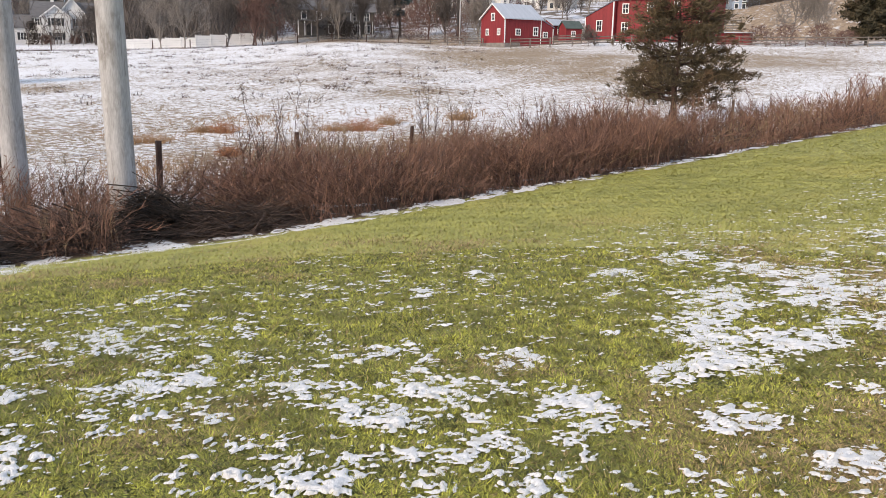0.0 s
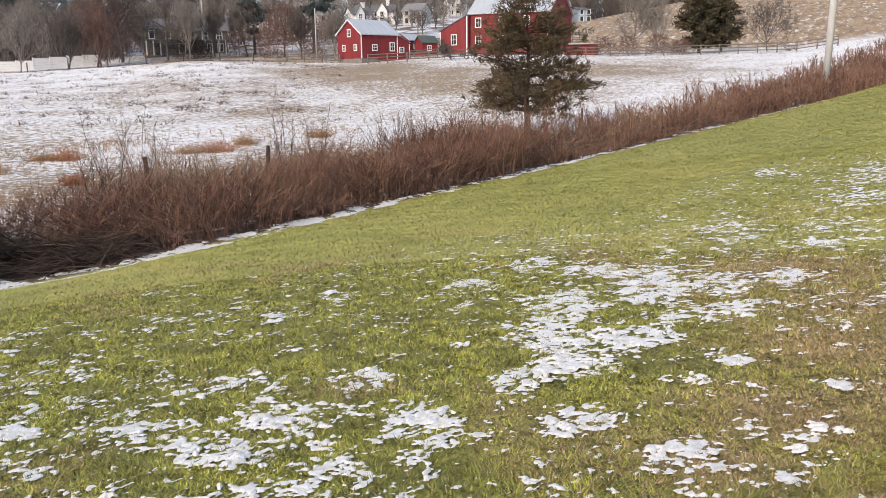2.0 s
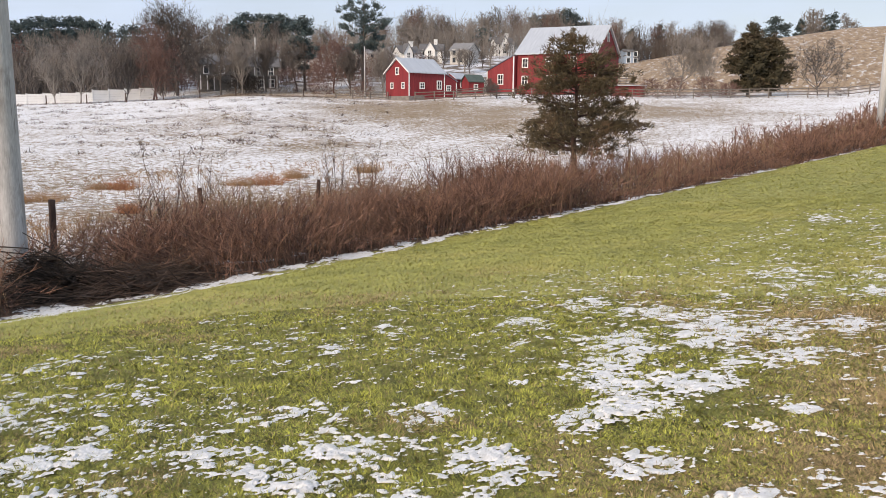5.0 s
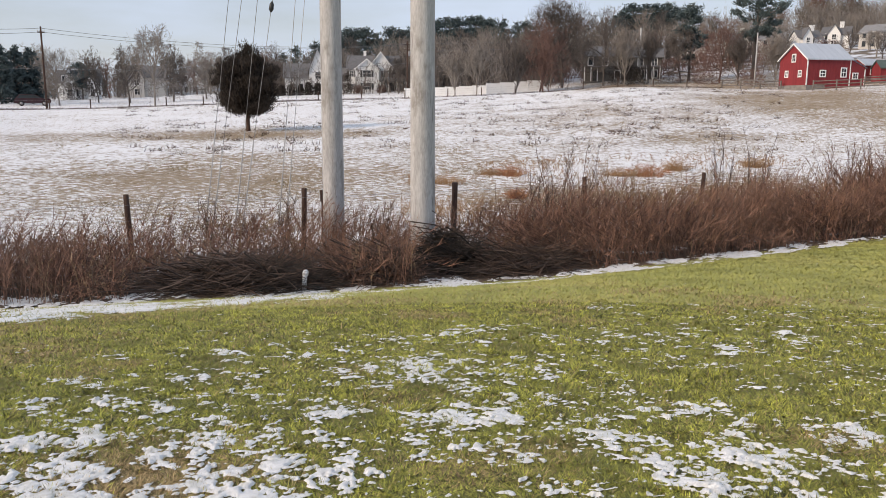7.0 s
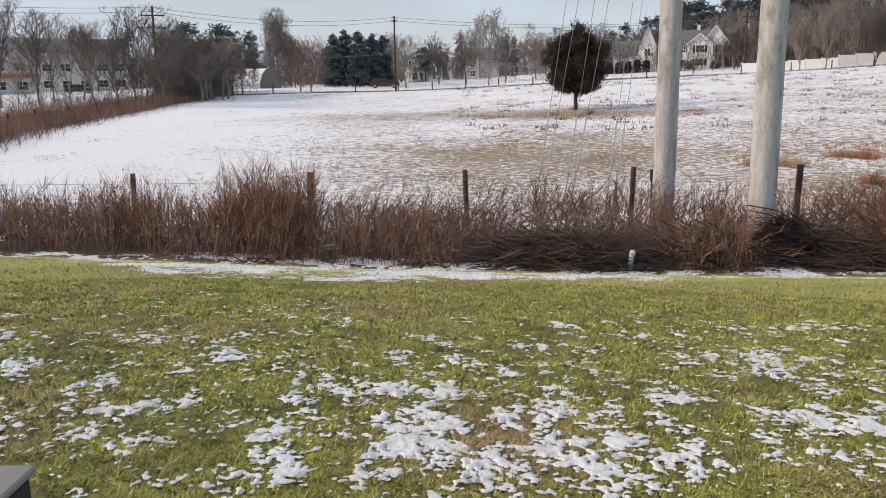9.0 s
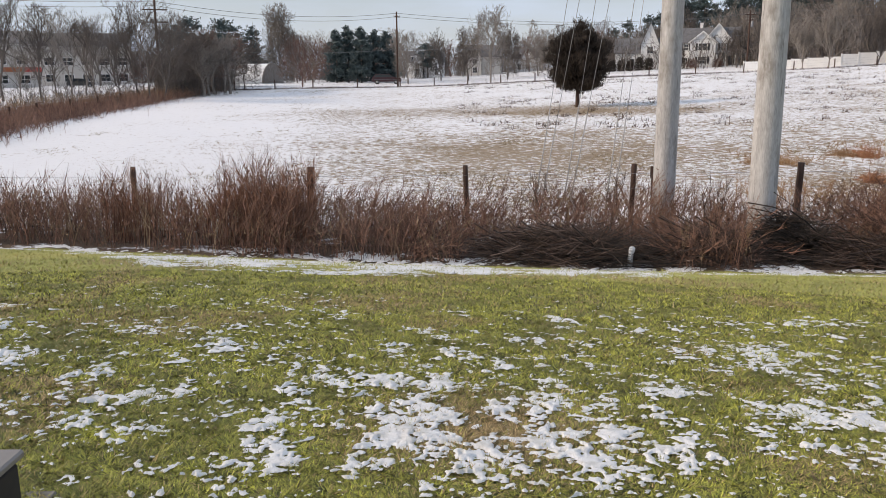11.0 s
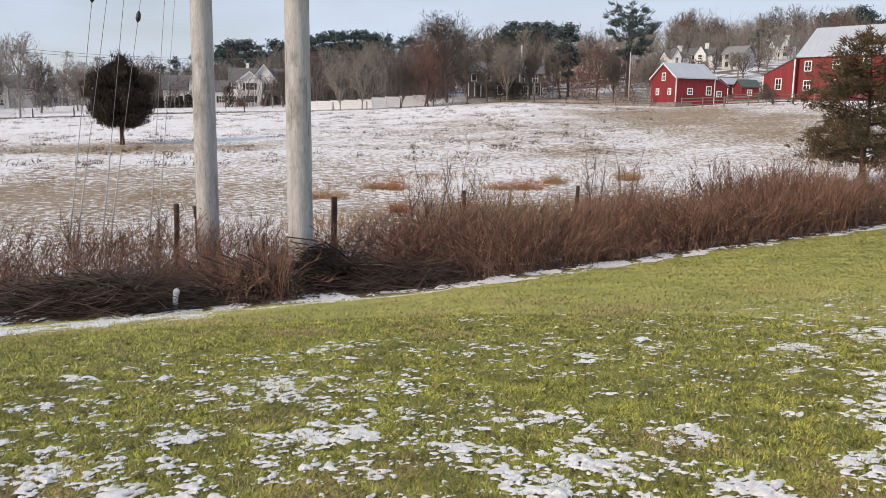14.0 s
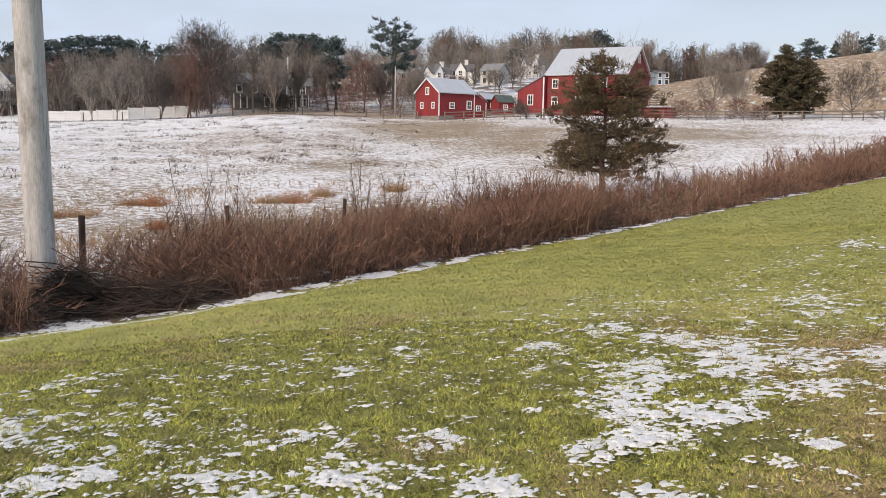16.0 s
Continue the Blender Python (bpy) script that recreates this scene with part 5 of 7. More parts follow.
def bare_tree(place, height, spread, seed, form="round", twigs=1100, bark=None, twig_mat=None, label="", group="", trunk=0.25, thick=1.0, name="bare_tree"):
    bark = bark or M_BARK
    (wv, wq), (tv, tt) = bare_mesh(height, spread, seed, form, twigs, trunk, thick)
    ob = thing(name, place, label or "leafless grey-brown deciduous tree on snowy ground", "tree", group)
    part("trunk", mesh_from("trunk", wv, wq, [bark], True), ob)
    part("crown", mesh_from("crown", tv, [tt], [twig_mat or bark]), ob)
    return ob


def placed(p, turn=0.0, size=1.0, tall=1.0):
    return Matrix.Translation(p) @ Matrix.Rotation(turn, 4, "Z") @ Matrix.Diagonal((size, size, size * tall, 1))


def evergreen(place, height, width, seed, mat, label, profile, limbs=70, sprays=9000, spray=0.22, trunk_h=0.1, droop=0.15, name="evergreen_tree", group="", fat=0.16, gap=0.0, bark=None, lobes=0, lobe=0.2, stout=0.020, lift=0.25):
    """Trunk, limbs and a crown of many small sprays. profile(t): half-width at height t, 0 to 1."""
    rng = np.random.default_rng(seed)
    ob = thing(name, place, label, "tree", group)
    k = 8
    f = np.linspace(0, 1, k)
    pts = np.stack([rng.normal(0, 0.012 * height, k) * f, rng.normal(0, 0.012 * height, k) * f, -0.1 + f * height * 0.97], 1)
    v, q = tubes(pts[None], (stout * height * (1.05 - f))[None], 8)
    t = trunk_h + (1 - trunk_h) * rng.random(limbs) ** 1.15
    a = rng.uniform(0, 2 * np.pi, limbs)
    ln = np.array([profile(x) for x in t]) * width * 0.5 * rng.uniform(0.72, 1.12, limbs)
    base = np.stack([np.interp(t, f, pts[:, 0]), np.interp(t, f, pts[:, 1]), t * height * 0.95], 1)
    g = np.array([0, 0.35, 0.7, 1.0])
    rise = rng.uniform(-0.1, 0.35, limbs)
    path = base[:, None, :] + np.stack([np.cos(a)[:, None] * ln[:, None] * g, np.sin(a)[:, None] * ln[:, None] * g,
                                        ln[:, None] * (rise[:, None] * g - droop * g ** 2)], -1)
    v2, q2 = tubes(path, (0.012 * ln + 0.008)[:, None] * np.array([1, 0.8, 0.5, 0.2]), 3)
    part("trunk", mesh_from("trunk", np.concatenate([v, v2]), [q, q2 + len(v)], [bark or M_BARK], True), ob)
    w = ln / ln.sum()
    i = rng.choice(limbs, sprays, p=w)
    s = rng.uniform(0.12 + gap, 1.03, sprays) ** 0.75
    seg = np.clip(np.searchsorted(g, s) - 1, 0, 2)
    h = np.clip((s - g[seg]) / (g[seg + 1] - g[seg]), 0, 1.1)[:, None]
    p = path[i, seg] * (1 - h) + path[i, seg + 1] * h
    p = p + rng.normal(0, 0.055, (sprays, 3)) * (width * np.array([0.75, 0.75, 0.55]))
    if lobes:
        core = p[:lobes]
        pick = rng.integers(0, lobes, sprays)
        size = lobe * rng.uniform(0.5, 1.5, lobes)[pick, None]
        p = core[pick] + rng.normal(0, 1, (sprays, 3)) * size * np.array([1.0, 1.0, 0.55])
        i = i[:lobes][pick]
    out = np.stack([np.cos(a[i]), np.sin(a[i]), np.full(sprays, lift)], 1) + rng.normal(0, 0.75, (sprays, 3))
    out /= np.linalg.norm(out, axis=1, keepdims=True)
    L = spray * rng.uniform(0.5, 1.4, (sprays, 1))
    v3, t3 = blades(p - out * L * 0.3, p + out * L, spray * fat * 1.35, rng)
    part("crown", mesh_from("crown", v3, [t3], [mat]), ob)
    return ob


def cone(t):
    return 1.05 * (1 - t) ** 0.75 * min(1, t * 8 + 0.35)


def open_cedar(t):
    return float(np.interp(t, [0.0, 0.15, 0.28, 0.45, 0.60, 0.75, 0.90, 1.0], [0.20, 0.55, 0.95, 0.90, 0.72, 0.52, 0.28, 0.06]))


def bushy(t):
    return float(np.interp(t, [0.0, 0.15, 0.20, 0.28, 0.42, 0.58, 0.72, 0.86, 1.0], [0.03, 0.10, 0.62, 0.94, 1.0, 0.86, 0.60, 0.34, 0.10]))


def dense(t):
    return (1 - t) ** 0.55 * min(1, 0.5 + t * 3)


def pine(t):
    return 0.15 if t < 0.35 else math.sin(math.pi * (t - 0.28) / 0.76) ** 0.8


# the open red cedar behind the hedge, the round one in the field, the pair by the far fence
evergreen(spot(15.1, 36.0), 6.6, 6.0, 21, M_CEDAR, "shaggy olive-brown red cedar with gaps and a bare trunk", open_cedar, 120, 30000, 0.15, 0.19, -0.02, "cedar_tree", fat=0.11, gap=0.13, lobes=950, lobe=0.125, stout=0.022, bark=M_POST, lift=0.8)
evergreen(spot(-33.85, 60.0), 6.0, 4.55, 22, M_CEDAR_DARK, "dense dark rounded cedar on a short forked trunk in the field", bushy, 200, 42000, 0.22, 0.20, -0.30, "cedar_tree", fat=0.09, lobes=1200, lobe=0.18, lift=1.6, bark=M_POST, stout=0.026)
evergreen(spot(26.2, 112.0), 9.4, 6.4, 23, M_CEDAR_MID, "broad dark cedar standing by a rail fence", open_cedar, 90, 8000, 0.42, 0.10, 0.1, "cedar_tree", fat=0.18)
evergreen(spot(27.6, 113.0), 8.2, 5.6, 24, M_CEDAR_MID, "broad dark cedar standing by a rail fence", open_cedar, 90, 7000, 0.42, 0.10, 0.1, "cedar_tree", fat=0.18)

# lone and roadside trees: bearing, distance, height, spread, form, bark
PALE, DARK, RED = 0, 1, 2
BARKS = [M_BARK_PALE, M_BARK, M_BARK_RED]
TREE_WORDS = ["leafless pale grey tree with upright branches", "leafless dark-limbed tree with fine twigs", "leafless tree with a haze of reddish twigs"]
TREES_WEST = [
    (-71.2, 95, reach(-71.2, 95, 0.095), 3.4, "tall", DARK), (-69.1, 92, reach(-69.1, 92, 0.084), 3.8, "tall", DARK), (-67.3, 96, reach(-67.3, 96, 0.08), 3.4, "tall", PALE),
    (-65.8, 84, reach(-65.8, 84, 0.075), 3.4, "tall", DARK), (-64.5, 90, reach(-64.5, 90, 0.07), 3.4, "vase", DARK), (-63.4, 80, reach(-63.4, 80, 0.086), 2.9, "tall", DARK),
    (-62.7, 78, reach(-62.7, 78, 0.092), 3.2, "tall", DARK), (-61.8, 82, reach(-61.8, 82, 0.08), 3.4, "tall", DARK), (-70.2, 104, reach(-70.2, 104, 0.068), 3.4, "vase", PALE),
    (-66.5, 105, reach(-66.5, 105, 0.07), 3.4, "tall", PALE), (-68.2, 100, reach(-68.2, 100, 0.062), 3.2, "round", DARK), (-72.6, 100, reach(-72.6, 100, 0.09), 3.4, "tall", DARK),
    (-74.0, 92, reach(-74.0, 92, 0.09), 3.6, "tall", PALE),
]
TREES_LANE = [
    (-60.6, 88, reach(-60.6, 88, 0.06), 4.2, "round", DARK), (-59.6, 90, reach(-59.6, 90, 0.062), 4.6, "round", DARK), (-58.6, 94, reach(-58.6, 94, 0.058), 4.4, "round", RED),
    (-57.6, 100, reach(-57.6, 100, 0.055), 4.0, "round", DARK), (-61.6, 86, reach(-61.6, 86, 0.048), 3.6, "round", DARK), (-63.0, 90, reach(-63.0, 90, 0.04), 3.4, "round", RED),
    (-56.6, 104, reach(-56.6, 104, 0.045), 3.2, "round", DARK),
]
TREES_ROAD = [
    (-52.7, 112, reach(-52.7, 112, 0.0515), 4.4, "low", RED), (-39.7, 116, reach(-39.7, 116, 0.083), 4.0, "round", PALE), (-43.1, 150, 7.4, 3.2, "round", DARK), (-41.2, 140, reach(-41.2, 140, 0.060), 3.4, "round", DARK),
    (-38.5, 140, reach(-38.5, 140, 0.0615), 3.4, "round", DARK), (-45.4, 130, 8.4, 3.4, "round", PALE), (-36.4, 150, reach(-36.4, 150, 0.0655), 4.8, "round", PALE), (-35.0, 152, reach(-35, 152, 0.060), 4.2, "round", DARK),
    (-54.0, 150, reach(-54, 150, 0.086), 4.2, "round", PALE), (-46.9, 150, 9.5, 3.6, "round", PALE), (-53.0, 150, 9.0, 3.6, "tall", PALE), (-23.4, 140, 6.8, 2.8, "vase", DARK),
]
TREES_FARM = [
    (-18.0, 118, 8.2, 3.6, "vase", PALE), (-19.5, 120, 7.6, 3.2, "vase", PALE), (-15.3, 122, 8.0, 3.2, "vase", DARK), (-13.4, 122, 8.4, 2.9, "vase", RED),
    (-12.1, 130, reach(-12.1, 130, 0.1225), 6.4, "round", DARK), (-13.6, 124, reach(-13.6, 124, 0.098), 4.8, "round", RED), (-9.3, 126, reach(-9.3, 126, 0.109), 5.0, "round", DARK), (-7.9, 124, 8.4, 3.2, "vase", PALE), (-1.75, 130, reach(-1.75, 130, 0.094), 4.6, "round", RED),
    (-4.2, 131, 8.4, 3.2, "round", DARK), (-6.3, 130, 8.0, 2.8, "vase", DARK), (-0.6, 127, 7.4, 2.8, "vase", DARK), (1.6, 126, 7.0, 2.8, "vase", PALE),
    (21.9, 118, 9.2, 3.4, "round", PALE), (23.4, 117, 8.4, 3.8, "vase", PALE), (29.9, 310, reach(29.9, 310, 0.1165), 5.0, "round", PALE), (31.9, 312, reach(31.9, 312, 0.108), 5.0, "round", PALE), (30.4, 112, 7.0, 4.2, "low", DARK), (9.2, 104, 2.6, 1.7, "low", DARK),
]
for _i, (_b, _r, _h, _s, _f, _k) in enumerate(TREES_WEST + TREES_LANE + TREES_ROAD + TREES_FARM):
    bare_tree(spot(_b, _r), _h, _s, 500 + _i, _f, 2000 if _h > 12 else 860 if _b > -61 else 330, BARKS[_k], None, TREE_WORDS[_k] + " beside snowy pasture", "roadside trees", thick=0.0095 * _r if _k != PALE else 0.0085 * _r)

# far woods: a few kinds, set many times
_kinds = (("round", DARK, 11, 4.6), ("tall", PALE, 12.5, 3.6), ("round", RED, 10, 4.4), ("vase", PALE, 11.5, 4.2), ("tall", DARK, 13.5, 3.8), ("vase", DARK, 11, 4.2))
_rng = np.random.default_rng(77)
_protos = {}


def wood_tree(bearing, dist, k, rise):
    p = spot(bearing, dist)
    f, bk, h, s = _kinds[k]
    tall = max(reach(bearing, dist, rise), 3.5) / h
    m = placed(p, _rng.uniform(0, 6.28), tall ** 0.6, tall ** 0.4)
    if k not in _protos:
        _protos[k] = bare_tree(p, h, s, 700 + k, f, 170, BARKS[bk], None, TREE_WORDS[bk] + " in far woods", "far woodland trees", thick=1.5)
        _protos[k].matrix_basis = m
    else:
        o = copy_thing(_protos[k], m)
        o.matrix_basis = m


# bearings, distances, how many, and how far their tops rise above eye level
for _b0, _b1, _r0, _r1, _n, _lo, _hi in ((-22.5, -12, 148, 172, 28, 0.060, 0.088), (-27, -22, 176, 205, 9, 0.062, 0.082), (-21, -12, 176, 215, 14, 0.078, 0.092), (-12, 2, 150, 185, 18, 0.070, 0.092), (-12, 2, 215, 245, 26, 0.090, 0.112), (2, 11, 212, 230, 12, 0.085, 0.112), (-0.5, 9.5, 162, 184, 17, 0.052, 0.086),
                                         (2, 18, 228, 265, 52, 0.104, 0.129), (14, 25, 215, 262, 34, 0.086, 0.114), (-61, -57, 86, 110, 8, 0.030, 0.055), (-54, -47, 152, 190, 14, 0.035, 0.058), (-45, -27, 190, 240, 26, 0.038, 0.060),
                                         (-74, -58, 160, 215, 7, 0.045, 0.070), (-33, -26, 172, 215, 14, 0.045, 0.068)):
    for _i in range(_n):
        wood_tree(_rng.uniform(_b0, _b1), _rng.uniform(_r0, _r1), int(_rng.integers(0, 6)), _rng.uniform(_lo, _hi))

# evergreens on the skyline: bearing, distance, rise of the top, kind
_pine_proto = evergreen(spot(-18.4, 226), reach(-18.4, 226, 0.1), 9.0, 61, M_NEEDLE, "dark green pine on the wooded skyline", pine, 46, 4000, 0.46, 0.32, 0.0, "pine_tree", "skyline evergreens", fat=0.30, lobes=170, lobe=0.50)
_fir_proto = evergreen(spot(-16.15, 215), reach(-16.15, 215, 0.104), 6.0, 62, M_NEEDLE, "dark pointed fir on the wooded skyline", cone, 60, 3600, 0.46, 0.08, 0.15, "fir_tree", "skyline evergreens", fat=0.24, lobes=160, lobe=0.4)
_dense_proto = evergreen(spot(-48.6, 138), reach(-48.6, 138, 0.061), 5.2, 65, M_NEEDLE, "dense dark evergreen reaching to the ground", dense, 80, 6000, 0.36, 0.06, 0.1, "evergreen_tree", "skyline evergreens", fat=0.26)
_heights = (reach(-18.4, 226, 0.1), reach(-16.15, 215, 0.104), reach(-48.6, 138, 0.061))
EVERGREENS_WEST = [
    (-60.07, 150, 0.070, 0), (-57.8, 152, 0.068, 0), (-55.8, 152, 0.068, 1), (-58.8, 102, 0.020, 2), (-50.3, 140, 0.058, 2), (-49.5, 142, 0.063, 2), (-47.7, 140, 0.058, 2), (-46.9, 142, 0.056, 2),
    (-44.0, 185, 0.040, 0), (-73.5, 120, 0.085, 0),
]
EVERGREENS_RIDGE = [
    (-22.2, 225, 0.090, 0), (-21.4, 228, 0.093, 0), (-20.6, 224, 0.096, 0), (-19.9, 228, 0.099, 0), (-19.2, 222, 0.099, 0), (-17.7, 226, 0.101, 0), (-17.0, 224, 0.098, 0), (-15.2, 215, 0.099, 1),
    (-14.6, 222, 0.094, 0), (-23.2, 222, 0.084, 0), (-23.9, 222, 0.087, 0), (-24.8, 224, 0.083, 1), (-25.6, 222, 0.086, 0), (-26.3, 226, 0.084, 0), (-26.9, 224, 0.086, 0), (-27.6, 226, 0.080, 1),
    (-28.4, 226, 0.077, 1), (-29.1, 228, 0.075, 1), (-30.4, 228, 0.069, 1), (-31.2, 230, 0.060, 1),
]
EVERGREENS_EAST = [
    (-7.5, 236, 0.113, 0), (-6.6, 238, 0.112, 0), (-6.0, 235, 0.112, 0), (-5.2, 238, 0.1135, 0), (-4.6, 240, 0.108, 0), (-8.2, 232, 0.106, 0), (12.0, 255, 0.122, 1), (12.8, 256, 0.116, 0),
    (14.2, 252, 0.123, 0), (14.9, 254, 0.117, 0), (8.6, 226, 0.101, 0), (20.4, 250, 0.108, 1), (18.6, 250, 0.104, 1), (17.2, 240, 0.102, 1), (27.65, 310, 0.109, 0), (29.1, 312, 0.106, 2),
    (30.5, 314, 0.113, 1), (31.0, 315, 0.1165, 1), (24.2, 255, 0.100, 1),
]
for _b, _r, _e, _k in EVERGREENS_WEST + EVERGREENS_RIDGE + EVERGREENS_EAST:
    _q = reach(_b, _r, _e) / _heights[_k]
    _m = placed(spot(_b, _r), _rng.uniform(0, 6.28), _q ** 0.7, _q ** 0.3)
    _o = copy_thing((_pine_proto, _fir_proto, _dense_proto)[_k], _m)
    _o.matrix_basis = _m
# the tall white pines by the farmhouse
evergreen(spot(0.3, 136), reach(0.3, 136, 0.1346), 9.0, 63, M_NEEDLE, "tall open white pine with a long bare trunk", pine, 46, 5200, 0.5, 0.42, -0.30, "pine_tree", fat=0.11, lobes=170, lobe=0.26, stout=0.026, lift=0.9)
evergreen(spot(-3.7, 134), reach(-3.7, 134, 0.114), 5.4, 64, M_NEEDLE, "dark open pine beside the farmhouse", pine, 40, 3400, 0.5, 0.30, -0.1, "pine_tree", fat=0.14, lobes=170, lobe=0.30)


def shrub(place, height, width, seed, mat, label, name="shrub"):
    rng = np.random.default_rng(seed)
    n = 900 if mat is not M_BARK_RED else 520
    a, c = rng.uniform(0, 2 * np.pi, n), rng.random(n) ** 0.5 * rng.uniform(0.7, 1.3, n)
    z = rng.random(n)
    rad = width * 0.5 * np.sqrt(np.maximum(1 - (z * 1.25 - 0.35) ** 2, 0.02)) * c
    p = np.stack([np.cos(a) * rad, np.sin(a) * rad, z * height], 1)
    d = rng.normal(0, 1, (n, 3)) + np.stack([np.cos(a), np.sin(a), np.full(n, 0.7)], 1)
    d /= np.linalg.norm(d, axis=1, keepdims=True)
    v, t = blades(p - d * 0.05, p + d * (0.3 if mat is not M_BARK_RED else 0.7) * rng.uniform(0.5, 1.2, (n, 1)), 0.06 if mat is not M_BARK_RED else 0.035, rng)
    ob = new(name, mesh_from(name, v, [t], [mat]))
    ob.matrix_basis = Matrix.Translation(place)
    return tagged(ob, label, "shrub")


for _i, (_b, _r, _h, _w, _m) in enumerate(((-31.4, 148, 1.9, 1.4, 0), (-30.8, 148, 1.8, 1.4, 0), (-30.2, 148, 1.7, 1.3, 0), (-29.6, 148, 2.2, 1.5, 0), (-29.0, 148, 2.0, 1.6, 0), (-27.0, 147, 3.6, 1.8, 0), (-44.6, 178, 3.2, 3.2, 0),
                                            (-8.0, 127, 3.2, 4.5, 0), (-4.9, 130, 3.6, 4.2, 1), (-7.2, 127, 2.6, 3.4, 0), (-26.2, 147, 1.4, 1.6, 1), (-24.6, 147, 1.2, 1.4, 1), (20.0, 111, 2.2, 3.4, 1), (21.6, 110, 2.4, 3.2, 1), (23.6, 111, 2.4, 3.4, 1), (25.0, 110, 1.7, 2.6, 1), (-2.6, 128, 2.2, 4.5, 1), (0.2, 126, 2.2, 4.2, 1))):
    shrub(spot(_b, _r), _h, _w, 900 + _i, (M_CEDAR_DARK, M_BARK_RED)[_m], ("dark clipped evergreen shrub", "leafless brown twiggy shrub")[_m] + " on snowy ground")


# ---------------------------------------------------------------- buildings
def gable_roof(name, x0, x1, y0, y1, eave, ridge, mat, over=0.25, thick=0.14, ridge_y=None):
    """A roof of two slabs whose ridge runs along x."""
    ry = (y0 + y1) / 2 if ridge_y is None else ridge_y
    bm = bmesh.new()
    for ya, side in ((y0, -1), (y1, 1)):
        d = abs(ry - ya)
        fall = (ridge - eave) / d
        ye, ze = ya + side * over, eave - fall * over
        v = [bm.verts.new(c) for c in ((x0 - over, ye, ze), (x1 + over, ye, ze), (x1 + over, ry, ridge), (x0 - over, ry, ridge),
                                       (x0 - over, ye, ze + thick), (x1 + over, ye, ze + thick), (x1 + over, ry, ridge + thick), (x0 - over, ry, ridge + thick))]
        for f in ((0, 1, 2, 3), (7, 6, 5, 4), (0, 4, 5, 1), (1, 5, 6, 2), (3, 2, 6, 7), (0, 3, 7, 4)):
            bm.faces.new([v[i] for i in f])
    bmesh.ops.recalc_face_normals(bm, faces=bm.faces)
    return bm_mesh(name, bm, mat)


def gable_walls(name, x0, x1, y0, y1, eave, ridge, mat, ridge_y=None, base=-0.8):
    ry = (y0 + y1) / 2 if ridge_y is None else ridge_y
    bm = bmesh.new()
    prof = [(y0, base), (y1, base), (y1, eave), (ry, ridge), (y0, eave)]
    a = [bm.verts.new((x0, y, z)) for y, z in prof]
    b = [bm.verts.new((x1, y, z)) for y, z in prof]
    bm.faces.new(a), bm.faces.new(b[::-1])
    for i in range(5):
        bm.faces.new((a[i], b[i], b[(i + 1) % 5], a[(i + 1) % 5]))
    bmesh.ops.recalc_face_normals(bm, faces=bm.faces)
    return bm_mesh(name, bm, mat)


def facing(side, at):
    """The pose of a wall plane: side 'front' looks to -y, 'left' to -x, 'right' to +x; at: the wall's coordinate."""
    if side == "front":
        return Matrix.Translation((0, at, 0))
    if side == "left":
        return Matrix.Translation((at, 0, 0)) @ Matrix.Rotation(radians(-90), 4, "Z")
    return Matrix.Translation((at, 0, 0)) @ Matrix.Rotation(radians(90), 4, "Z")


def window(parent, plane, x, z, w, h, trim=None, shutters=False, cross=True, label=""):
    """A framed window: casing, panes and glazing bars, shutters. x, z: its middle on the wall plane."""
    trim = trim or M_WHITE
    win = new("window")
    win.parent = parent
    win.matrix_basis = plane @ Matrix.Translation((x, 0, z))
    tagged(win, label)
    bm = bmesh.new()
    t = 0.12
    box_into(bm, -w / 2 - t, -w / 2, -0.06, 0.05, -h / 2 - t, h / 2 + t)
    box_into(bm, w / 2, w / 2 + t, -0.06, 0.05, -h / 2 - t, h / 2 + t)
    box_into(bm, -w / 2, w / 2, -0.06, 0.05, h / 2, h / 2 + t)
    box_into(bm, -w / 2, w / 2, -0.07, 0.05, -h / 2 - t, -h / 2)
    if cross:
        box_into(bm, -0.03, 0.03, -0.035, 0.0, -h / 2, h / 2)
        box_into(bm, -w / 2, -0.03, -0.035, 0.0, -0.03, 0.03)
        box_into(bm, 0.03, w / 2, -0.035, 0.0, -0.03, 0.03)
    part("window_frame", bm_mesh("window_frame", bm, trim), win)
    part("pane", box("pane", -w / 2, w / 2, -0.02, 0.01, -h / 2, h / 2, M_GLASS), win, "dark glass pane")
    if shutters:
        for sx in (-1, 1):
            c = sx * (w / 2 + t + 0.21)
            part("shutter", box("shutter", c - 0.2, c + 0.2, -0.05, 0.0, -h / 2 - 0.05, h / 2 + 0.05, M_TRIM_DARK), win, "dark louvred shutter")
    return win


def boards(parent, name, x0, x1, y, z0, z1, mat, step_w=0.28):
    """Narrow battens on a boarded wall front."""
    bm = bmesh.new()
    n = int((x1 - x0) / step_w)
    for i in range(1, n):
        c = x0 + (x1 - x0) * i / n
        box_into(bm, c - 0.018, c + 0.018, y - 0.02, y, z0, z1)
    return part(name, bm_mesh(name, bm, mat), parent)


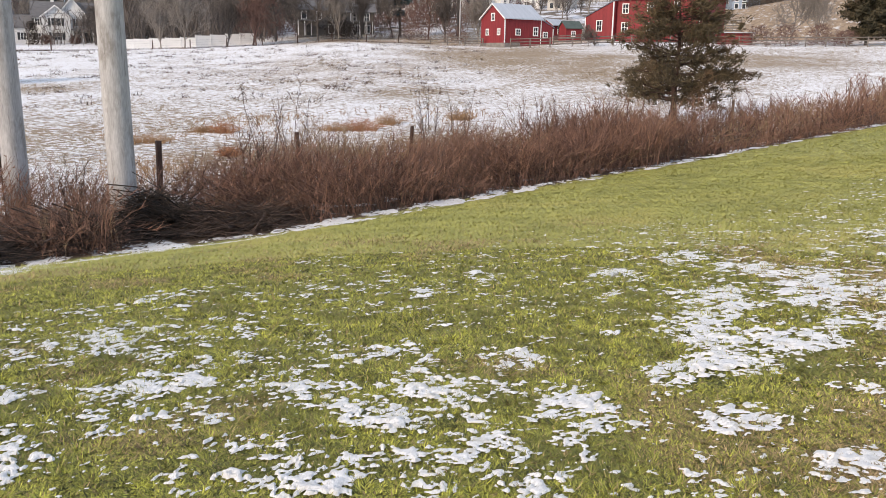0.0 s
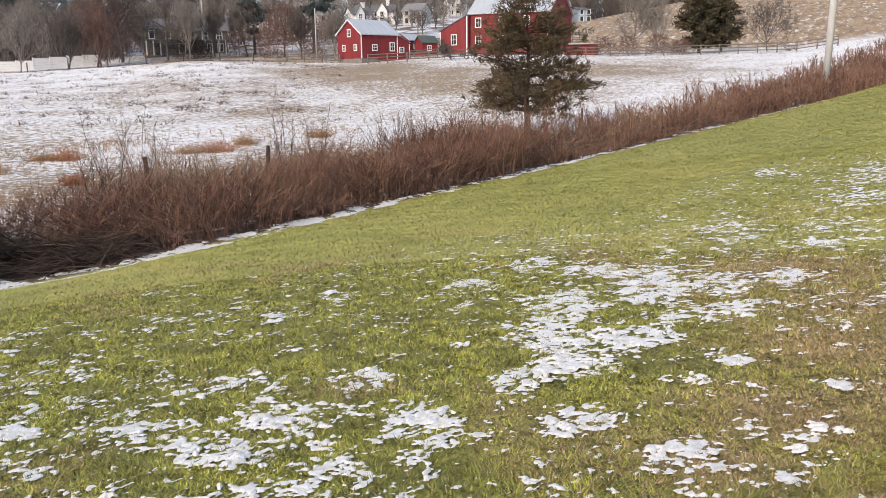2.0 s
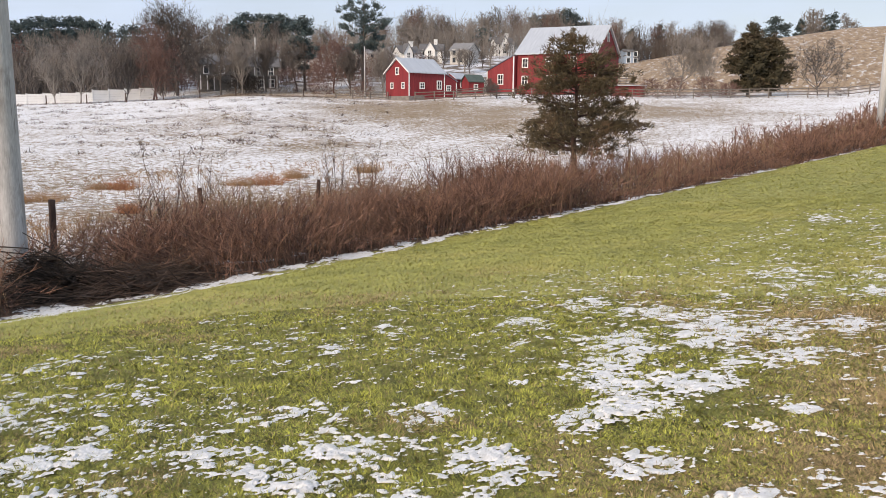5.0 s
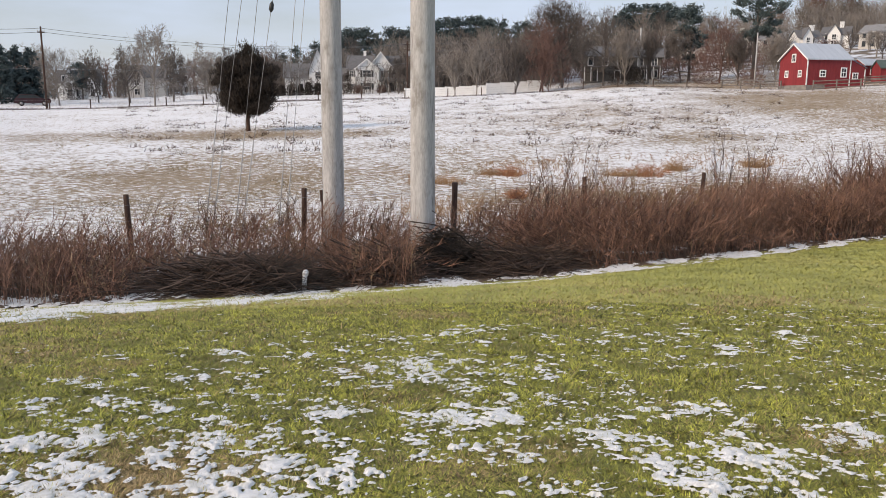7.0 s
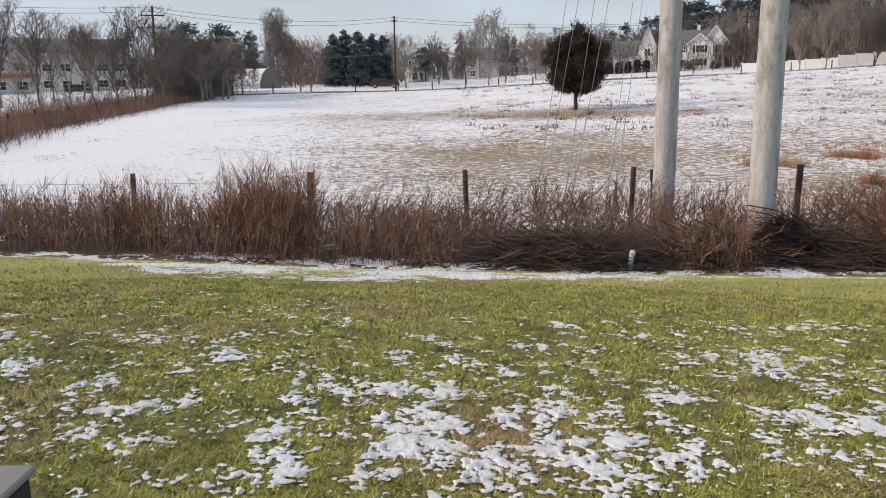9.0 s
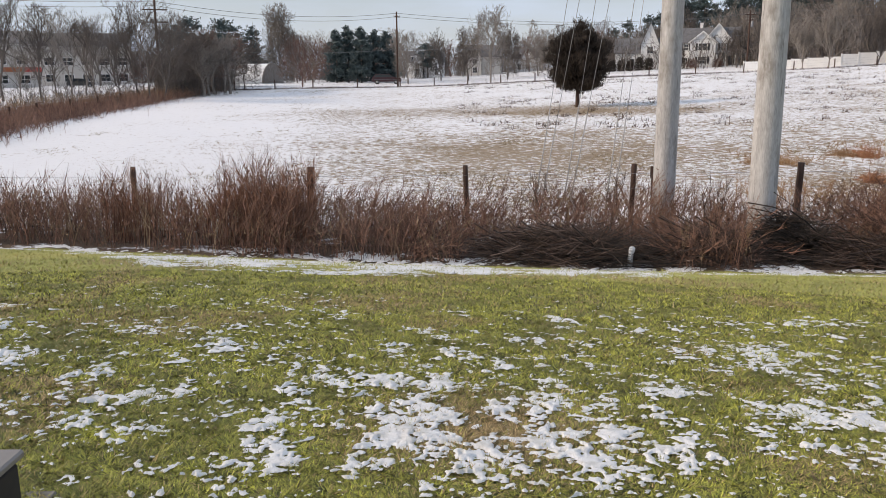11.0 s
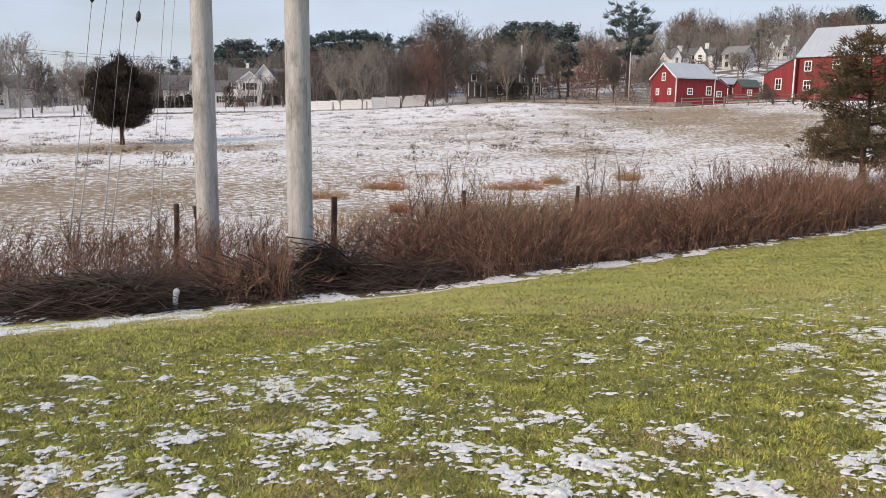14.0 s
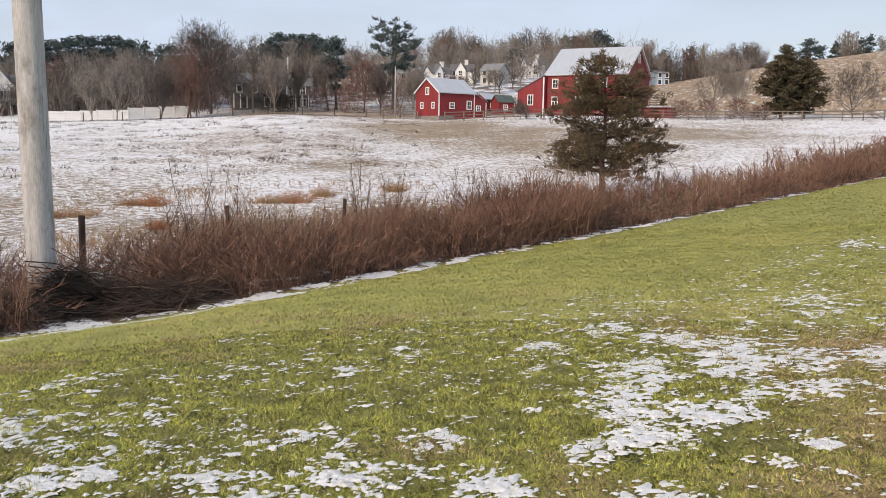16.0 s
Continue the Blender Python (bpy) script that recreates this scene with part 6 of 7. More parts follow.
# small red barn: long side towards the field, gable to the west
def small_barn():
    ob = thing("red_barn", spot(3.5, 108), "small red boarded barn with metal roof and stone base", "barn", turn=33)
    L, W, ext, eave, ridge = 5.9, 5.4, 2.1, 3.75, 5.55
    part("wall", gable_walls("wall", 0, L, 0, W, eave, ridge, M_RED), ob, "red board walls")
    part("extension", prism("extension", [(L, -0.6), (L + ext, -0.6), (L + ext, eave - 1.0), (L, eave - 0.05)], 0.002, W - 0.3, M_RED), ob, "red lean-to end")
    part("roof", gable_roof("roof", 0, L, 0, W, eave, ridge, M_METAL_ROOF), ob, "pale grey metal roof")
    bm = bmesh.new()
    v = [bm.verts.new(c) for c in ((L + 0.26, -0.25, eave - 0.08), (L + ext + 0.2, -0.25, eave - 1.05), (L + ext + 0.2, W, eave - 1.05), (L + 0.26, W, eave - 0.08))]
    bm.faces.new(v)
    bmesh.ops.solidify(bm, geom=bm.faces[:], thickness=0.1)
    part("low_roof", bm_mesh("low_roof", bm, M_METAL_ROOF), ob, "pale grey metal roof")
    part("foundation", box("foundation", -0.04, L * 0.42, -0.05, W + 0.04, -1.2, 0.62, M_STONE), ob, "pale stone foundation")
    for x in (-0.03, L - 0.0, L + ext):
        part("corner_board", box("corner_board", x - 0.06, x + 0.06, -0.045, 0.06, 0.63 if x < 1 else 0.0, (eave if x <= L else eave - 1.1) - 0.1, M_WHITE), ob, "white corner board")
    bm = bmesh.new()
    for y0, z0, y1, z1 in ((-0.2, eave - 0.22, W / 2, ridge - 0.05), (W + 0.2, eave - 0.22, W / 2, ridge - 0.05)):
        v = [bm.verts.new((x, y, z)) for x in (-0.28, -0.22) for y, z in ((y0, z0), (y1, z1), (y1, z1 + 0.16), (y0, z0 + 0.16))]
        for f in ((0, 1, 2, 3), (7, 6, 5, 4), (0, 4, 5, 1), (1, 5, 6, 2), (2, 6, 7, 3), (3, 7, 4, 0)):
            bm.faces.new([v[i] for i in f])
    bmesh.ops.recalc_face_normals(bm, faces=bm.faces)
    part("barge_board", bm_mesh("barge_board", bm, M_WHITE), ob, "white gable trim")
    boards(ob, "batten_cladding", 0.1, L, -0.0, 0.65, eave - 0.1, M_RED)
    fr, lf = facing("front", -0.01), facing("left", -0.01)
    window(ob, fr, 2.1, 2.0, 0.62, 0.62)
    window(ob, fr, 5.0, 2.15, 0.60, 0.95)
    window(ob, fr, 6.65, 1.75, 0.58, 0.58)
    window(ob, lf, -1.35, 2.0, 0.45, 0.62)
    window(ob, lf, -3.9, 2.0, 0.45, 0.62)
    window(ob, lf, -2.7, 3.9, 0.55, 0.8)


small_barn()


def shed(place, L, W, eave, ridge, roof, label, turn=-30, wall=None):
    ob = thing("shed", place, label, "shed", turn=turn)
    part("wall", gable_walls("wall", 0, L, 0, W, eave, ridge, wall or M_RED), ob)
    part("roof", gable_roof("roof", 0, L, 0, W, eave, ridge, roof, 0.18), ob)
    part("corner_board", box("corner_board", -0.05, 0.06, -0.05, 0.05, 0.0, eave - 0.1, wall or M_RED), ob)
    window(ob, facing("front", -0.005), L * 0.45, eave * 0.6, 0.5, 0.6)
    return ob


shed(spot(6.75, 127), 3.0, 2.6, 2.3, 3.1, M_METAL_ROOF, "small red shed with a pale metal roof", 40)
shed(spot(7.65, 124), 2.6, 2.4, 2.1, 3.0, M_GREEN_ROOF, "small red shed with a dark green roof", 20)


def big_barn():
    ob = thing("red_barn", spot(10.95, 124), "large red boarded barn with metal roof and lean-to", "barn", turn=-33)
    L, W, eave, ridge = 12.0, 12.5, 5.9, 10.0
    part("wall", gable_walls("wall", 0, L, 0, W, eave, ridge, M_RED), ob, "red board walls")
    part("roof", gable_roof("roof", 0, L, 0, W, eave, ridge, M_METAL_ROOF, 0.35, 0.18), ob, "pale grey metal roof")
    part("lean_to", prism("lean_to", [(-4.4, -1.0), (-0.05, -1.0), (-0.05, 5.55), (-4.4, 3.35)], -1.0, 7.0, M_RED), ob, "red lean-to wing")
    bm = bmesh.new()
    v = [bm.verts.new(c) for c in ((-4.65, -1.25, 3.3), (0.05, -1.25, 5.68), (0.05, 7.2, 5.68), (-4.65, 7.2, 3.3))]
    bm.faces.new(v)
    bmesh.ops.solidify(bm, geom=bm.faces[:], thickness=0.12)
    part("lean_to_roof", bm_mesh("lean_to_roof", bm, M_METAL_ROOF), ob, "pale grey metal roof")
    part("corner_board", box("corner_board", -0.20, -0.04, -1.06, -0.9, -0.4, 5.45, M_WHITE), ob, "white corner board")
    part("corner_board", box("corner_board", -4.45, -4.33, -1.05, -0.9, -0.4, 3.3, M_WHITE), ob, "white corner board")
    part("corner_board", box("corner_board", L - 0.1, L + 0.05, -0.05, 0.1, -0.4, eave - 0.2, M_WHITE), ob, "white corner board")
    part("foundation", box("foundation", -4.46, -0.02, -1.05, 7.05, -1.6, 0.15, M_STONE), ob, "stone foundation")
    bm = bmesh.new()
    for y0, z0, y1, z1 in ((-0.3, eave - 0.3, W / 2, ridge - 0.08), (W + 0.3, eave - 0.3, W / 2, ridge - 0.08)):
        v = [bm.verts.new((x, y, z)) for x in (L + 0.30, L + 0.38) for y, z in ((y0, z0), (y1, z1), (y1, z1 + 0.22), (y0, z0 + 0.22))]
        for f in ((0, 1, 2, 3), (7, 6, 5, 4), (0, 4, 5, 1), (1, 5, 6, 2), (2, 6, 7, 3), (3, 7, 4, 0)):
            bm.faces.new([v[i] for i in f])
    bmesh.ops.recalc_face_normals(bm, faces=bm.faces)
    part("barge_board", bm_mesh("barge_board", bm, M_WHITE), ob, "white gable trim")
    boards(ob, "batten_cladding", 0.1, L - 0.1, 0.0, -0.4, eave - 0.15, M_RED, 0.3)
    fr = facing("front", -0.01)
    for x, z in ((1.3, 4.5), (5.0, 4.6), (8.8, 4.6), (1.3, 1.9), (5.0, 1.9)):
        window(ob, fr, x, z, 0.75, 1.2)
    window(ob, facing("front", -1.01), -2.2, 2.1, 0.7, 1.35)
    window(ob, facing("right", L + 0.01), W / 2, 8.4, 0.8, 1.1)


big_barn()


def low_shed():
    ob = thing("low_shed", spot(17.4, 112), "low red open-fronted shed with snow on its roof", "shed", turn=-18)
    part("wall", box("wall", 0, 4.4, 0, 2.6, -0.5, 1.35, M_RED), ob)
    part("roof", prism("roof", [(-0.3, 1.35), (4.7, 1.35), (4.7, 1.47), (-0.3, 1.47)], -0.4, 2.9, M_METAL_ROOF), ob)
    for i in range(5):
        part("post", box("post", 0.1 + i * 1.03, 0.22 + i * 1.03, -0.14, -0.02, -0.5, 1.34, M_POST), ob)
    ob = thing("hay_rack", spot(17.9, 116), "slatted grey wooden hay rack", "rack", turn=-15)
    for i in range(5):
        part("slat", box("slat", 0, 2.0, -0.03, 0.03, 1.5 + i * 0.32, 1.64 + i * 0.32, M_RAIL), ob)
    for x in (0.05, 1.0, 1.95):
        part("post", box("post", x - 0.06, x + 0.06, 0.031, 0.13, -0.3, 3.1, M_RAIL), ob)


low_shed()


def rail_fence(points, label, rails=3, height=1.2, gap=2.6, mat=None, group="farm fences"):
    """Posts with rails along a plan line of (bearing, distance) points."""
    mat = mat or M_RAIL
    line = [Vector((*plan(b, r), 0)) for b, r in points]
    for a, b in zip(line, line[1:]):
        ob = thing("rail_fence", Vector((a.x, a.y, float(ground_z(a.x, a.y)))), label, "fence", group)
        org = ob.matrix_basis.translation.copy()
        n = max(1, round((b - a).length / gap))
        posts = []
        for i in range(n + 1):
            p = a.lerp(b, i / n)
            posts.append(Vector((p.x, p.y, float(ground_z(p.x, p.y)))) - org)
        rot = math.atan2(b.y - a.y, b.x - a.x)
        pm = box("post", -0.07, 0.07, -0.07, 0.07, -0.3, height, mat, 0.015)
        for p in posts:
            o = part("post", pm, ob)
            o.matrix_basis = Matrix.Translation(p) @ Matrix.Rotation(rot, 4, "Z")
        for p, q in zip(posts, posts[1:]):
            for k in range(rails):
                z = height * (0.30 + 0.62 * k / max(rails - 1, 1))
                v, f = tubes([[p + Vector((0, 0, z)), (p + q) / 2 + Vector((0, 0, z - 0.01)), q + Vector((0, 0, z))]], [[0.055] * 3], 4)
                part("rail", mesh_from("rail", v, [f], [mat]), ob)


WORDS = "weathered wooden post-and-rail fence on snowy pasture"
rail_fence([(3.9, 105.5), (6.6, 104.5), (9.6, 105)], WORDS)
rail_fence([(6.8, 111), (8.7, 112)], WORDS)
rail_fence([(9.6, 105), (13.2, 108), (17.2, 108.5)], WORDS)
rail_fence([(17.2, 108.5), (20.5, 108.0), (24.0, 108.0), (27.5, 108), (31.0, 108), (34.5, 107)], WORDS)
rail_fence([(2.0, 111), (-1.6, 116)], WORDS, 3, 1.1)


def wire_fence(points, label):
    line = [Vector((*plan(b, r), 0)) for b, r in points]
    ob = thing("pasture_fence", Vector((line[0].x, line[0].y, float(ground_z(line[0].x, line[0].y)))), label, "fence", "farm fences")
    org = ob.matrix_basis.translation.copy()
    pm = box("post", -0.06, 0.06, -0.06, 0.06, -0.3, 1.15, M_POST, 0.012)
    posts = []
    for a, b in zip(line, line[1:]):
        n = max(1, round((b - a).length / 5.2))
        for i in range(n):
            p = a.lerp(b, i / n)
            posts.append(Vector((p.x, p.y, float(ground_z(p.x, p.y)))) - org)
    for p in posts:
        part("post", pm, ob).matrix_basis = Matrix.Translation(p)
    for z in (0.45, 0.75, 1.05):
        v, f = tubes([[p + Vector((0, -0.07, z)) for p in posts]], np.full((1, len(posts)), 0.007), 3)
        part("wire", mesh_from("wire", v, [f], [M_WIRE]), ob)


wire_fence([(-60, 100), (-52, 106), (-46, 110), (-39, 113), (-32, 115), (-26, 116)], "low wire fence on dark posts along a road")
wire_fence([(-26, 116), (-20, 116.5), (-13, 117), (-6, 117), (-1.6, 116)], "low wire fence on dark posts along a road")
wire_fence([(-75, 46), (-69.5, 59), (-64.5, 75), (-60, 99)], "low wire fence on dark posts beside a brown hedge")


def privacy_fence(b0, r0, b1, r1, n, height, label):
    a, c = Vector((*plan(b0, r0), 0)), Vector((*plan(b1, r1), 0))
    ob = thing("privacy_fence", Vector((a.x, a.y, float(ground_z(a.x, a.y)))), label, "fence", "white garden fence")
    org = ob.matrix_basis.translation.copy()
    rot = math.atan2(c.y - a.y, c.x - a.x)
    w = (c - a).length / n
    pm = box("post", -0.07, 0.07, -0.07, 0.07, -0.4, height + 0.10, M_WHITE, 0.015)
    panel = bmesh.new()
    box_into(panel, 0.075, w - 0.075, -0.025, 0.025, 0.04, height, 0.012)
    panel = bm_mesh("panel", panel, M_WHITE)
    for i in range(n + 1):
        p = a.lerp(c, i / n)
        m = Matrix.Translation(Vector((p.x, p.y, float(ground_z(p.x, p.y)))) - org) @ Matrix.Rotation(rot, 4, "Z")
        part("post", pm, ob).matrix_basis = m
        if i < n:
            part("panel", panel, ob).matrix_basis = m


privacy_fence(-23.0, 127, -17.3, 127, 6, 1.35, "white vinyl garden fence panels beyond the pasture")
privacy_fence(-17.3, 126, -13.5, 128, 4, 1.6, "tall white vinyl garden fence panels beyond the pasture")


def chimney(ob, x, y, z0, z1, mat, w=0.5):
    ch = part("chimney", box("chimney", x - w / 2, x + w / 2, y - w / 2, y + w / 2, z0, z1, mat), ob)
    part("chimney_cap", box("chimney_cap", x - w / 2 - 0.08, x + w / 2 + 0.08, y - w / 2 - 0.08, y + w / 2 + 0.08, z1, z1 + 0.15, mat), ch)


def white_house():
    """Two-storey house with a front gable, porch and garage wing."""
    ob = thing("white_house", spot(-26.4, 150), "white two-storey house with dark shutters, front gable and porch", "house", turn=24)
    ob.matrix_basis = ob.matrix_basis @ Matrix.Diagonal((0.92, 0.92, 0.83, 1))
    W, D, eave, ridge = 10.0, 8.5, 5.3, 8.2
    part("wall", gable_walls("wall", -1.5, W - 1.5, 1.6, D, eave, ridge, M_SIDING), ob)
    part("roof", gable_roof("roof", -1.5, W - 1.5, 1.6, D, eave, ridge, M_SHINGLE, 0.35), ob, "dark shingle roof")

    def front_gable(name, x0, x1, y0, y1, eave, ridge, over=0.3):
        bm = bmesh.new()
        cx = (x0 + x1) / 2
        a = [bm.verts.new((x, y0, z)) for x, z in ((x0, -0.6), (x1, -0.6), (x1, eave), (cx, ridge), (x0, eave))]
        b = [bm.verts.new((x, y1, z)) for x, z in ((x0, -0.6), (x1, -0.6), (x1, eave), (cx, ridge), (x0, eave))]
        bm.faces.new(a), bm.faces.new(b[::-1])
        for i in range(5):
            bm.faces.new((a[i], b[i], b[(i + 1) % 5], a[(i + 1) % 5]))
        bmesh.ops.recalc_face_normals(bm, faces=bm.faces)
        part(name, bm_mesh(name, bm, M_SIDING), ob)
        bm = bmesh.new()
        for xa, s in ((x0, -1), (x1, 1)):
            fall = (ridge - eave) / abs(cx - xa)
            xe, ze = xa + s * over, eave - fall * over
            v = [bm.verts.new(c) for c in ((xe, y0 - over, ze), (cx, y0 - over, ridge), (cx, y1, ridge), (xe, y1, ze), (xe, y0 - over, ze + 0.15), (cx, y0 - over, ridge + 0.15), (cx, y1, ridge + 0.15), (xe, y1, ze + 0.15))]
            for f in ((0, 1, 2, 3), (7, 6, 5, 4), (0, 4, 5, 1), (1, 5, 6, 2), (2, 6, 7, 3), (3, 7, 4, 0)):
                bm.faces.new([v[i] for i in f])
        bmesh.ops.recalc_face_normals(bm, faces=bm.faces)
        part("gable_roof", bm_mesh("gable_roof", bm, M_SHINGLE), ob, "dark shingle roof")
        bm = bmesh.new()
        for xa, s in ((x0, -1), (x1, 1)):
            fall = (ridge - eave) / abs(cx - xa)
            xe, ze = xa + s * over, eave - fall * over
            v = [bm.verts.new((x, y, z)) for y in (y0 - over - 0.05, y0 - over - 0.003) for x, z in ((xe, ze - 0.18), (cx, ridge - 0.18), (cx, ridge + 0.12), (xe, ze + 0.12))]
            for f in ((0, 1, 2, 3), (7, 6, 5, 4), (0, 4, 5, 1), (1, 5, 6, 2), (2, 6, 7, 3), (3, 7, 4, 0)):
                bm.faces.new([v[i] for i in f])
        bmesh.ops.recalc_face_normals(bm, faces=bm.faces)
        part("gable_trim", bm_mesh("gable_trim", bm, M_WHITE), ob, "white gable trim")

    front_gable("gable_wall", 0.0, 4.6, 0.0, 4.5, 5.3, 7.3)
    front_gable("rear_gable_wall", 2.6, 7.4, 1.2, 5.0, 5.6, 8.9)
    fr, bk = facing("front", -0.005), facing("front", 1.59)
    for z in (1.5, 4.2):
        window(ob, fr, 2.3, z, 1.5, 1.35, shutters=True)
    window(ob, facing("front", 1.19), 6.0, 4.2, 0.9, 1.3, shutters=True)
    window(ob, bk, -0.75, 4.2, 0.7, 1.2, shutters=True)
    window(ob, bk, -0.75, 1.4, 0.7, 1.2, shutters=True)
    part("porch_floor", box("porch_floor", 4.62, 10.2, -0.6, 1.55, -0.4, 0.15, M_CONCRETE), ob)
    part("porch_roof", prism("porch_roof", [(4.62, 2.75), (10.4, 2.75), (10.4, 2.92), (4.62, 2.92)], -0.8, 1.55, M_SHINGLE), ob, "dark shingle porch roof")
    for x in (4.9, 6.5, 8.2, 10.0):
        part("porch_column", box("porch_column", x - 0.1, x + 0.1, -0.55, -0.35, 0.15, 2.74, M_WHITE, 0.02), ob, "white porch column")
    part("door", box("door", 6.6, 7.6, 1.10, 1.18, 0.15, 2.3, M_TRIM_DARK), ob, "dark front door")
    part("side_wing", gable_walls("side_wing", -4.6, -1.51, 2.2, 7.0, 3.2, 5.4, M_SIDING), ob)
    part("side_roof", gable_roof("side_roof", -4.6, -1.8, 2.2, 7.0, 3.2, 5.4, M_SHINGLE, 0.25), ob)
    window(ob, facing("front", 2.195), -3.2, 1.4, 0.8, 1.3, shutters=True)
    part("garage", gable_walls("garage", 8.51, 13.0, 2.4, 8.0, 3.0, 5.0, M_SIDING), ob)
    part("garage_roof", gable_roof("garage_roof", 8.9, 13.0, 2.4, 8.0, 3.0, 5.0, M_SHINGLE, 0.25), ob)
    chimney(ob, 1.8, 5.2, 6.5, 9.2, M_WHITE, 0.55)


white_house()


def plain_house(place, L, W, eave, ridge, turn, wall, roof, label, windows, gables=(), chim=None, name="house"):
    """A house with rows of windows: (x, z, w, h) on its front; gables: (x0, x1, out, eave, ridge)."""
    ob = thing(name, place, label, "house", turn=turn)
    part("wall", gable_walls("wall", 0, L, 0, W, eave, ridge, wall), ob)
    part("roof", gable_roof("roof", 0, L, 0, W, eave, ridge, roof, 0.3), ob)
    fr = facing("front", -0.005)
    for x, z, w, h in windows:
        window(ob, fr, x, z, w, h, wall if wall is M_BEIGE else None, cross=w > 1.0)
    for x0, x1, out, ge, gr in gables:
        bm = bmesh.new()
        cx = (x0 + x1) / 2
        prof = ((x0, -0.6), (x1, -0.6), (x1, ge), (cx, gr), (x0, ge))
        a = [bm.verts.new((x, -out, z)) for x, z in prof]
        b = [bm.verts.new((x, W * 0.5, z)) for x, z in prof]
        bm.faces.new(a), bm.faces.new(b[::-1])
        for i in range(5):
            bm.faces.new((a[i], b[i], b[(i + 1) % 5], a[(i + 1) % 5]))
        bmesh.ops.recalc_face_normals(bm, faces=bm.faces)
        g = part("gable_wall", bm_mesh("gable_wall", bm, wall), ob)
        bm = bmesh.new()
        for xa, s in ((x0, -1), (x1, 1)):
            fall = (gr - ge) / abs(cx - xa)
            xe, ze = xa + s * 0.25, ge - fall * 0.25
            v = [bm.verts.new(c) for c in ((xe, -out - 0.25, ze), (cx, -out - 0.25, gr), (cx, W * 0.5, gr), (xe, W * 0.5, ze), (xe, -out - 0.25, ze + 0.14), (cx, -out - 0.25, gr + 0.14), (cx, W * 0.5, gr + 0.14), (xe, W * 0.5, ze + 0.14))]
            for f in ((0, 1, 2, 3), (7, 6, 5, 4), (0, 4, 5, 1), (1, 5, 6, 2), (2, 6, 7, 3), (3, 7, 4, 0)):
                bm.faces.new([v[i] for i in f])
        bmesh.ops.recalc_face_normals(bm, faces=bm.faces)
        part("gable_roof", bm_mesh("gable_roof", bm, roof), ob)
        gf = facing("front", -out - 0.005)
        window(ob, gf, cx, ge * 0.78, (x1 - x0) * 0.3, 1.2)
        window(ob, gf, cx, 1.4, (x1 - x0) * 0.36, 1.3)
    if chim:
        chimney(ob, chim[0], W / 2, eave, chim[1], wall, 0.8)
    return ob


_two = [(x, z, 0.8, 1.3) for x in (1.3, 3.4, 6.6, 8.8) for z in (1.4, 4.1)]
# white house with the steep gable west of the shuttered one
plain_house(spot(-31.2, 158), 9.0, 8, 3.2, 5.8, 30, M_SIDING, M_SHINGLE, "white house with a steep front gable and dark roof", [(1.4, 1.4, 0.8, 1.3), (3.0, 1.4, 0.8, 1.3)], [(4.6, 7.8, 1.2, 4.6, 8.4)], None, "white_house")
# stone farmhouse among trees
def farmhouse():
    ob = plain_house(spot(-10.7, 138), 7.2, 7, 4.4, 6.0, 8, M_FIELDSTONE, M_SHINGLE, "old stone farmhouse with white porches behind bare trees", [(1.2, 3.5, 0.7, 1.1), (3.6, 3.5, 0.7, 1.1), (5.9, 3.5, 0.7, 1.1), (5.6, 1.4, 0.8, 1.3)], (), (6.6, 8.0), "farmhouse")
    for x0, x1 in ((0.2, 3.6), (9.0, 12.4)):
        part("porch_roof", prism("porch_roof", [(x0, 2.6), (x1, 2.6), (x1, 2.78), (x0, 2.78)], -1.9, -0.05, M_SHINGLE_PALE), ob, "weathered grey porch roof")
        part("porch_floor", box("porch_floor", x0, x1, -1.8, -0.05, -0.6, 0.3, M_FIELDSTONE), ob)
        for i in range(4):
            x = x0 + 0.15 + (x1 - x0 - 0.3) * i / 3
            part("porch_column", box("porch_column", x - 0.08, x + 0.08, -1.75, -1.6, 0.3, 2.59, M_WHITE, 0.01), ob, "white porch column")
    part("wing", gable_walls("wing", 7.21, 12.6, 0.4, 6.4, 4.2, 5.7, M_FIELDSTONE), ob)
    part("wing_roof", gable_roof("wing_roof", 7.5, 12.6, 0.4, 6.4, 4.2, 5.7, M_SHINGLE, 0.3), ob)
    for x, z in ((9.2, 3.4), (11.4, 3.4), (9.9, 1.5), (11.5, 1.5)):
        window(ob, facing("front", 0.395), x, z, 0.75, 1.15)
    part("porch_door", box("porch_door", 1.6, 2.5, -0.06, -0.004, 0.3, 2.35, M_TRIM_DARK), ob, "dark door")


farmhouse()

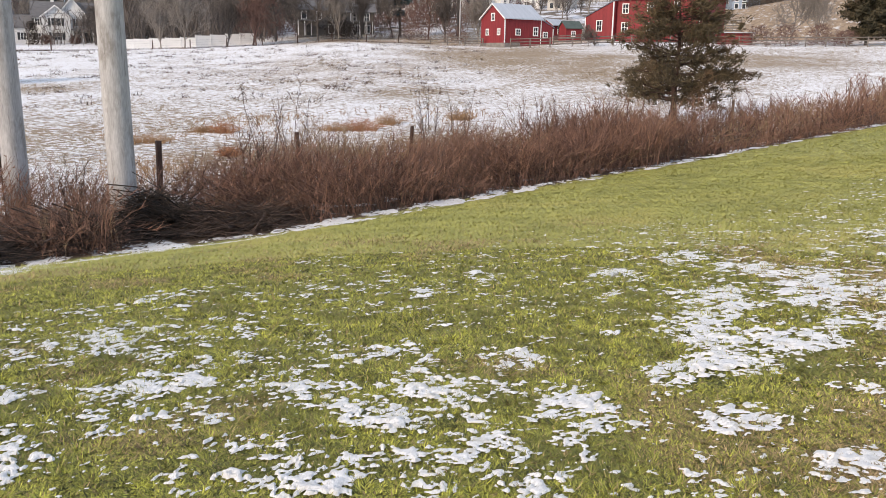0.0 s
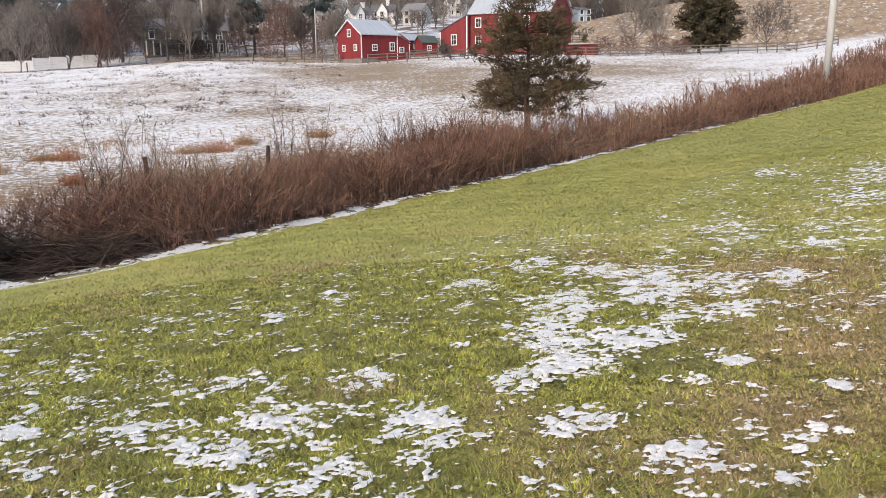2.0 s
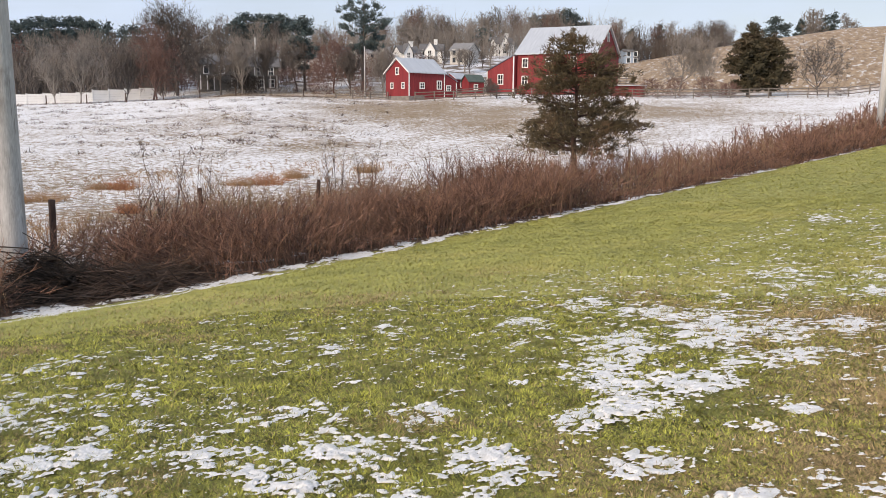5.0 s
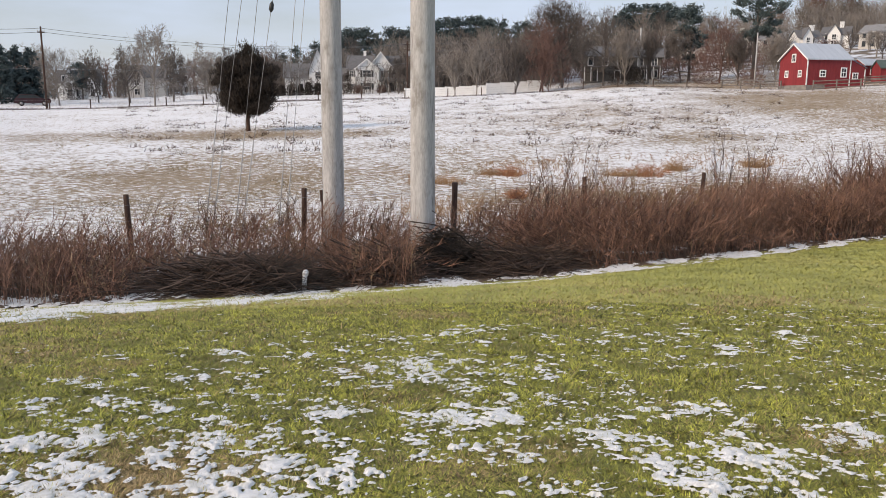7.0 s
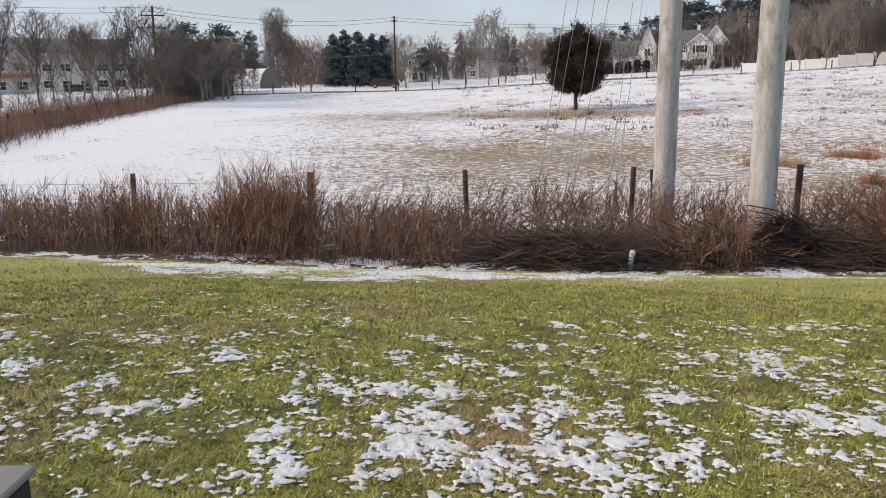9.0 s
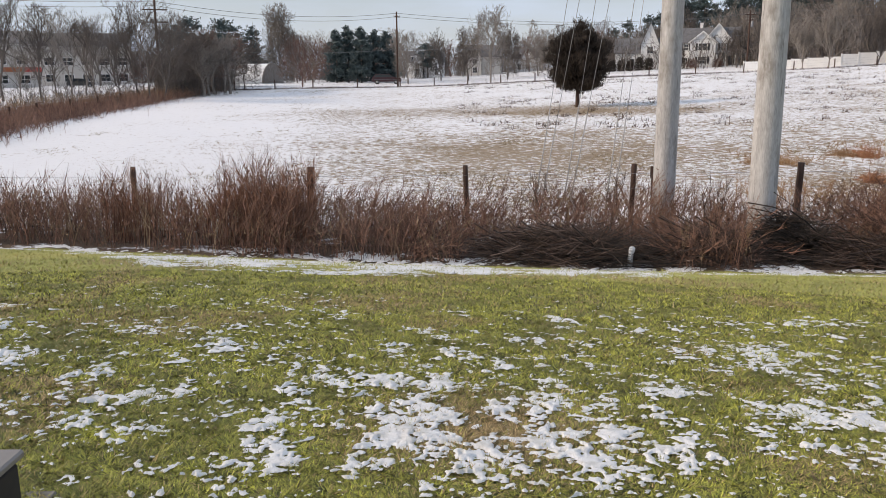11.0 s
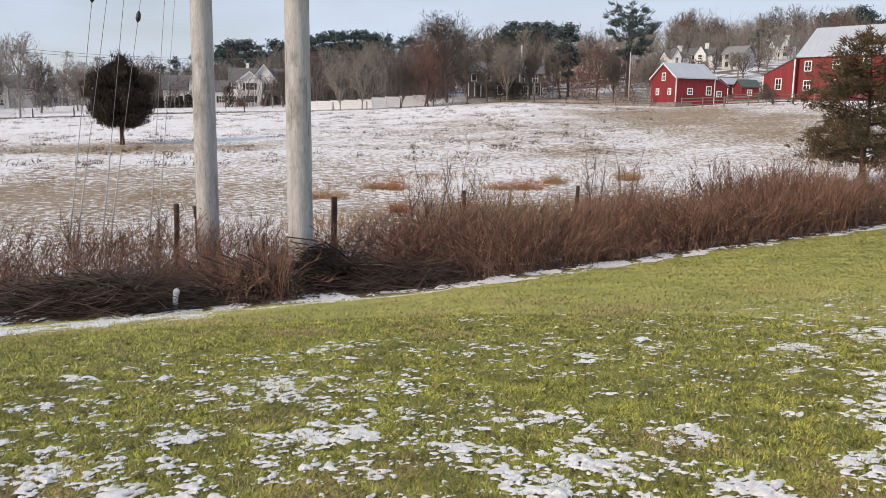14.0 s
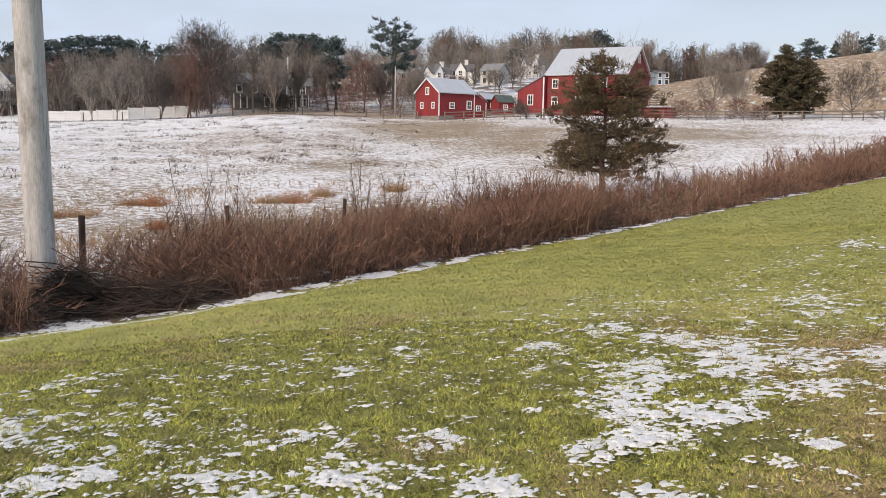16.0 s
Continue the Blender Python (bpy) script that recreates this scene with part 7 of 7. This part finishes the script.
# houses up the slope behind the barns and the farmhouse
_wins = [(x, z, 0.8, 1.1) for x in (1.1, 2.9) for z in (1.0, 2.7)]
for _b, _r, _L, _t, _wm, _rm, _g in ((2.9, 192, 8, 20, M_SIDING, M_SHINGLE, [(1.0, 4.6, 1.0, 5.4, 8.6)]), (4.2, 196, 9, -10, M_SIDING, M_SHINGLE, [(2.0, 6.2, 1.2, 5.4, 8.6)]), (6.3, 190, 8, -35, M_BEIGE, M_SHINGLE_PALE, []),
                                     (9.5, 214, 8, 10, M_SIDING, M_SHINGLE, [(1.6, 5.4, 1.0, 5.2, 8.4)]), (-7.8, 175, 10, 12, M_BEIGE, M_SHINGLE, [(0.8, 4.8, 1.0, 5.2, 8.0)]), (-4.4, 182, 9, 5, M_BEIGE, M_SHINGLE, []),
                                     (-1.6, 195, 10, 0, M_BEIGE, M_SHINGLE, [(5.0, 8.8, 1.0, 5.0, 8.0)]), (12.4, 230, 9, -10, M_BEIGE, M_SHINGLE, []), (0.6, 188, 9, 10, M_BEIGE, M_SHINGLE_PALE, [(3.4, 7.2, 1.0, 5.2, 8.2)]), (18.2, 216, 4, 0, M_BLUE, M_SHINGLE, [])):
    plain_house(spot(_b, _r), _L * 0.60, 5.0, 3.2, 4.8 if _L > 5 else 3.9, _t, _wm, _rm, "pale two-storey house on the slope behind bare trees", _wins[:4], [tuple(0.60 * v for v in g) for g in _g], (3.6, 5.8) if _g else None)

# houses beyond the road to the west
plain_house(spot(-45.4, 186), 8, 7, 3.6, 6.0, 40, M_SIDING, M_SHINGLE, "white house with several gables beyond the road", _two[:6], [(1.2, 3.4, 1.6, 3.6, 6.6), (5.6, 7.4, 1.0, 3.6, 6.0)], None, "white_house")
plain_house(spot(-38.0, 215), 7, 7, 3.8, 6.2, 35, M_SIDING, M_SHINGLE, "white house beyond the snowy lawns", _two[:4], [(2.0, 5.0, 1.0, 3.8, 6.2)], None, "white_house")
plain_house(spot(-33.6, 215), 9, 8, 4.8, 7.4, 30, M_BEIGE, M_SHINGLE, "pale house far behind a bare tree line", _two[:4], [], None)
plain_house(spot(-41.4, 210), 9, 8, 4.8, 7.6, 36, M_BEIGE, M_SHINGLE, "pale house far behind a bare tree line", _two[:4], [(1.0, 4.2, 1.0, 4.6, 7.4)], None)


def greenhouse():
    ob = thing("polytunnel", spot(-55.9, 120), "white arched greenhouse tunnels with snow on top", "greenhouse", turn=118)
    ob.matrix_basis = ob.matrix_basis @ Matrix.Diagonal((1.45, 1.45, 1.45, 1))
    for i in range(3):
        k = 12
        a = np.linspace(0, np.pi, k)
        prof = [(2.2 * math.cos(t) + i * 1.0, 0.3 + (1.9 + 0.55 * i) * math.sin(t)) for t in a]
        o = part("tunnel", prism("tunnel", prof, -2 + i * 3.6, 1.4 + i * 3.6, M_WHITE), ob, "white plastic-covered tunnel")
        part("rib", prism("rib", [(x, z * 1.01 + 0.02) for x, z in prof], -2.05 + i * 3.6, -1.95 + i * 3.6, M_RAIL), o)


greenhouse()


def long_building(b, r, L, turn, eave, ridge, wall, roof, label):
    ob = thing("store_building", spot(b, r), label, "building", turn=turn)
    part("wall", gable_walls("wall", 0, L, 0, 14, eave, ridge, wall), ob)
    part("roof", gable_roof("roof", 0, L, 0, 14, eave, ridge, roof, 0.5), ob)
    n = int(L / 4)
    for i in range(n):
        for z in (1.8, 5.6):
            window(ob, facing("front", -0.005), 2 + i * 4.0, z, 2.0, 1.6)
    return ob


_ob = long_building(-68.9, 215, 20, 66, 9.4, 12.4, M_BEIGE, M_SHINGLE, "long pale shop building with a dark hipped roof")
_ob = long_building(-76.5, 190, 25, 70, 9.0, 11.6, M_BEIGE, M_SHINGLE_PALE, "pale roadside shop with coloured awnings")
for _x, _c in ((16.0, (0.03, 0.26, 0.16)), (20.0, (0.38, 0.12, 0.05)), (23.5, (0.45, 0.04, 0.03))):
    _m = varied("awning_paint", tuple(c * 0.8 for c in _c), _c, 2.0, rough=0.6)
    part("awning", prism("awning", [(_x - 1.8, 3.3), (_x + 1.8, 3.3), (_x + 1.8, 4.2), (_x - 1.8, 4.2)], -1.0, -0.02, _m), _ob, "coloured shop awning")


# ---------------------------------------------------------------- road line: poles, cables, car
def roadside_pole(bearing, dist, height, arms, label, lean=0.0, mat=None, r0=0.16):
    p = spot(bearing, dist)
    ob = thing("utility_pole", p, label, "utility pole", "roadside utility poles", turn=-bearing)
    part("shaft", tube_mesh("shaft", [(0, 0, -0.4), (lean * 0.5, 0, height * 0.5), (lean, 0, height)], [r0, r0 * 0.85, r0 * 0.7], mat or M_POST, 12), ob)
    for z, w in arms:
        part("crossarm", box("crossarm", lean - w / 2, lean + w / 2, -0.24, -0.11, z - 0.06, z + 0.06, M_POST), ob)
        for s in (-0.45, -0.2, 0.2, 0.45):
            part("insulator", tube_mesh("insulator", [(lean + s * w, -0.175, z + 0.06), (lean + s * w, -0.175, z + 0.15), (lean + s * w, -0.175, z + 0.22)], [0.03, 0.05, 0.03], M_GUARD, 8), ob)
    return p


A = roadside_pole(-61.95, 96, 10.0, ((9.0, 2.6), (7.7, 2.6)), "dark wooden utility pole with two crossarms")
B = roadside_pole(-46.15, 113, 9.9, ((9.2, 0.8),), "dark wooden utility pole beside a snowy road", 0.0, M_POST, 0.14)
C = roadside_pole(-22.8, 134, 8.6, ((8.0, 1.6), (7.2, 1.0)), "dark wooden utility pole with a transformer near a house")
part("transformer", tube_mesh("transformer", [(0.32, 0, 6.2), (0.32, 0, 6.3), (0.32, 0, 7.0), (0.32, 0, 7.05)], [0.1, 0.2, 0.2, 0.1], M_WIRE, 14), [o for o in scene.objects if o.name.startswith("utility_pole")][-1], "grey transformer can")
D = roadside_pole(-6.95, 132, 8.2, (), "pale utility pole in front of the farmhouse", 0.0, M_POLE, 0.2)
roadside_pole(0.4, 122, 7.6, (), "slim tan pole beside the barn", 0.0, M_POLE, 0.11)


def cable(a, b, sag, radius=0.022, label="thin grey overhead cable between roadside poles"):
    t = np.linspace(0, 1, 24)
    pts = np.array([np.array(a) * (1 - s) + np.array(b) * s - np.array([0, 0, sag * 4 * s * (1 - s)]) for s in t])
    v, q = tubes(pts[None], np.full((1, 24), radius), 4)
    tagged(new("cable", mesh_from("cable", v, [q], [M_CABLE])), label, "cable", "roadside cables")


_far = Vector((*plan(-88, 96), 0))
for _dz, _sag in ((9.9, 1.2), (9.45, 1.3), (5.2, 0.8)):
    cable(A + Vector((0, 0, _dz)), B + Vector((0, 0, _dz - 0.2)), _sag * 0.8)
    cable(B + Vector((0, 0, _dz - 0.2)), C + Vector((0, 0, min(_dz, 8.2) - 0.1)), _sag)
    cable(A + Vector((0, 0, _dz)), _far + Vector((0, 0, _dz + 1.5)), _sag)
for _dz in (8.3, 7.2):
    cable(C + Vector((0, 0, _dz)), D + Vector((0, 0, _dz - 0.4)), 0.7, 0.02)


def car(place, turn, paint=None, label="maroon estate car on the snowy road"):
    paint = paint or M_CAR
    ob = thing("car", place, label, "car", turn=turn)
    body = [(-2.3, 0.35), (2.3, 0.35), (2.35, 0.75), (2.15, 0.95), (1.2, 1.05), (0.45, 1.55), (-1.7, 1.58), (-2.2, 1.05), (-2.35, 0.8)]
    part("body", prism("body", body, -0.88, 0.88, paint), ob)
    part("windows", prism("windows", [(1.0, 1.08), (0.40, 1.48), (-1.6, 1.50), (-1.95, 1.08)], -0.89, 0.89, M_GLASS), ob, "dark car glass")
    part("roof_rack", box("roof_rack", -1.5, 0.3, -0.7, 0.7, 1.585, 1.62, M_TYRE), ob)
    for x in (-1.45, 1.45):
        for y in (-0.82, 0.82):
            w = part("wheel", tube_mesh("wheel", [(x, y - 0.1, 0.34), (x, y, 0.34), (x, y + 0.1, 0.34)], [0.34] * 3, M_TYRE, 16, False), ob)
            part("rim", tube_mesh("rim", [(x, y - 0.115, 0.34), (x, y, 0.34), (x, y + 0.115, 0.34)], [0.2] * 3, M_WIRE, 12, False), w)
    for s in (-0.6, 0.6):
        part("headlight", box("headlight", 2.24, 2.36, s - 0.18, s + 0.18, 0.72, 0.86, M_PLASTIC), ob)


car(spot(-46.9, 130), 46)
car(spot(-66.7, 160), 66, M_TRIM_DARK, "dark estate car parked beyond bare trees")

# left-hand hedge
def hedge_line(points, count, height, seed, label, mat, spread=1.3):
    rng = np.random.default_rng(seed)
    line = np.array([plan(b, r) for b, r in points])
    seg = rng.random(count) * (len(line) - 1)
    i = seg.astype(int)
    f = (seg - i)[:, None]
    p = line[i] * (1 - f) + line[i + 1] * f + rng.normal(0, spread, (count, 2))
    z = ground_z(p[:, 0], p[:, 1])
    clump = value_noise(p[:, 0], p[:, 1], 0.25, seed, 3)
    h = height * (0.5 + clump) * rng.uniform(0.6, 1.2, count)
    a = np.column_stack([p, z - 0.05])
    t = a + np.column_stack([rng.normal(0, 0.25, count) * h, rng.normal(0, 0.25, count) * h, h])
    v, tr = spikes(a, t, 0.012)
    k = rng.integers(0, count, count * 2)
    s = rng.uniform(0.3, 0.95, (count * 2, 1))
    q = a[k] * (1 - s) + t[k] * s
    d = (rng.normal(0, 0.3, (count * 2, 3)) + np.array([0, 0, 0.3])) * min(1.0, height * 1.6)
    v2, tr2 = blades(q, q + d, 0.018, rng)
    me = mesh_from("hedge", np.concatenate([v, v2]), [tr, tr2 + len(v)], [mat])
    tagged(new("hedge", me), label, "hedge", kind="stuff")


hedge_line([(-76, 44), (-71.5, 55), (-68, 64), (-64, 78), (-60, 97)], 14000, 0.66, 141, "brown dead weeds along the far field edge", M_STEM)
hedge_line([(-72, 60), (-66, 76), (-62, 88), (-59, 100)], 1600, 1.1, 142, "tall russet grass along the far field edge", M_STRAW)
hedge_line([(-61, 88), (-59.5, 96), (-58, 104)], 1600, 2.4, 143, "grey-brown thicket beyond the field corner", M_BARK)
hedge_line([(-60, 99.5), (-52, 105.5), (-46, 109.5), (-39, 112.5), (-32, 114.5), (-26, 115.5), (-13, 116.5), (-1.6, 115.5)], 7000, 0.17, 144, "low dark dead grass under a pasture fence", M_BRUSH, 0.35)


def far_thicket(points, count, low, high, seed, label, mat, depth=6.0, width=0.05):
    """A belt of undergrowth and young wood."""
    rng = np.random.default_rng(seed)
    line = np.array([plan(b, r) for b, r in points])
    seg = rng.random(count) * (len(line) - 1)
    i = seg.astype(int)
    f = (seg - i)[:, None]
    p = line[i] * (1 - f) + line[i + 1] * f
    p = p + p / np.linalg.norm(p, axis=1, keepdims=True) * rng.normal(0, depth, (count, 1))
    z = ground_z(p[:, 0], p[:, 1])
    h = (low + (high - low) * value_noise(p[:, 0], p[:, 1], 0.09, seed, 3) * rng.random(count) ** 0.5 * 1.3)
    a = np.column_stack([p, z - 0.1])
    t = a + np.column_stack([rng.normal(0, 0.22, count) * h, rng.normal(0, 0.22, count) * h, h])
    v, tr = blades(a, t, width * 0.9, rng)
    k = rng.integers(0, count, count * 7)
    s = rng.uniform(0.12, 0.95, (count * 7, 1))
    q = a[k] * (1 - s) + t[k] * s
    d = (rng.normal(0, 0.75, (count * 7, 3)) + np.array([0, 0, 0.8])) * (h[k, None] * 0.24)
    v2, tr2 = blades(q, q + d, width * 0.75, rng)
    me = mesh_from("thicket", np.concatenate([v, v2]), [tr, tr2 + len(v)], [mat])
    tagged(new("thicket", me), label, "thicket", kind="stuff")


_words = "grey-brown leafless undergrowth below the far woods"
far_thicket([(-33, 172), (-26, 162), (-20, 150), (-12, 150)], 2600, 3.0, 8.5, 151, _words, M_BARK, 8, 0.07)
far_thicket([(-30, 205), (-20, 190), (-10, 200)], 1600, 4.0, 10.0, 152, _words, M_BARK_PALE, 10, 0.06)
far_thicket([(-12, 160), (-4, 165), (2, 165)], 900, 1.5, 5.0, 153, _words, M_BARK_RED, 10)
far_thicket([(-12, 225), (0, 222), (8, 228), (18, 238)], 2600, 4.0, 11.0, 154, _words, M_BARK_PALE, 12, 0.065)
far_thicket([(14, 232), (20, 238), (25, 245)], 1800, 3.0, 8.0, 155, _words, M_BARK, 6, 0.06)
far_thicket([(-59, 190), (-50, 200), (-40, 225), (-30, 225)], 2100, 2.5, 7.5, 156, _words, M_BARK, 10, 0.06)
far_thicket([(-84, 236), (-70, 240), (-57, 236)], 1700, 5.0, 11.0, 158, _words, M_BARK, 6, 0.09)
far_thicket([(-73, 66), (-69, 72), (-66, 79), (-63, 86)], 420, 0.8, 3.0, 159, "leafless shrubs behind a brown hedge", M_BARK, 4, 0.022)
far_thicket([(-62, 96), (-60, 104), (-57.5, 114)], 2000, 2.5, 6.0, 157, "grey-brown thicket beyond the field corner", M_BARK_PALE, 5, 0.035)

paver_walk()
